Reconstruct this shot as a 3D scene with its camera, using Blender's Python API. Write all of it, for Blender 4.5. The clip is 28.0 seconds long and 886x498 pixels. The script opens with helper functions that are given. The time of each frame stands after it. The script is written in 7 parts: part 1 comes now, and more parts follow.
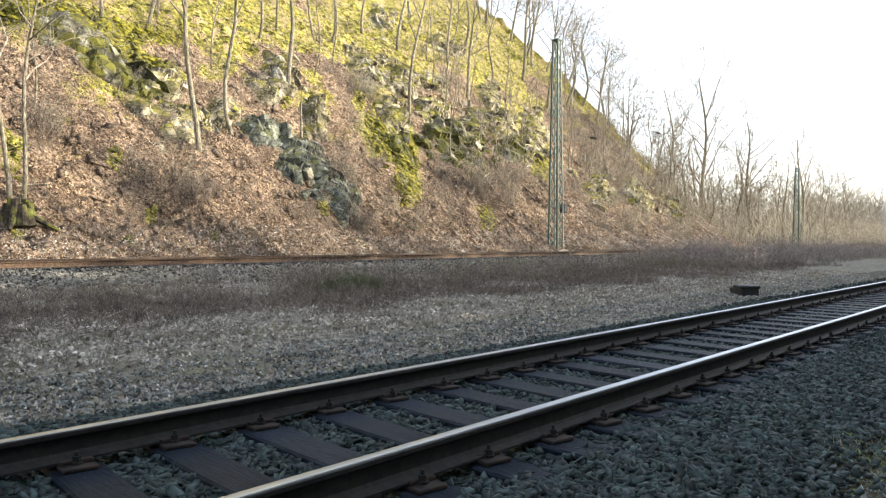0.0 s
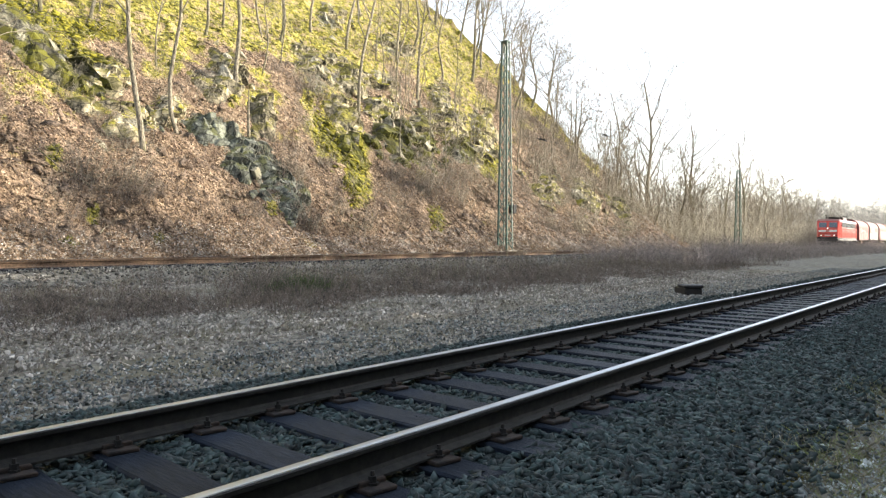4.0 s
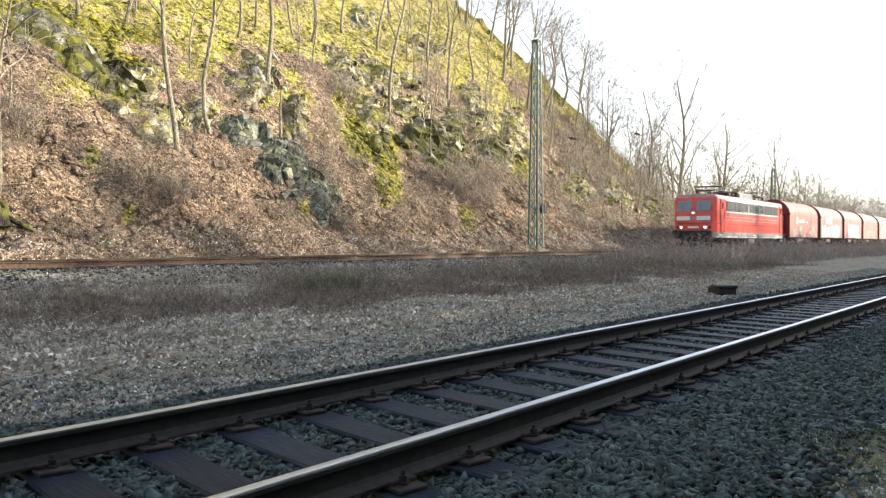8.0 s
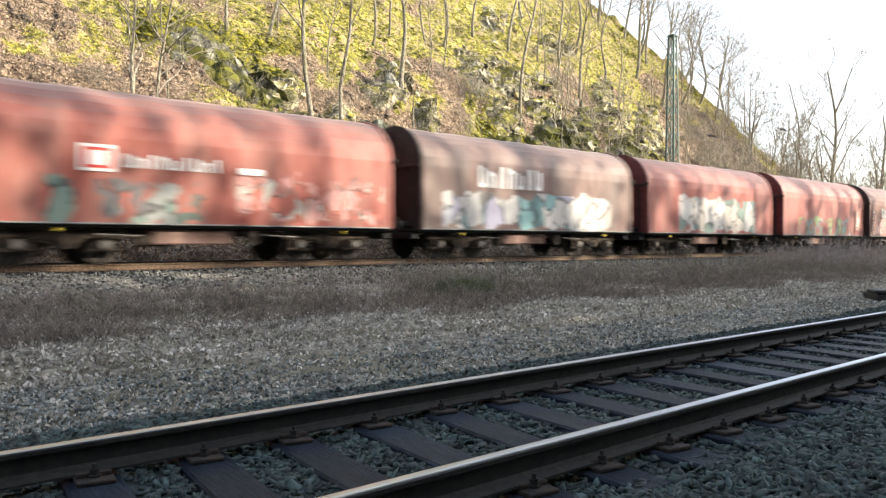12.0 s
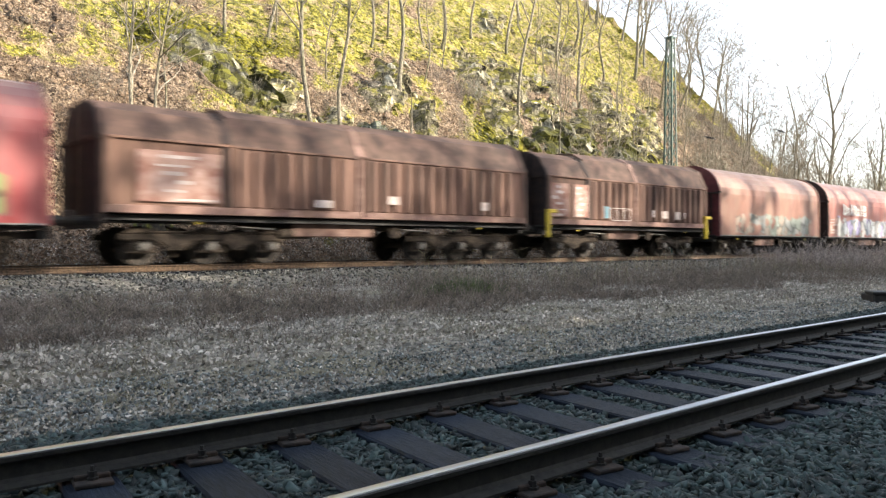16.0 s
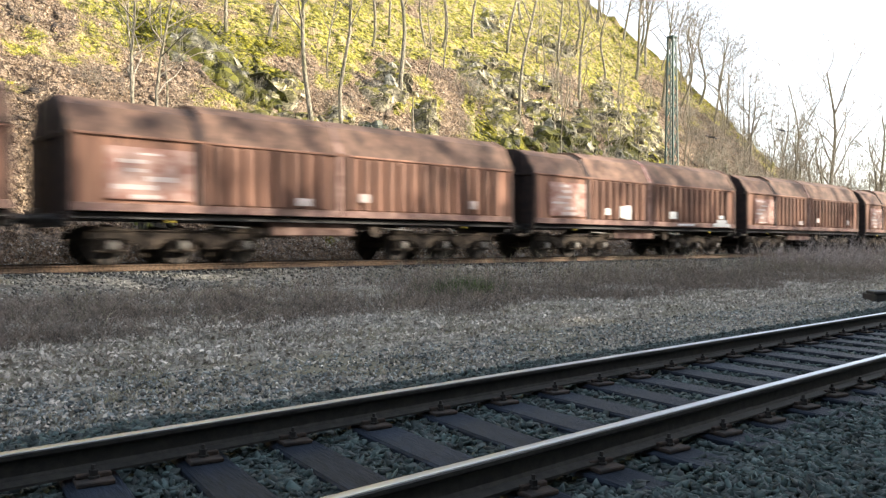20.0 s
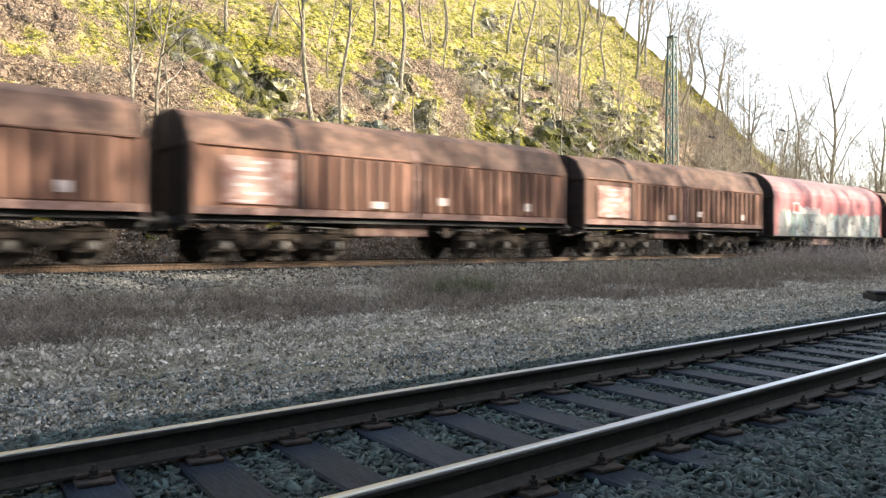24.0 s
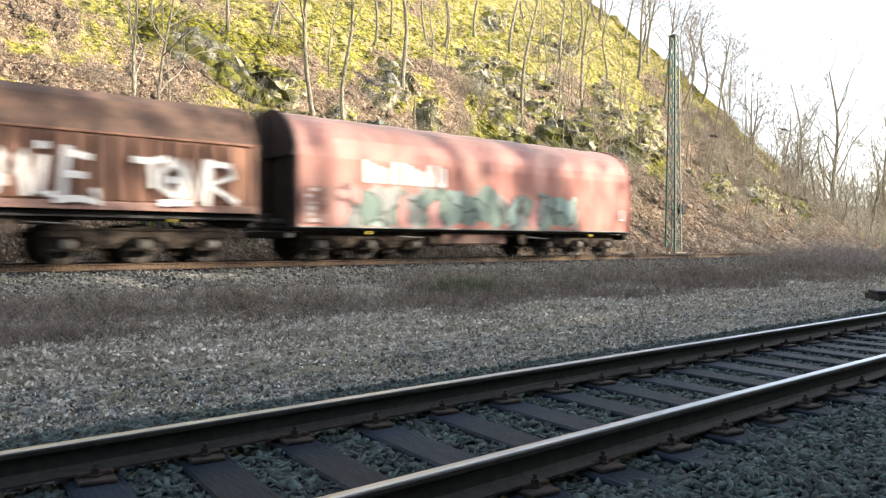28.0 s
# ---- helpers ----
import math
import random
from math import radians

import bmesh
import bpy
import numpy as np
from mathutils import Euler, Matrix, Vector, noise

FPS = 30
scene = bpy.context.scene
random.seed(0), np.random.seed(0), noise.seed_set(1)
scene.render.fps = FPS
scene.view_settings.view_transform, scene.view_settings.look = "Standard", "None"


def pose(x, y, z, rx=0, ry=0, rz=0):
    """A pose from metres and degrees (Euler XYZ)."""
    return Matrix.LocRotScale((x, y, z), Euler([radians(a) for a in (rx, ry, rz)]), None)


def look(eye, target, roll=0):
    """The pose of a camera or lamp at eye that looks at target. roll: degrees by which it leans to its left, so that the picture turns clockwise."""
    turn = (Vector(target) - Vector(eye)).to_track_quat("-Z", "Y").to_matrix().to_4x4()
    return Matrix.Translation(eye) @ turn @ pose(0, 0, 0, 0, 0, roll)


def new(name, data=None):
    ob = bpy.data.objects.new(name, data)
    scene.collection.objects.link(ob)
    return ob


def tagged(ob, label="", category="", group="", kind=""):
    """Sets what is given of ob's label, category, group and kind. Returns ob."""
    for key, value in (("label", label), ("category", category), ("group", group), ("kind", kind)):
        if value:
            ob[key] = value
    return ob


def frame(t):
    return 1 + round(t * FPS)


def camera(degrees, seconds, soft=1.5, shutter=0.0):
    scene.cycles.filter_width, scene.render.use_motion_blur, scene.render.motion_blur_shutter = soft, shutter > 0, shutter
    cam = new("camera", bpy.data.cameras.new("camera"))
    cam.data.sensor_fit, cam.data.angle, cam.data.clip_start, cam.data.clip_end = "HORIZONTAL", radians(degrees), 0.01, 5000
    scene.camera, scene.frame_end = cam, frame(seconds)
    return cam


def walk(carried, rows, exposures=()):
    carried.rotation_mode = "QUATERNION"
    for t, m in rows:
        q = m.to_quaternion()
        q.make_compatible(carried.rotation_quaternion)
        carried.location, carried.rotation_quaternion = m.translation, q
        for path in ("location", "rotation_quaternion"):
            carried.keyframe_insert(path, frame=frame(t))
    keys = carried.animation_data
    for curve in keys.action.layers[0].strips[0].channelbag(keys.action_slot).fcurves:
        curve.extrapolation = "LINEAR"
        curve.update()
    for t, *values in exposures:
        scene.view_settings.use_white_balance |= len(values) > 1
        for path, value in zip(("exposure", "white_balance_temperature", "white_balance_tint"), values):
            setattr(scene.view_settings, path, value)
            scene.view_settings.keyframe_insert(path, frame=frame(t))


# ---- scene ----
# The tracks run along +x; z = 0 is the head of the rails of the near track. The camera stands on a tripod and pans.
EYE = 0.947
WEST = -50.153                     # heading of the camera at the start: 0 would look straight across the tracks
SECONDS = 28.0
cam = camera(58.72, SECONDS, soft=1.3, shutter=0.5)
PATH = [  # seconds, pan, pitch, roll (degrees)
    (0.0, 0.0, -0.60, 0.17), (1.0, 0.02, -0.62, 0.16), (1.2, -0.56, -0.63, 0.2), (1.4, -2.06, -0.64, 0.27), (1.6, -3.45, -0.66, 0.3),
    (1.8, -4.55, -0.68, 0.29), (2.0, -5.01, -0.69, 0.28), (2.5, -4.78, -0.63, 0.26), (3.0, -4.41, -0.56, 0.2), (3.5, -3.99, -0.55, 0.17),
    (4.5, -3.36, -0.57, 0.13), (5.5, -2.76, -0.58, 0.1), (6.0, -2.38, -0.58, 0.13), (7.0, -1.77, -0.58, 0.12), (8.0, -1.43, -0.58, 0.12),
    (8.5, -1.2, -0.55, 0.07), (8.8, -0.7, -0.55, 0.04), (9.0, -0.08, -0.54, 0.0), (9.2, 0.75, -0.53, 0.02), (9.4, 2.55, -0.51, 0.05),
    (9.5, 3.33, -0.5, 0.07), (9.7, 3.85, -0.5, 0.06), (9.9, 4.4, -0.49, 0.04), (10.0, 4.97, -0.49, 0.03), (10.2, 6.4, -0.46, 0.0),
    (10.5, 7.58, -0.42, -0.03), (10.7, 8.1, -0.43, 0.0), (11.0, 8.25, -0.45, 0.05), (11.5, 8.08, -0.47, 0.07), (12.0, 8.06, -0.45, 0.04),
    (12.5, 8.01, -0.4, 0.04), (13.5, 7.96, -0.35, 0.02), (14.5, 7.93, -0.32, 0.0), (16.0, 7.94, -0.32, 0.0), (17.0, 7.99, -0.37, 0.02),
    (18.0, 8.02, -0.38, 0.05), (20.0, 8.02, -0.38, 0.05), (22.5, 8.03, -0.38, 0.03), (25.0, 8.03, -0.39, 0.04), (27.0, 8.03, -0.39, 0.04),
    (27.5, 8.05, -0.45, 0.1), (28.0, 8.15, -0.45, 0.08)]
STOPS = 0.98
walk(cam, [(t, pose(0, 0, EYE, 90 + pitch, -roll, WEST + pan)) for t, pan, pitch, roll in PATH], [(0.0, STOPS), (16.0, STOPS + 0.01), (21.0, STOPS + 0.1), (SECONDS, STOPS + 0.14)])

# ---- light: a low winter sun from behind the camera, to its right ----
SUN = Vector((0.58, -0.68, 0.39)).normalized()
world = bpy.data.worlds.new("sky")
scene.world = world
world.use_nodes = True
sky = world.node_tree.nodes.new("ShaderNodeTexSky")
sky.sky_type, sky.sun_disc = "NISHITA", False
sky.sun_elevation = math.asin(SUN.z)
sky.sun_rotation = math.atan2(SUN.x, SUN.y)
sky.air_density, sky.dust_density, sky.ozone_density = 1.0, 2.0, 1.0
background = world.node_tree.nodes["Background"]
background.inputs["Strength"].default_value = 0.15
haze = world.node_tree.nodes.new("ShaderNodeHueSaturation")   # thin high haze pales the sky
haze.inputs["Saturation"].default_value, haze.inputs["Value"].default_value = 0.5, 1.6
world.node_tree.links.new(sky.outputs["Color"], haze.inputs["Color"])
world.node_tree.links.new(haze.outputs["Color"], background.inputs["Color"])
sun = new("sun", bpy.data.lights.new("sun", "SUN"))
sun.data.energy, sun.data.angle, sun.data.color = 5.0, radians(0.7), (1.0, 0.885, 0.715)
sun.matrix_world = look(SUN * 80, (0, 0, 0))


# ---- materials ----
def surf(name, a, b, scale=6.0, rough=0.85, bump=0.3, metal=0.0, c=None, cscale=0.5, camount=0.6, rnd="", spread=0.25, stretch=(1, 1, 1), depth=0.02, edge=(0.4, 0.62), cedge=(0.48, 0.62)):
    """A surface of two colours in a fine grain, stained with a third in large patches, with relief; rnd varies it by object or by island."""
    m = bpy.data.materials.new(name)
    m.use_nodes = True
    t = m.node_tree
    n, link = t.nodes, t.links.new
    bsdf = n["Principled BSDF"]
    co, mp = n.new("ShaderNodeTexCoord"), n.new("ShaderNodeMapping")
    mp.inputs["Scale"].default_value = stretch
    link(co.outputs["Object"], mp.inputs["Vector"])
    grain, ramp = n.new("ShaderNodeTexNoise"), n.new("ShaderNodeValToRGB")
    grain.inputs["Scale"].default_value, grain.inputs["Detail"].default_value, grain.inputs["Roughness"].default_value = scale, 7.0, 0.65
    link(mp.outputs["Vector"], grain.inputs["Vector"])
    link(grain.outputs["Fac"], ramp.inputs["Fac"])
    ramp.color_ramp.elements[0].position, ramp.color_ramp.elements[1].position = edge
    ramp.color_ramp.elements[0].color, ramp.color_ramp.elements[1].color = (*a, 1), (*b, 1)
    colour = ramp.outputs["Color"]
    if c:
        stain, cr, mix = n.new("ShaderNodeTexNoise"), n.new("ShaderNodeValToRGB"), n.new("ShaderNodeMix")
        stain.inputs["Scale"].default_value, stain.inputs["Detail"].default_value = cscale, 5.0
        link(mp.outputs["Vector"], stain.inputs["Vector"])
        link(stain.outputs["Fac"], cr.inputs["Fac"])
        cr.color_ramp.elements[0].position, cr.color_ramp.elements[1].position = cedge
        cr.color_ramp.elements[1].color = (camount,) * 3 + (1,)
        mix.data_type = "RGBA"
        link(cr.outputs["Color"], mix.inputs["Factor"])
        link(colour, mix.inputs["A"])
        mix.inputs["B"].default_value = (*c, 1)
        colour = mix.outputs["Result"]
    if rnd:
        source = n.new("ShaderNodeObjectInfo" if rnd == "object" else "ShaderNodeNewGeometry")
        value = source.outputs["Random" if rnd == "object" else "Random Per Island"]
        span, hsv = n.new("ShaderNodeMapRange"), n.new("ShaderNodeHueSaturation")
        span.inputs["To Min"].default_value, span.inputs["To Max"].default_value = 1 - spread, 1 + spread
        link(value, span.inputs["Value"])
        link(span.outputs["Result"], hsv.inputs["Value"])
        link(colour, hsv.inputs["Color"])
        colour = hsv.outputs["Color"]
    link(colour, bsdf.inputs["Base Color"])
    bsdf.inputs["Roughness"].default_value, bsdf.inputs["Metallic"].default_value = rough, metal
    if bump:
        bp = n.new("ShaderNodeBump")
        bp.inputs["Strength"].default_value, bp.inputs["Distance"].default_value = bump, depth
        link(grain.outputs["Fac"], bp.inputs["Height"])
        link(bp.outputs["Normal"], bsdf.inputs["Normal"])
    return m


def glow(name, colour, power):
    m = bpy.data.materials.new(name)
    m.use_nodes = True
    b = m.node_tree.nodes["Principled BSDF"]
    b.inputs["Base Color"].default_value = (*colour, 1)
    b.inputs["Emission Color"].default_value, b.inputs["Emission Strength"].default_value = (*colour, 1), power
    return m


def mossy_tops(m):
    """Keeps the moss on faces that look upwards."""
    t = m.node_tree
    mix = next(k for k in t.nodes if k.bl_idname == "ShaderNodeMix")
    fac = mix.inputs["Factor"].links[0].from_socket
    geo, sep, span, mul = t.nodes.new("ShaderNodeNewGeometry"), t.nodes.new("ShaderNodeSeparateXYZ"), t.nodes.new("ShaderNodeMapRange"), t.nodes.new("ShaderNodeMath")
    t.links.new(geo.outputs["Normal"], sep.inputs["Vector"])
    t.links.new(sep.outputs["Z"], span.inputs["Value"])
    span.inputs["From Min"].default_value, span.inputs["From Max"].default_value = 0.25, 0.65
    mul.operation = "MULTIPLY"
    t.links.new(fac, mul.inputs[0])
    t.links.new(span.outputs["Result"], mul.inputs[1])
    t.links.new(mul.outputs["Value"], mix.inputs["Factor"])


def cracked(m, scale):
    """Breaks a rock's colour into blocks of different tone with dark joints between them."""
    t = m.node_tree
    n, link = t.nodes, t.links.new
    base = n["Principled BSDF"].inputs["Base Color"]
    under = base.links[0].from_socket
    co, turn = n.new("ShaderNodeTexCoord"), n.new("ShaderNodeMapping")
    turn.inputs["Rotation"].default_value, turn.inputs["Scale"].default_value = (0.5, 0.4, 0.3), (1.0, 1.3, 1.9)
    link(co.outputs["Object"], turn.inputs["Vector"])
    warp, push = n.new("ShaderNodeTexNoise"), n.new("ShaderNodeVectorMath")
    warp.inputs["Scale"].default_value = scale * 1.5
    push.operation, push.inputs[1].default_value = "MULTIPLY_ADD", (0.18, 0.18, 0.18)
    link(turn.outputs["Vector"], warp.inputs["Vector"])
    link(warp.outputs["Color"], push.inputs[0])
    link(turn.outputs["Vector"], push.inputs[2])
    cell, edge, tone = n.new("ShaderNodeTexVoronoi"), n.new("ShaderNodeTexVoronoi"), n.new("ShaderNodeSeparateColor")
    edge.feature = "DISTANCE_TO_EDGE"
    cell.inputs["Scale"].default_value = edge.inputs["Scale"].default_value = scale
    for v in (cell, edge):
        link(push.outputs["Vector"], v.inputs["Vector"])
    link(cell.outputs["Color"], tone.inputs["Color"])
    thin, shade, mul, hsv = n.new("ShaderNodeMapRange"), n.new("ShaderNodeMapRange"), n.new("ShaderNodeMath"), n.new("ShaderNodeHueSaturation")
    thin.inputs["From Max"].default_value, thin.inputs["To Min"].default_value = 0.07, 0.16
    link(edge.outputs["Distance"], thin.inputs["Value"])
    shade.inputs["To Min"].default_value, shade.inputs["To Max"].default_value = 0.45, 1.35
    link(tone.outputs["Red"], shade.inputs["Value"])
    mul.operation = "MULTIPLY"
    link(thin.outputs["Result"], mul.inputs[0])
    link(shade.outputs["Result"], mul.inputs[1])
    link(mul.outputs["Value"], hsv.inputs["Value"])
    link(under, hsv.inputs["Color"])
    link(hsv.outputs["Color"], base)


def graffiti(m, colours, low, high, start, end, seed=0.0, cell=2.2, cover=0.5, rag=0.5, outline=0.35):
    """Sprays tall outlined blobs of paint over a side, between two heights and two lengths along it, in a ragged band."""
    t = m.node_tree
    n, link = t.nodes, t.links.new
    bsdf = n["Principled BSDF"]
    under = bsdf.inputs["Base Color"].links[0].from_socket
    co, sep = n.new("ShaderNodeTexCoord"), n.new("ShaderNodeSeparateXYZ")
    link(co.outputs["Object"], sep.inputs["Vector"])
    warp, shift = n.new("ShaderNodeTexNoise"), n.new("ShaderNodeVectorMath")
    warp.inputs["Scale"].default_value, warp.inputs["Detail"].default_value = 1.6, 2.0
    off = n.new("ShaderNodeVectorMath")
    off.operation = "ADD"
    off.inputs[1].default_value = (seed, seed * 0.7, 0)
    link(co.outputs["Object"], off.inputs[0])
    link(off.outputs["Vector"], warp.inputs["Vector"])
    shift.operation = "MULTIPLY_ADD"
    shift.inputs[1].default_value = (0.9, 0.2, 0.9)
    link(warp.outputs["Color"], shift.inputs[0])
    link(off.outputs["Vector"], shift.inputs[2])
    vor, ramp, rim, tall = n.new("ShaderNodeTexVoronoi"), n.new("ShaderNodeValToRGB"), n.new("ShaderNodeTexVoronoi"), n.new("ShaderNodeMapping")
    tall.inputs["Scale"].default_value = (0.8, 0.1, 0.42)
    link(shift.outputs["Vector"], tall.inputs["Vector"])
    rim.feature = "DISTANCE_TO_EDGE"
    for v in (vor, rim):
        v.inputs["Scale"].default_value = cell
        link(tall.outputs["Vector"], v.inputs["Vector"])
    split = n.new("ShaderNodeSeparateColor")
    link(vor.outputs["Color"], split.inputs["Color"])
    link(split.outputs["Red"], ramp.inputs["Fac"])
    ramp.color_ramp.interpolation = "CONSTANT"
    ramp.color_ramp.elements.remove(ramp.color_ramp.elements[1])
    ramp.color_ramp.elements[0].position, ramp.color_ramp.elements[0].color = 0.0, (*colours[0], 1)
    for i, col in enumerate(colours[1:], 1):
        ramp.color_ramp.elements.new(i / len(colours)).color = (*col, 1)

    def between(value, lo, hi, soft):
        out = None
        for edge, sign in ((lo, 1), (hi, -1)):
            r = n.new("ShaderNodeMapRange")
            r.inputs["From Min"].default_value, r.inputs["From Max"].default_value = edge - soft * sign, edge + soft * sign
            link(value, r.inputs["Value"])
            if out is None:
                out = r.outputs["Result"]
            else:
                mul = n.new("ShaderNodeMath")
                mul.operation = "MULTIPLY"
                link(out, mul.inputs[0])
                link(r.outputs["Result"], mul.inputs[1])
                out = mul.outputs["Value"]
        return out

    lift = n.new("ShaderNodeMath")
    lift.operation = "MULTIPLY_ADD"
    link(warp.outputs["Fac"], lift.inputs[0])
    lift.inputs[1].default_value = rag * 2
    link(sep.outputs["Z"], lift.inputs[2])
    zmask = between(lift.outputs["Value"], low + rag, high + rag, 0.03)
    xmask = between(sep.outputs["X"], start, end, 0.1)
    patch, pr = n.new("ShaderNodeTexNoise"), n.new("ShaderNodeValToRGB")
    patch.inputs["Scale"].default_value = 1.1
    link(off.outputs["Vector"], patch.inputs["Vector"])
    link(patch.outputs["Fac"], pr.inputs["Fac"])
    pr.color_ramp.elements[0].position, pr.color_ramp.elements[1].position = 0.62 - cover * 0.4, 0.66 - cover * 0.4
    total = zmask
    for other in (xmask, pr.outputs["Color"]):
        mul = n.new("ShaderNodeMath")
        mul.operation = "MULTIPLY"
        link(total, mul.inputs[0])
        link(other, mul.inputs[1])
        total = mul.outputs["Value"]
    mix = n.new("ShaderNodeMix")
    mix.data_type = "RGBA"
    link(total, mix.inputs["Factor"])
    link(under, mix.inputs["A"])
    line, dim = n.new("ShaderNodeMapRange"), n.new("ShaderNodeHueSaturation")
    line.inputs["From Min"].default_value, line.inputs["From Max"].default_value, line.inputs["To Min"].default_value = 0.03, 0.07, outline
    link(rim.outputs["Distance"], line.inputs["Value"])
    link(line.outputs["Result"], dim.inputs["Value"])
    link(ramp.outputs["Color"], dim.inputs["Color"])
    link(dim.outputs["Color"], mix.inputs["B"])
    link(mix.outputs["Result"], bsdf.inputs["Base Color"])
    return m


BALLAST = surf("basalt_ballast", (0.009, 0.020, 0.021), (0.048, 0.079, 0.077), 9, 0.7, 0.35, rnd="island", spread=0.6)
EDGE_STONE = surf("weathered_ballast", (0.085, 0.098, 0.098), (0.31, 0.335, 0.325), 9, 0.85, 0.3, rnd="island", spread=0.6)
VERGE_STONE = surf("fine_grey_gravel", (0.17, 0.195, 0.19), (0.60, 0.65, 0.63), 9, 0.9, 0.3, rnd="island", spread=0.5)
VERGE_MOSS = surf("dry_yellow_moss", (0.10, 0.082, 0.015), (0.30, 0.24, 0.05), 9, 0.95, 0.5, rnd="island", spread=0.5)
STUMP = surf("rotten_mossy_bark", (0.012, 0.010, 0.007), (0.075, 0.06, 0.036), 5, 0.95, 0.8, c=(0.17, 0.18, 0.03), cscale=2.5, camount=0.9, depth=0.05)
GRAVEL = surf("pale_gravel", (0.16, 0.155, 0.138), (0.50, 0.48, 0.43), 14, 0.9, 0.3, rnd="island", spread=0.75)
FAR_STONE = surf("grey_brown_ballast", (0.075, 0.073, 0.064), (0.29, 0.28, 0.245), 14, 0.9, 0.3, rnd="island", spread=0.75)
SOIL = surf("gravelly_soil", (0.075, 0.07, 0.058), (0.33, 0.31, 0.255), 6, 0.95, 1.0, c=(0.15, 0.135, 0.08), cscale=0.7, camount=0.7, edge=(0.40, 0.62), depth=0.04)
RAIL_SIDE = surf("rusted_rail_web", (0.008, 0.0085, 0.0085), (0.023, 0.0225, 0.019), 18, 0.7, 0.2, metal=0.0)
RAIL_TOP = surf("polished_rail_head", (0.50, 0.535, 0.59), (0.60, 0.635, 0.69), 30, 0.34, 0.0, metal=1.0, stretch=(0.1, 1, 1))
RAIL_RUST = surf("brown_rail", (0.075, 0.047, 0.028), (0.19, 0.122, 0.075), 20, 0.75, 0.2, metal=0.1)
# dark tar; the blue in it stands in for the sky's sheen
TIMBER = surf("tarred_timber", (0.005, 0.008, 0.014), (0.036, 0.047, 0.066), 9, 0.5, 0.9, edge=(0.33, 0.68), c=(0.008, 0.011, 0.016), cscale=0.7, stretch=(6, 0.6, 6), rnd="object", spread=0.3, depth=0.01)
TIMBER.node_tree.nodes["Principled BSDF"].inputs["Specular IOR Level"].default_value = 0.08
PLATE = surf("rusty_baseplate", (0.012, 0.010, 0.009), (0.05, 0.033, 0.024), 14, 0.85, 0.3)
BOLT = surf("rusty_bolt", (0.010, 0.010, 0.010), (0.03, 0.026, 0.023), 25, 0.7, 0.2, metal=0.1)
LEAF_TONES = ((0.045, 0.029, 0.017), (0.175, 0.118, 0.074), (0.285, 0.205, 0.133), (0.45, 0.345, 0.235))
HILL = surf("leaf_strewn_slope", (0.045, 0.03, 0.02), (0.31, 0.226, 0.155), 6, 0.95, 1.0, depth=0.12)
ROCK = surf("mossy_rock", (0.036, 0.032, 0.02), (0.54, 0.475, 0.32), 3.0, 0.9, 0.9, c=(0.17, 0.155, 0.013), cscale=1.6, camount=1.0, rnd="object", spread=0.3, depth=0.08, cedge=(0.41, 0.49), edge=(0.36, 0.62))
mossy_tops(ROCK)
DARK_ROCK = surf("dark_grey_green_rock", (0.02, 0.025, 0.021), (0.235, 0.25, 0.20), 3.0, 0.8, 1.0, c=(0.07, 0.075, 0.010), cscale=1.8, camount=0.9, rnd="object", spread=0.3, depth=0.08, cedge=(0.45, 0.53), edge=(0.34, 0.64))
mossy_tops(DARK_ROCK)
cracked(ROCK, 1.7)
cracked(DARK_ROCK, 1.7)
# mossy rock whose dark tone also stands in for shadow between crags
MOSS_SHADE_ROCK = surf("mossy_shadowed_rock", (0.016, 0.016, 0.010), (0.25, 0.236, 0.17), 3.0, 0.9, 0.9, c=(0.088, 0.086, 0.006), cscale=1.3, camount=1.0, rnd="object", spread=0.25, depth=0.08, cedge=(0.40, 0.48), edge=(0.38, 0.64))
cracked(MOSS_SHADE_ROCK, 1.7)
DEEP_MOSS = surf("deep_wet_moss", (0.05, 0.053, 0.002), (0.235, 0.21, 0.009), 6, 1.0, 0.8, rnd="island", spread=0.45, depth=0.05)
MOSS = surf("green_moss", (0.024, 0.028, 0.003), (0.245, 0.222, 0.028), 4, 1.0, 0.8, rnd="island", spread=0.5, depth=0.05)
PALE_ROCK = surf("pale_lichened_rock", (0.14, 0.132, 0.096), (0.58, 0.545, 0.43), 2.0, 0.9, 0.9, c=(0.14, 0.135, 0.06), cscale=1.5, camount=0.6, depth=0.1)
SHRUB = surf("pinkish_shrub", (0.225, 0.19, 0.168), (0.43, 0.365, 0.325), 5, 0.95, 0.0, rnd="island", spread=0.4)
DRIFT = surf("leaf_drift", (0.04, 0.027, 0.017), (0.29, 0.21, 0.143), 9, 0.95, 1.0, rnd="island", spread=0.35, depth=0.06, edge=(0.38, 0.6))
# pale brush, lightened a little more for haze beyond the spur
SCRUB = surf("pale_scrub", (0.17, 0.152, 0.115), (0.31, 0.28, 0.215), 5, 0.95, 0.0, rnd="island", spread=0.4)
FLAKE = surf("pale_flake", (0.28, 0.25, 0.21), (0.60, 0.56, 0.50), 3, 0.9, 0.0, rnd="island", spread=0.5)
LEAF = surf("dead_leaf", (0.15, 0.10, 0.063), (0.42, 0.31, 0.208), 3, 0.85, 0.0, rnd="island", spread=0.5)
STALK = surf("dry_stalk", (0.105, 0.086, 0.07), (0.30, 0.245, 0.198), 5, 0.95, 0.0, rnd="island", spread=0.5)
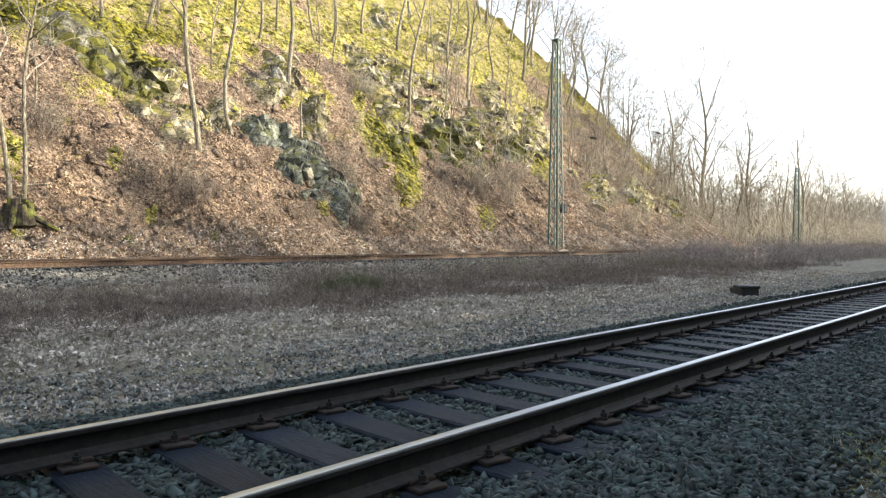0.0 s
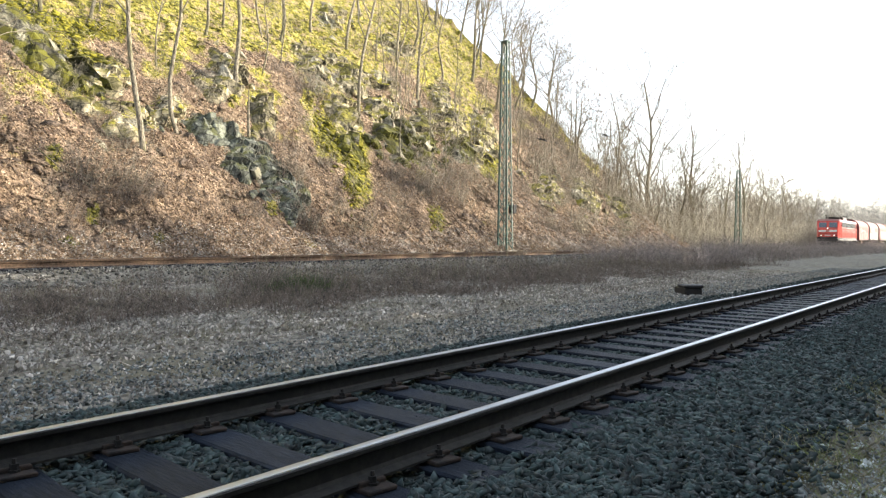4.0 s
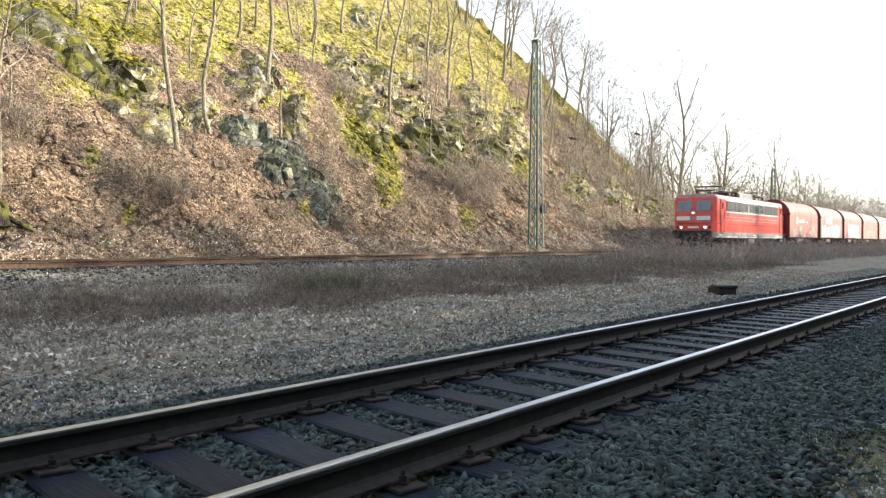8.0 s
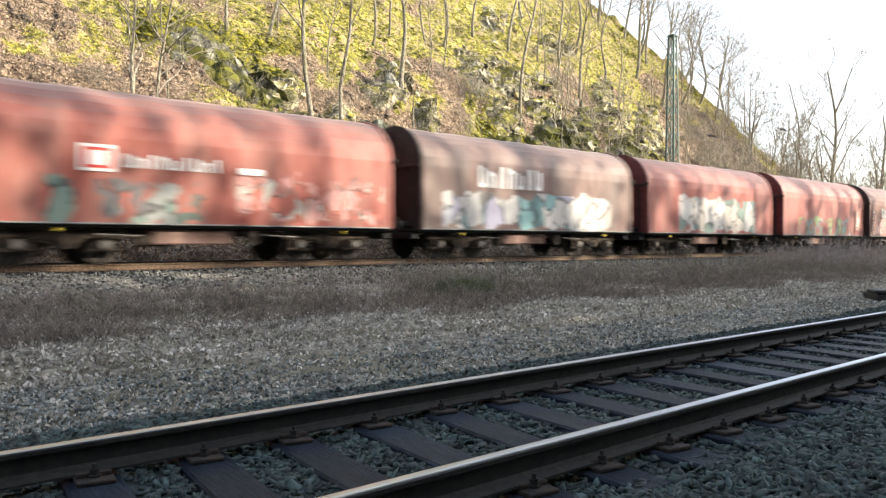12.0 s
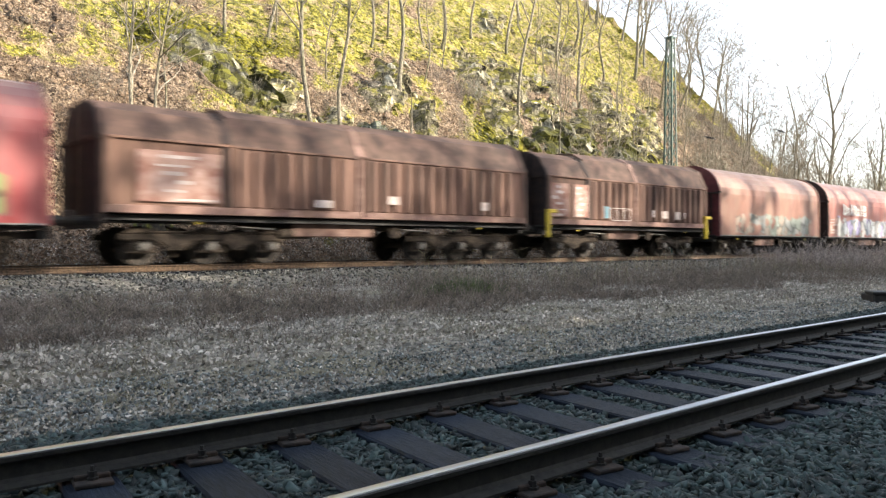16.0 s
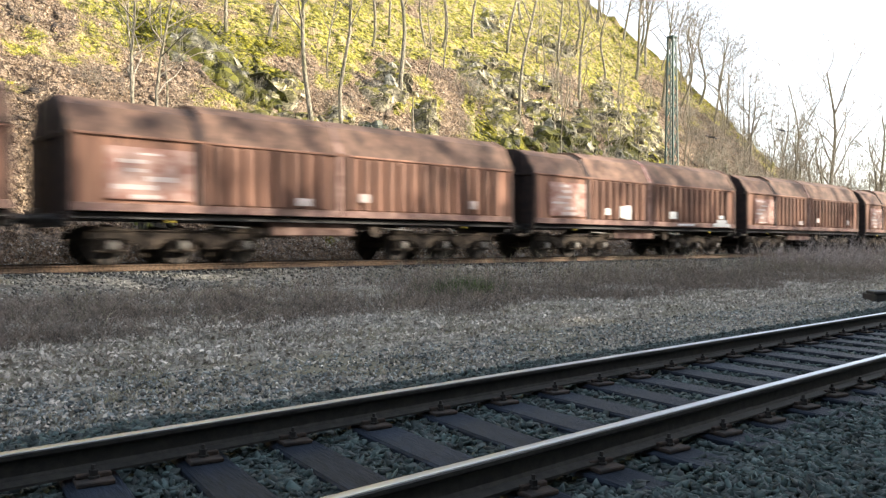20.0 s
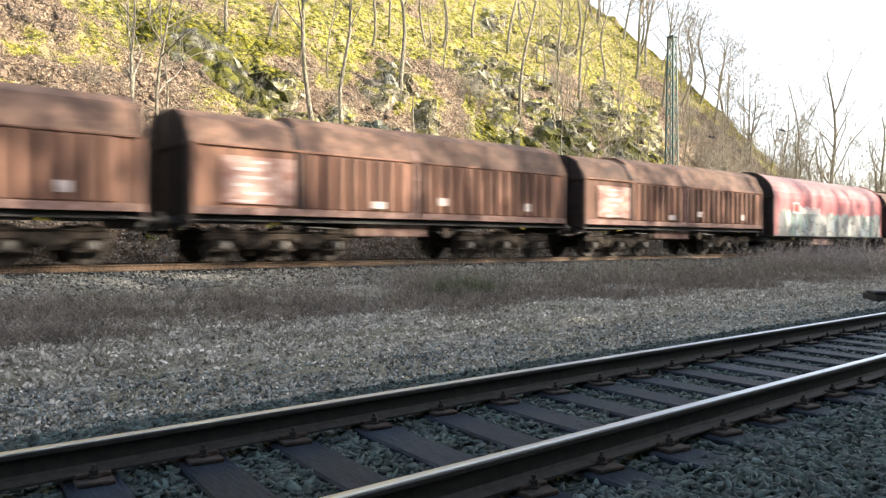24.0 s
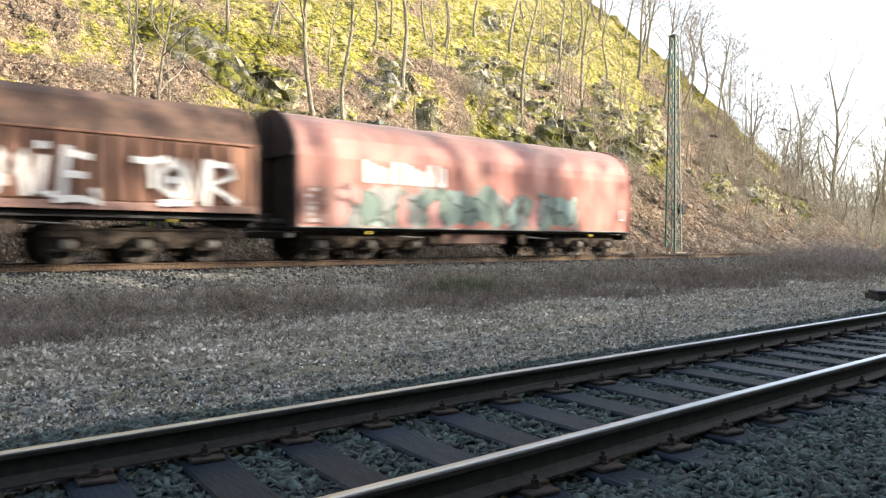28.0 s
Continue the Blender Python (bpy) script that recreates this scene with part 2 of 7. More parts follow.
STRAW = surf("dry_grass", (0.17, 0.155, 0.095), (0.34, 0.31, 0.20), 5, 0.95, 0.0, rnd="island", spread=0.5)
GRASS = surf("rough_grass", (0.12, 0.155, 0.055), (0.33, 0.37, 0.14), 5, 0.95, 0.0, rnd="island", spread=0.5)
TUFT = surf("green_grass", (0.03, 0.055, 0.014), (0.11, 0.15, 0.04), 5, 0.9, 0.0, rnd="island", spread=0.4)
EVERGREEN = surf("juniper_green", (0.025, 0.05, 0.022), (0.06, 0.09, 0.04), 5, 0.9, 0.0, rnd="island", spread=0.4)
# distance haze is put into this colour: paler and greyer than bark
HAZY_WOOD = surf("hazed_winter_wood", (0.16, 0.158, 0.145), (0.27, 0.262, 0.24), 5, 0.95, 0.0, rnd="island", spread=0.3)
BARK = surf("grey_bark", (0.09, 0.077, 0.056), (0.39, 0.345, 0.255), 7, 0.9, 0.6, c=(0.13, 0.13, 0.045), cscale=0.8, camount=0.5, stretch=(3, 3, 0.7))
TWIG = surf("brown_twig", (0.17, 0.148, 0.112), (0.34, 0.30, 0.23), 6, 0.9, 0.0, rnd="island", spread=0.35)
MAST_GREEN = surf("green_mast_paint", (0.03, 0.068, 0.053), (0.075, 0.135, 0.108), 8, 0.6, 0.15, c=(0.11, 0.09, 0.07), cscale=1.2, camount=0.5)
MAST_PALE = surf("pale_green_steel", (0.16, 0.205, 0.175), (0.30, 0.335, 0.29), 10, 0.6, 0.1)
BLACK = surf("black_steel", (0.008, 0.008, 0.009), (0.022, 0.020, 0.019), 8, 0.6, 0.2)
CONCRETE = surf("old_concrete", (0.09, 0.082, 0.065), (0.22, 0.2, 0.165), 6, 0.9, 0.4)

LOCO_RED = surf("traffic_red_paint", (0.58, 0.055, 0.04), (0.68, 0.08, 0.058), 3, 0.32, 0.05, c=(0.50, 0.075, 0.06), cscale=0.9, camount=0.5)
LOCO_GREY = surf("light_grey_band", (0.17, 0.18, 0.175), (0.24, 0.25, 0.24), 3, 0.6, 0.1, c=(0.10, 0.10, 0.095), cscale=1.1)
LOCO_WHITE = surf("white_stripe", (0.74, 0.74, 0.72), (0.80, 0.80, 0.78), 5, 0.4, 0.0)
# grimy red-grey, lightened in colour for sun glancing on the curve
LOCO_ROOF = surf("grimy_roof", (0.30, 0.17, 0.165), (0.42, 0.26, 0.25), 4, 0.42, 0.1)
# pale pink whose colour holds the glare of the sun
ROOF_GLARE = surf("roof_edge_sun_glare", (0.44, 0.17, 0.18), (0.60, 0.37, 0.37), 1.6, 0.4, 0.05, stretch=(0.4, 1, 1))
HOOD_GREY = surf("pale_grey_hood", (0.17, 0.155, 0.145), (0.26, 0.24, 0.222), 4, 0.6, 0.1, c=(0.12, 0.10, 0.09), cscale=1.0)
SCREEN = surf("windscreen_glass", (0.02, 0.024, 0.026), (0.03, 0.034, 0.036), 2, 0.03, 0.0)
SCREEN.node_tree.nodes["Principled BSDF"].inputs["IOR"].default_value = 2.1
MAROON = surf("maroon_end_wall", (0.075, 0.014, 0.018), (0.13, 0.026, 0.03), 4, 0.6, 0.2)
CAP = surf("greasy_axle_cap", (0.10, 0.092, 0.082), (0.26, 0.24, 0.215), 8, 0.6, 0.1)
FADED = surf("faded_white_marking", (0.48, 0.38, 0.35), (0.64, 0.56, 0.53), 5, 0.7, 0.0)
LOUVRE = surf("dark_louvre", (0.012, 0.014, 0.015), (0.03, 0.033, 0.032), 6, 0.6, 0.1)
GLASS = surf("dark_glass", (0.015, 0.018, 0.02), (0.02, 0.024, 0.028), 2, 0.06, 0.0)
# grey mottling in the colour imitates reflections in the panes
MACHINE_GLASS = surf("reflection_grey_glass", (0.05, 0.055, 0.055), (0.17, 0.18, 0.17), 1.3, 0.2, 0.0)
SILVER = surf("silver_grey_panel", (0.16, 0.17, 0.163), (0.30, 0.312, 0.30), 1.2, 0.45, 0.1, metal=0.1)
BOGIE = surf("brake_dust_steel", (0.016, 0.013, 0.011), (0.095, 0.074, 0.058), 5, 0.85, 0.3)
BOGIE.node_tree.nodes["Principled BSDF"].inputs["Specular IOR Level"].default_value = 0.2
WHEEL = surf("worn_wheel", (0.018, 0.015, 0.013), (0.072, 0.058, 0.048), 8, 0.65, 0.2, metal=0.2)
# dark steel, blackened further for end walls that face away from the sun
END_DARK = surf("dark_end_wall", (0.012, 0.009, 0.009), (0.038, 0.021, 0.019), 4, 0.8, 0.2)
STEEL_BROWN = surf("rust_brown_hood", (0.068, 0.036, 0.027), (0.30, 0.148, 0.095), 2.6, 0.8, 0.15, c=(0.27, 0.14, 0.09), cscale=0.8, camount=0.5, stretch=(2.2, 2.2, 0.22), rnd="object", spread=0.34, edge=(0.36, 0.66))
STEEL_DARK = surf("sooty_brown_hood", (0.06, 0.035, 0.028), (0.225, 0.123, 0.09), 2.6, 0.8, 0.15, c=(0.23, 0.13, 0.09), cscale=0.8, camount=0.4, stretch=(2.2, 2.2, 0.22), rnd="object", spread=0.3, edge=(0.36, 0.66))
ROOF_DARK = surf("sooty_brown_roof", (0.062, 0.038, 0.031), (0.165, 0.098, 0.075), 2, 0.85, 0.15, c=(0.16, 0.10, 0.075), cscale=0.8, camount=0.6, rnd="object", spread=0.25)
HOOD_SILL = surf("pinkish_sill", (0.19, 0.105, 0.085), (0.38, 0.245, 0.205), 4, 0.8, 0.1, c=(0.10, 0.06, 0.045), cscale=1.2, rnd="object", spread=0.2)
ROOF_BROWN = surf("dusty_brown_roof", (0.07, 0.041, 0.03), (0.185, 0.106, 0.072), 2, 0.85, 0.15, c=(0.19, 0.115, 0.085), cscale=0.8, camount=0.6, rnd="object", spread=0.3)
LABEL = surf("faded_label", (0.27, 0.125, 0.095), (0.50, 0.345, 0.295), 2.2, 0.75, 0.1, rnd="object", spread=0.15, edge=(0.4, 0.6))
PANEL = surf("faded_label_panel", (0.34, 0.15, 0.125), (0.52, 0.33, 0.29), 3, 0.7, 0.1)
WHITE = surf("white_marking", (0.70, 0.68, 0.66), (0.80, 0.79, 0.77), 6, 0.6, 0.0)
SPRAY_BLUE = surf("sprayed_blue", (0.08, 0.2, 0.27), (0.16, 0.32, 0.38), 4, 0.6, 0.0)
YELLOW = surf("yellow_plate", (0.50, 0.38, 0.03), (0.66, 0.50, 0.05), 6, 0.5, 0.0)
LAMP = glow("head_lamp", (1.0, 0.93, 0.85), 1.3)


# ---- mesh helpers ----
class Shape:
    """Gathers vertices and faces of one mesh."""

    def __init__(self):
        self.v, self.f = [], []

    def add(self, verts, faces):
        k = len(self.v)
        self.v.extend(verts)
        self.f.extend([tuple(i + k for i in f) for f in faces])
        return self

    def box(self, x0, x1, y0, y1, z0, z1, cut=0.0):
        c = min(cut, 0.45 * min(x1 - x0, y1 - y0, z1 - z0))
        if c <= 0:
            v = [(x, y, z) for x in (x0, x1) for y in (y0, y1) for z in (z0, z1)]
            return self.add(v, [(0, 1, 3, 2), (4, 6, 7, 5), (0, 4, 5, 1), (2, 3, 7, 6), (0, 2, 6, 4), (1, 5, 7, 3)])
        ring = [(x0 + c, y0), (x1 - c, y0), (x1, y0 + c), (x1, y1 - c), (x1 - c, y1), (x0 + c, y1), (x0, y1 - c), (x0, y0 + c)]
        inner = [(x0 + c, y0 + c), (x1 - c, y0 + c), (x1 - c, y0 + c), (x1 - c, y1 - c), (x1 - c, y1 - c), (x0 + c, y1 - c), (x0 + c, y1 - c), (x0 + c, y0 + c)]
        v = [(x, y, z0) for x, y in inner] + [(x, y, z0 + c) for x, y in ring] + [(x, y, z1 - c) for x, y in ring] + [(x, y, z1) for x, y in inner]
        f = [(8 * r + i, 8 * r + (i + 1) % 8, 8 * r + 8 + (i + 1) % 8, 8 * r + 8 + i) for r in range(3) for i in range(8)]
        return self.add(v, f + [tuple(range(7, -1, -1)), tuple(range(24, 32))])

    def tube(self, a, b, r0, r1, n=6, caps=True):
        a, b = Vector(a), Vector(b)
        d = (b - a).normalized()
        u = d.orthogonal().normalized()
        w = d.cross(u)
        v = []
        for p, r in ((a, r0), (b, r1)):
            v += [tuple(p + (u * math.cos(2 * math.pi * i / n) + w * math.sin(2 * math.pi * i / n)) * r) for i in range(n)]
        f = [(i, (i + 1) % n, n + (i + 1) % n, n + i) for i in range(n)]
        if caps:
            f += [tuple(range(n - 1, -1, -1)), tuple(range(n, 2 * n))]
        return self.add(v, f)

    def extrude(self, ring, x0, x1, closed=True, caps=True, steps=1, wave=None):
        """A section of (y, z) points drawn along x."""
        n, v = len(ring), []
        for s in range(steps + 1):
            x = x0 + (x1 - x0) * s / steps
            for y, z in ring:
                k = wave(x) if wave else 0.0
                v.append((x, y * (1 + k), z if not wave else z + k * max(0.0, z - 2.0)))
        f = []
        for s in range(steps):
            for i in range(n if closed else n - 1):
                j = (i + 1) % n
                f.append((s * n + i, s * n + j, (s + 1) * n + j, (s + 1) * n + i))
        if caps and closed:
            f += [tuple(range(n - 1, -1, -1)), tuple(steps * n + i for i in range(n))]
        return self.add(v, f)

    def mesh(self, name, material, smooth=False):
        me = bpy.data.meshes.new(name)
        me.from_pydata(self.v, [], self.f)
        me.update()
        bm = bmesh.new()
        bm.from_mesh(me)
        bmesh.ops.recalc_face_normals(bm, faces=bm.faces)
        bm.to_mesh(me)
        bm.free()
        me.materials.append(material)
        if smooth:
            me.shade_smooth()
        return me


def part(name, shape, material, parent, label="", smooth=False, at=None):
    """One mesh object under a thing or a part."""
    me = shape if isinstance(shape, bpy.types.Mesh) else shape.mesh(name, material, smooth)
    ob = new(name, me)
    ob.parent = parent
    if at:
        ob.matrix_parent_inverse = Matrix.Translation(at)
    if label:
        ob["label"] = label
    return ob


def thing(name, label, category, group="", m=None):
    ob = new(name)
    ob.empty_display_size = 0.2
    if m:
        ob.matrix_basis = m
    return tagged(ob, label, category, group)


def array_mesh(name, verts, faces, material):
    me = bpy.data.meshes.new(name)
    me.vertices.add(len(verts))
    me.vertices.foreach_set("co", np.asarray(verts, np.float32).ravel())
    k = faces.shape[1]
    me.loops.add(faces.size)
    me.loops.foreach_set("vertex_index", faces.astype(np.int32).ravel())
    me.polygons.add(len(faces))
    me.polygons.foreach_set("loop_start", np.arange(0, faces.size, k, dtype=np.int32))
    me.update(calc_edges=True)
    me.materials.append(material)
    return me


def stone_shapes(rng, count, flat=0.7, points=9, blocky=False):
    out = []
    for _ in range(count):
        bm = bmesh.new()
        for _ in range(points):
            p = rng.normal(size=3)
            p = p / np.linalg.norm(p) * rng.uniform(0.8, 1.1)
            if blocky:
                p = np.sign(p) * np.abs(p) ** 0.55 * (1.1, 0.8, 1.0)
            bm.verts.new((p[0], p[1] * 0.85, p[2] * flat))
        bmesh.ops.convex_hull(bm, input=bm.verts)
        bmesh.ops.delete(bm, geom=[v for v in bm.verts if not v.link_faces], context="VERTS")
        bmesh.ops.triangulate(bm, faces=bm.faces)
        bm.verts.index_update()
        out.append((np.array([v.co[:] for v in bm.verts]), np.array([[v.index for v in f.verts] for f in bm.faces])))
        bm.free()
    return out


def spins(rng, n, tilt=None):
    """Turns for n pieces: any way up, or lying with no more than some tilt."""
    if tilt:
        a, b, way = rng.uniform(0, np.pi, n), rng.normal(0, tilt / 2, n), rng.uniform(0, 2 * np.pi, n)
        ax, ay = np.cos(way) * np.sin(b), np.sin(way) * np.sin(b)
        q = np.stack([np.cos(b) * np.cos(a), ax * np.cos(a) + ay * np.sin(a), ay * np.cos(a) - ax * np.sin(a), np.cos(b) * np.sin(a)], -1)
    else:
        q = rng.normal(size=(n, 4))
    q /= np.linalg.norm(q, axis=1)[:, None]
    w, x, y, z = q.T
    return np.stack([np.stack([1 - 2 * (y * y + z * z), 2 * (x * y - z * w), 2 * (x * z + y * w)], -1),
                     np.stack([2 * (x * y + z * w), 1 - 2 * (x * x + z * z), 2 * (y * z - x * w)], -1),
                     np.stack([2 * (x * z - y * w), 2 * (y * z + x * w), 1 - 2 * (x * x + y * y)], -1)], 1)


def scatter(name, shapes, places, sizes, material, label, category, rng, turned=True):
    """Many small pieces that nobody could count, joined in one mesh."""
    verts, faces, base = [], [], 0
    which = rng.integers(0, len(shapes), len(places))
    for i, (v, f) in enumerate(shapes):
        p, s = places[which == i], sizes[which == i]
        if not len(p):
            continue
        if turned is None:
            vv = np.repeat(v[None], len(p), 0)
        else:
            vv = np.einsum("nij,kj->nki", spins(rng, len(p), 0.6 if turned == "lying" else None), v)
        vv = vv * s[:, None, None] + p[:, None, :]
        ff = f[None] + (np.arange(len(p)) * len(v))[:, None, None] + base
        verts.append(vv.reshape(-1, 3))
        faces.append(ff.reshape(-1, 3))
        base += len(p) * len(v)
    return tagged(new(name, array_mesh(name, np.concatenate(verts), np.concatenate(faces), material)), label, category, kind="stuff")


def spikes(name, base, tip, radius, material, label, category):
    """Thin three-sided stems that taper from base to tip."""
    d = tip - base
    d = d / np.linalg.norm(d, axis=1)[:, None]
    u = np.cross(d, np.array([0.31, 0.94, 0.12]))
    u /= np.linalg.norm(u, axis=1)[:, None]
    w = np.cross(d, u)
    r = np.broadcast_to(radius, (len(base),))[:, None]
    ring = [base + (u * math.cos(a) + w * math.sin(a)) * r for a in (0, 2.094, 4.189)]
    v = np.stack(ring + [tip], 1)
    f = np.array([[0, 1, 3], [1, 2, 3], [2, 0, 3]])[None] + (np.arange(len(base)) * 4)[:, None, None]
    return tagged(new(name, array_mesh(name, v.reshape(-1, 3), f.reshape(-1, 3), material)), label, category, kind="stuff")


# ---- the lie of the land ----
FAR_RAIL = 0.45                    # head of the rails of the far track
FAR_Y, NEAR_Y = 19.55, 3.2         # middle of each track
# the bank behind the camera is unseen, added to block the low sun
ACROSS = ([-400, -60, -28, -15, -6, -1.5, 0.4, 1.05, 1.6, 2.0, 4.5, 5.1, 6.2, 9.0, 14.0, 15.6, 17.3, 17.9, 21.3, 22.0, 22.8, 26, 60, 400, 3000],
          [18, 17, 16, 12.5, 0.8, -0.33, -0.30, -0.27, -0.235, -0.215, -0.215, -0.26, -0.27, -0.17, -0.08, -0.03, 0.22, 0.245, 0.245, 0.2, 0.42, 0.45, 1.0, 14, 40])


def bend(x):
    """How far the far track has swung away from a straight line."""
    return np.interp(x, [40, 55, 70, 85, 100, 120, 145, 175, 210], [0, 0.22, 0.57, 0.94, 1.33, 1.84, 2.38, 2.56, 2.6])


def lie(x, y):
    """Height of the ground at x, y (arrays or numbers)."""
    return np.interp(y - bend(x) * ((y > 13) & (y < 30)), *ACROSS)


def ripple(x, y, s, seed):
    return noise.noise((x * s + seed, y * s - seed, seed * 0.37))


# oval patches on the slope: x, y, half length, half width, turn
CRAGS = [(16.2, 32.4, 1.7, 1.1, 164), (15.1, 32.9, 1.0, 0.7, 20), (17.6, 31.6, 1.0, 0.8, 12), (19.2, 31.9, 0.9, 0.6, 29), (18.0, 29.9, 1.6, 0.5, 6), (18.5, 29.0, 1.3, 0.7, 11), (20.7, 30.0, 0.8, 0.4, 30),
         (22.1, 28.9, 1.4, 0.8, 178), (23.4, 27.7, 1.5, 1.0, 13), (23.6, 26.2, 1.4, 0.9, 38), (25.2, 32.5, 2.3, 0.8, 35), (26.4, 30.4, 1.6, 0.4, 44), (35.3, 35.3, 2.8, 1.2, 30), (38.1, 34.9, 2.2, 0.9, 25),
         (41.0, 35.2, 2.2, 0.8, 24), (37.7, 32.6, 2.0, 0.7, 19), (43.2, 32.8, 2.3, 0.6, 27), (48.7, 35.9, 2.8, 0.6, 32), (48.6, 40.3, 2.1, 1.0, 13), (42.9, 41.9, 2.3, 0.8, 27), (49.8, 32.7, 4.3, 0.8, 31),
         (38.8, 29.8, 2.8, 0.5, 34), (57.3, 27.9, 3.0, 0.8, 20), (51.7, 28.3, 3.0, 0.7, 23), (61.5, 27.0, 2.0, 0.8, 15), (36.7, 30.8, 2.6, 0.8, 23), (41.4, 32.1, 3.0, 0.6, 33), (45.3, 32.4, 3.0, 0.8, 24), (37.2, 29.5, 2.4, 0.6, 16), (42.7, 30.0, 2.6, 0.6, 15),
         (33.6, 31.6, 2.2, 0.8, 35), (31.9, 29.7, 1.6, 0.5, 38)]
LOW_CRAG = CRAGS[7:10]                # the low dark crag
WET = [(30.9, 30.5, 2.6, 0.65, 39), (31.3, 28.9, 3.0, 0.7, 39), (29.5, 26.9, 1.5, 0.6, 24), (30.3, 29.0, 1.7, 0.4, 39), (33.5, 25.0, 1.5, 0.3, 32), (46.1, 29.7, 3.6, 0.45, 31), (34.3, 32.4, 2.2, 0.6, 16), (16.2, 34.3, 2.8, 1.0, 10), (13.9, 33.6, 1.9, 0.9, 26), (18.4, 33.0, 1.4, 0.6, 160), (19.8, 34.6, 2.2, 0.7, 19)]   # seeps with deep moss
BRUSHY = [(16.0, 25.5, 1.7, 0.5, 5), (24.1, 26.6, 2.0, 0.8, 31), (33.2, 27.2, 2.7, 0.8, 14), (36.0, 26.6, 2.6, 1.0, 7), (38.6, 27.6, 2.6, 0.6, 10), (62.6, 34.2, 8.0, 2.4, 18), (58.0, 30.1, 7.0, 2.0, 9),
          (64.0, 27.8, 5.0, 1.8, 15), (32.1, 33.0, 3.0, 0.8, 36), (24.3, 24.6, 1.5, 0.4, 7), (14.6, 26.2, 0.7, 0.2, 9), (11.5, 27.5, 1.1, 0.6, 50)]
PATCHES = [(30.9, 30.7, 2.3, 0.9, 39), (30.8, 29.0, 2.0, 0.7, 35), (30.0, 27.2, 2.4, 0.6, 36), (33.7, 24.8, 1.6, 0.4, 30), (10.4, 26.5, 0.8, 0.3, 66), (14.2, 27.2, 0.5, 0.2, 50), (9.7, 24.2, 0.9, 0.3, 65), (14.4, 25.1, 0.4, 0.2, 38),
           (12.7, 23.5, 0.3, 0.2, 38), (16.0, 23.6, 0.4, 0.2, 41), (22.2, 25.1, 0.5, 0.2, 33), (26.4, 37.0, 5.7, 1.6, 18), (32.9, 37.9, 5.0, 1.3, 18),
           (38.2, 39.3, 4.2, 1.9, 30), (52.9, 43.2, 9.0, 2.6, 25), (57.6, 41.8, 9.3, 2.0, 26), (47.9, 33.7, 5.3, 1.0, 27), (47.1, 30.2, 4.6, 0.5, 31), (23.2, 33.5, 1.1, 0.4, 49), (43.0, 40.6, 5.5, 1.4, 33), (31.6, 32.5, 1.5, 0.4, 37),
           (25.0, 30.9, 0.6, 0.2, 30), (66.5, 35.0, 1.6, 4.5, 0), (67.0, 40.0, 1.6, 4.5, 0)]


def spot(x, y, spots):
    """How deep a place lies inside the nearest of some oval patches (x, y, half length, half width, turn): 1 in the middle, 0 well outside."""
    best = 0.0
    for a, b, c, d, turn in spots:
        if abs(x - a) < 2.2 * c + 1 and abs(y - b) < 2.2 * c + 1:
            u, w = math.cos(radians(turn)), math.sin(radians(turn))
            best = max(best, math.exp(-(((x - a) * u + (y - b) * w) / c) ** 2 - (((y - b) * u - (x - a) * w) / d) ** 2))
    return best


def slope_base(x, y):
    """The plain form of the hillside: a slope that ends in a spur beyond the mast."""
    up = y - 22.7
    if up <= 0:
        return 0.42 + 0.5 * up
    over = x - 68.0
    return 0.42 + 0.62 * up + 0.31 * max(up - 2.0, 0.0) - 1.25 * max(0.0, over) - 0.02 * max(0.0, over + 6.0) ** 2 * (over < 0)


def slope_soft(x, y):
    """Height of the hillside with its hummocks and gullies."""
    up = y - 22.7
    if up <= 0:
        return 0.42 + 0.5 * up
    k = min(1.0, up / 2.5)
    z = slope_base(x + 1.4 * ripple(x, y, 0.25, 31.0) * (x > 55), y)
    return z + k * (0.75 * ripple(x, y, 0.13, 3.1) + 0.45 * ripple(x, y, 0.33, 8.7) + 0.27 * ripple(x, y, 0.9, 5.5) + 0.16 * ripple(x, y, 1.9, 1.5))


def slope_z(x, y):
    """Height of the hillside with small ledges too."""
    z, k = slope_soft(x, y), min(1.0, max(0.0, y - 22.7) / 2.5)
    step = (z * 0.62 + 0.12 * x + 0.8 * ripple(x, y, 0.3, 14.2)) % 1.0
    return z + k * (0.075 * ripple(x, y, 4.2, 2.9) + (0.19 + 0.35 * spot(x, y, CRAGS)) * (min(1.0, step / 0.3) - step))


def mossy(x, y):
    """Where moss grows: on the higher ground, and in patches of its own."""
    m = 0.8 * noise.noise((x * 0.28, y * 0.42, 9.0)) + 0.5 * noise.noise((x * 0.9, y * 1.1, 5.0)) + 0.05 * (y - 34.0) - 0.004 * (x - 22)
    return m + 1.35 * max(spot(x, y, PATCHES), spot(x, y, WET)) - 0.25 * spot(x, y, BRUSHY) * (1 - spot(x, y, PATCHES))


def sheet(name, xs, ys, height, material, label, category):
    nx, ny = len(xs), len(ys)
    gx, gy = np.meshgrid(xs, ys, indexing="ij")
    v = np.stack([gx.ravel(), gy.ravel(), height(gx, gy).ravel()], -1)
    i, j = np.meshgrid(np.arange(nx - 1), np.arange(ny - 1), indexing="ij")
    a = (i * ny + j).ravel()
    me = array_mesh(name, v, np.stack([a, a + ny, a + ny + 1, a + 1], -1), material)
    me.shade_smooth()
    return tagged(new(name, me), label, category, kind="structure")


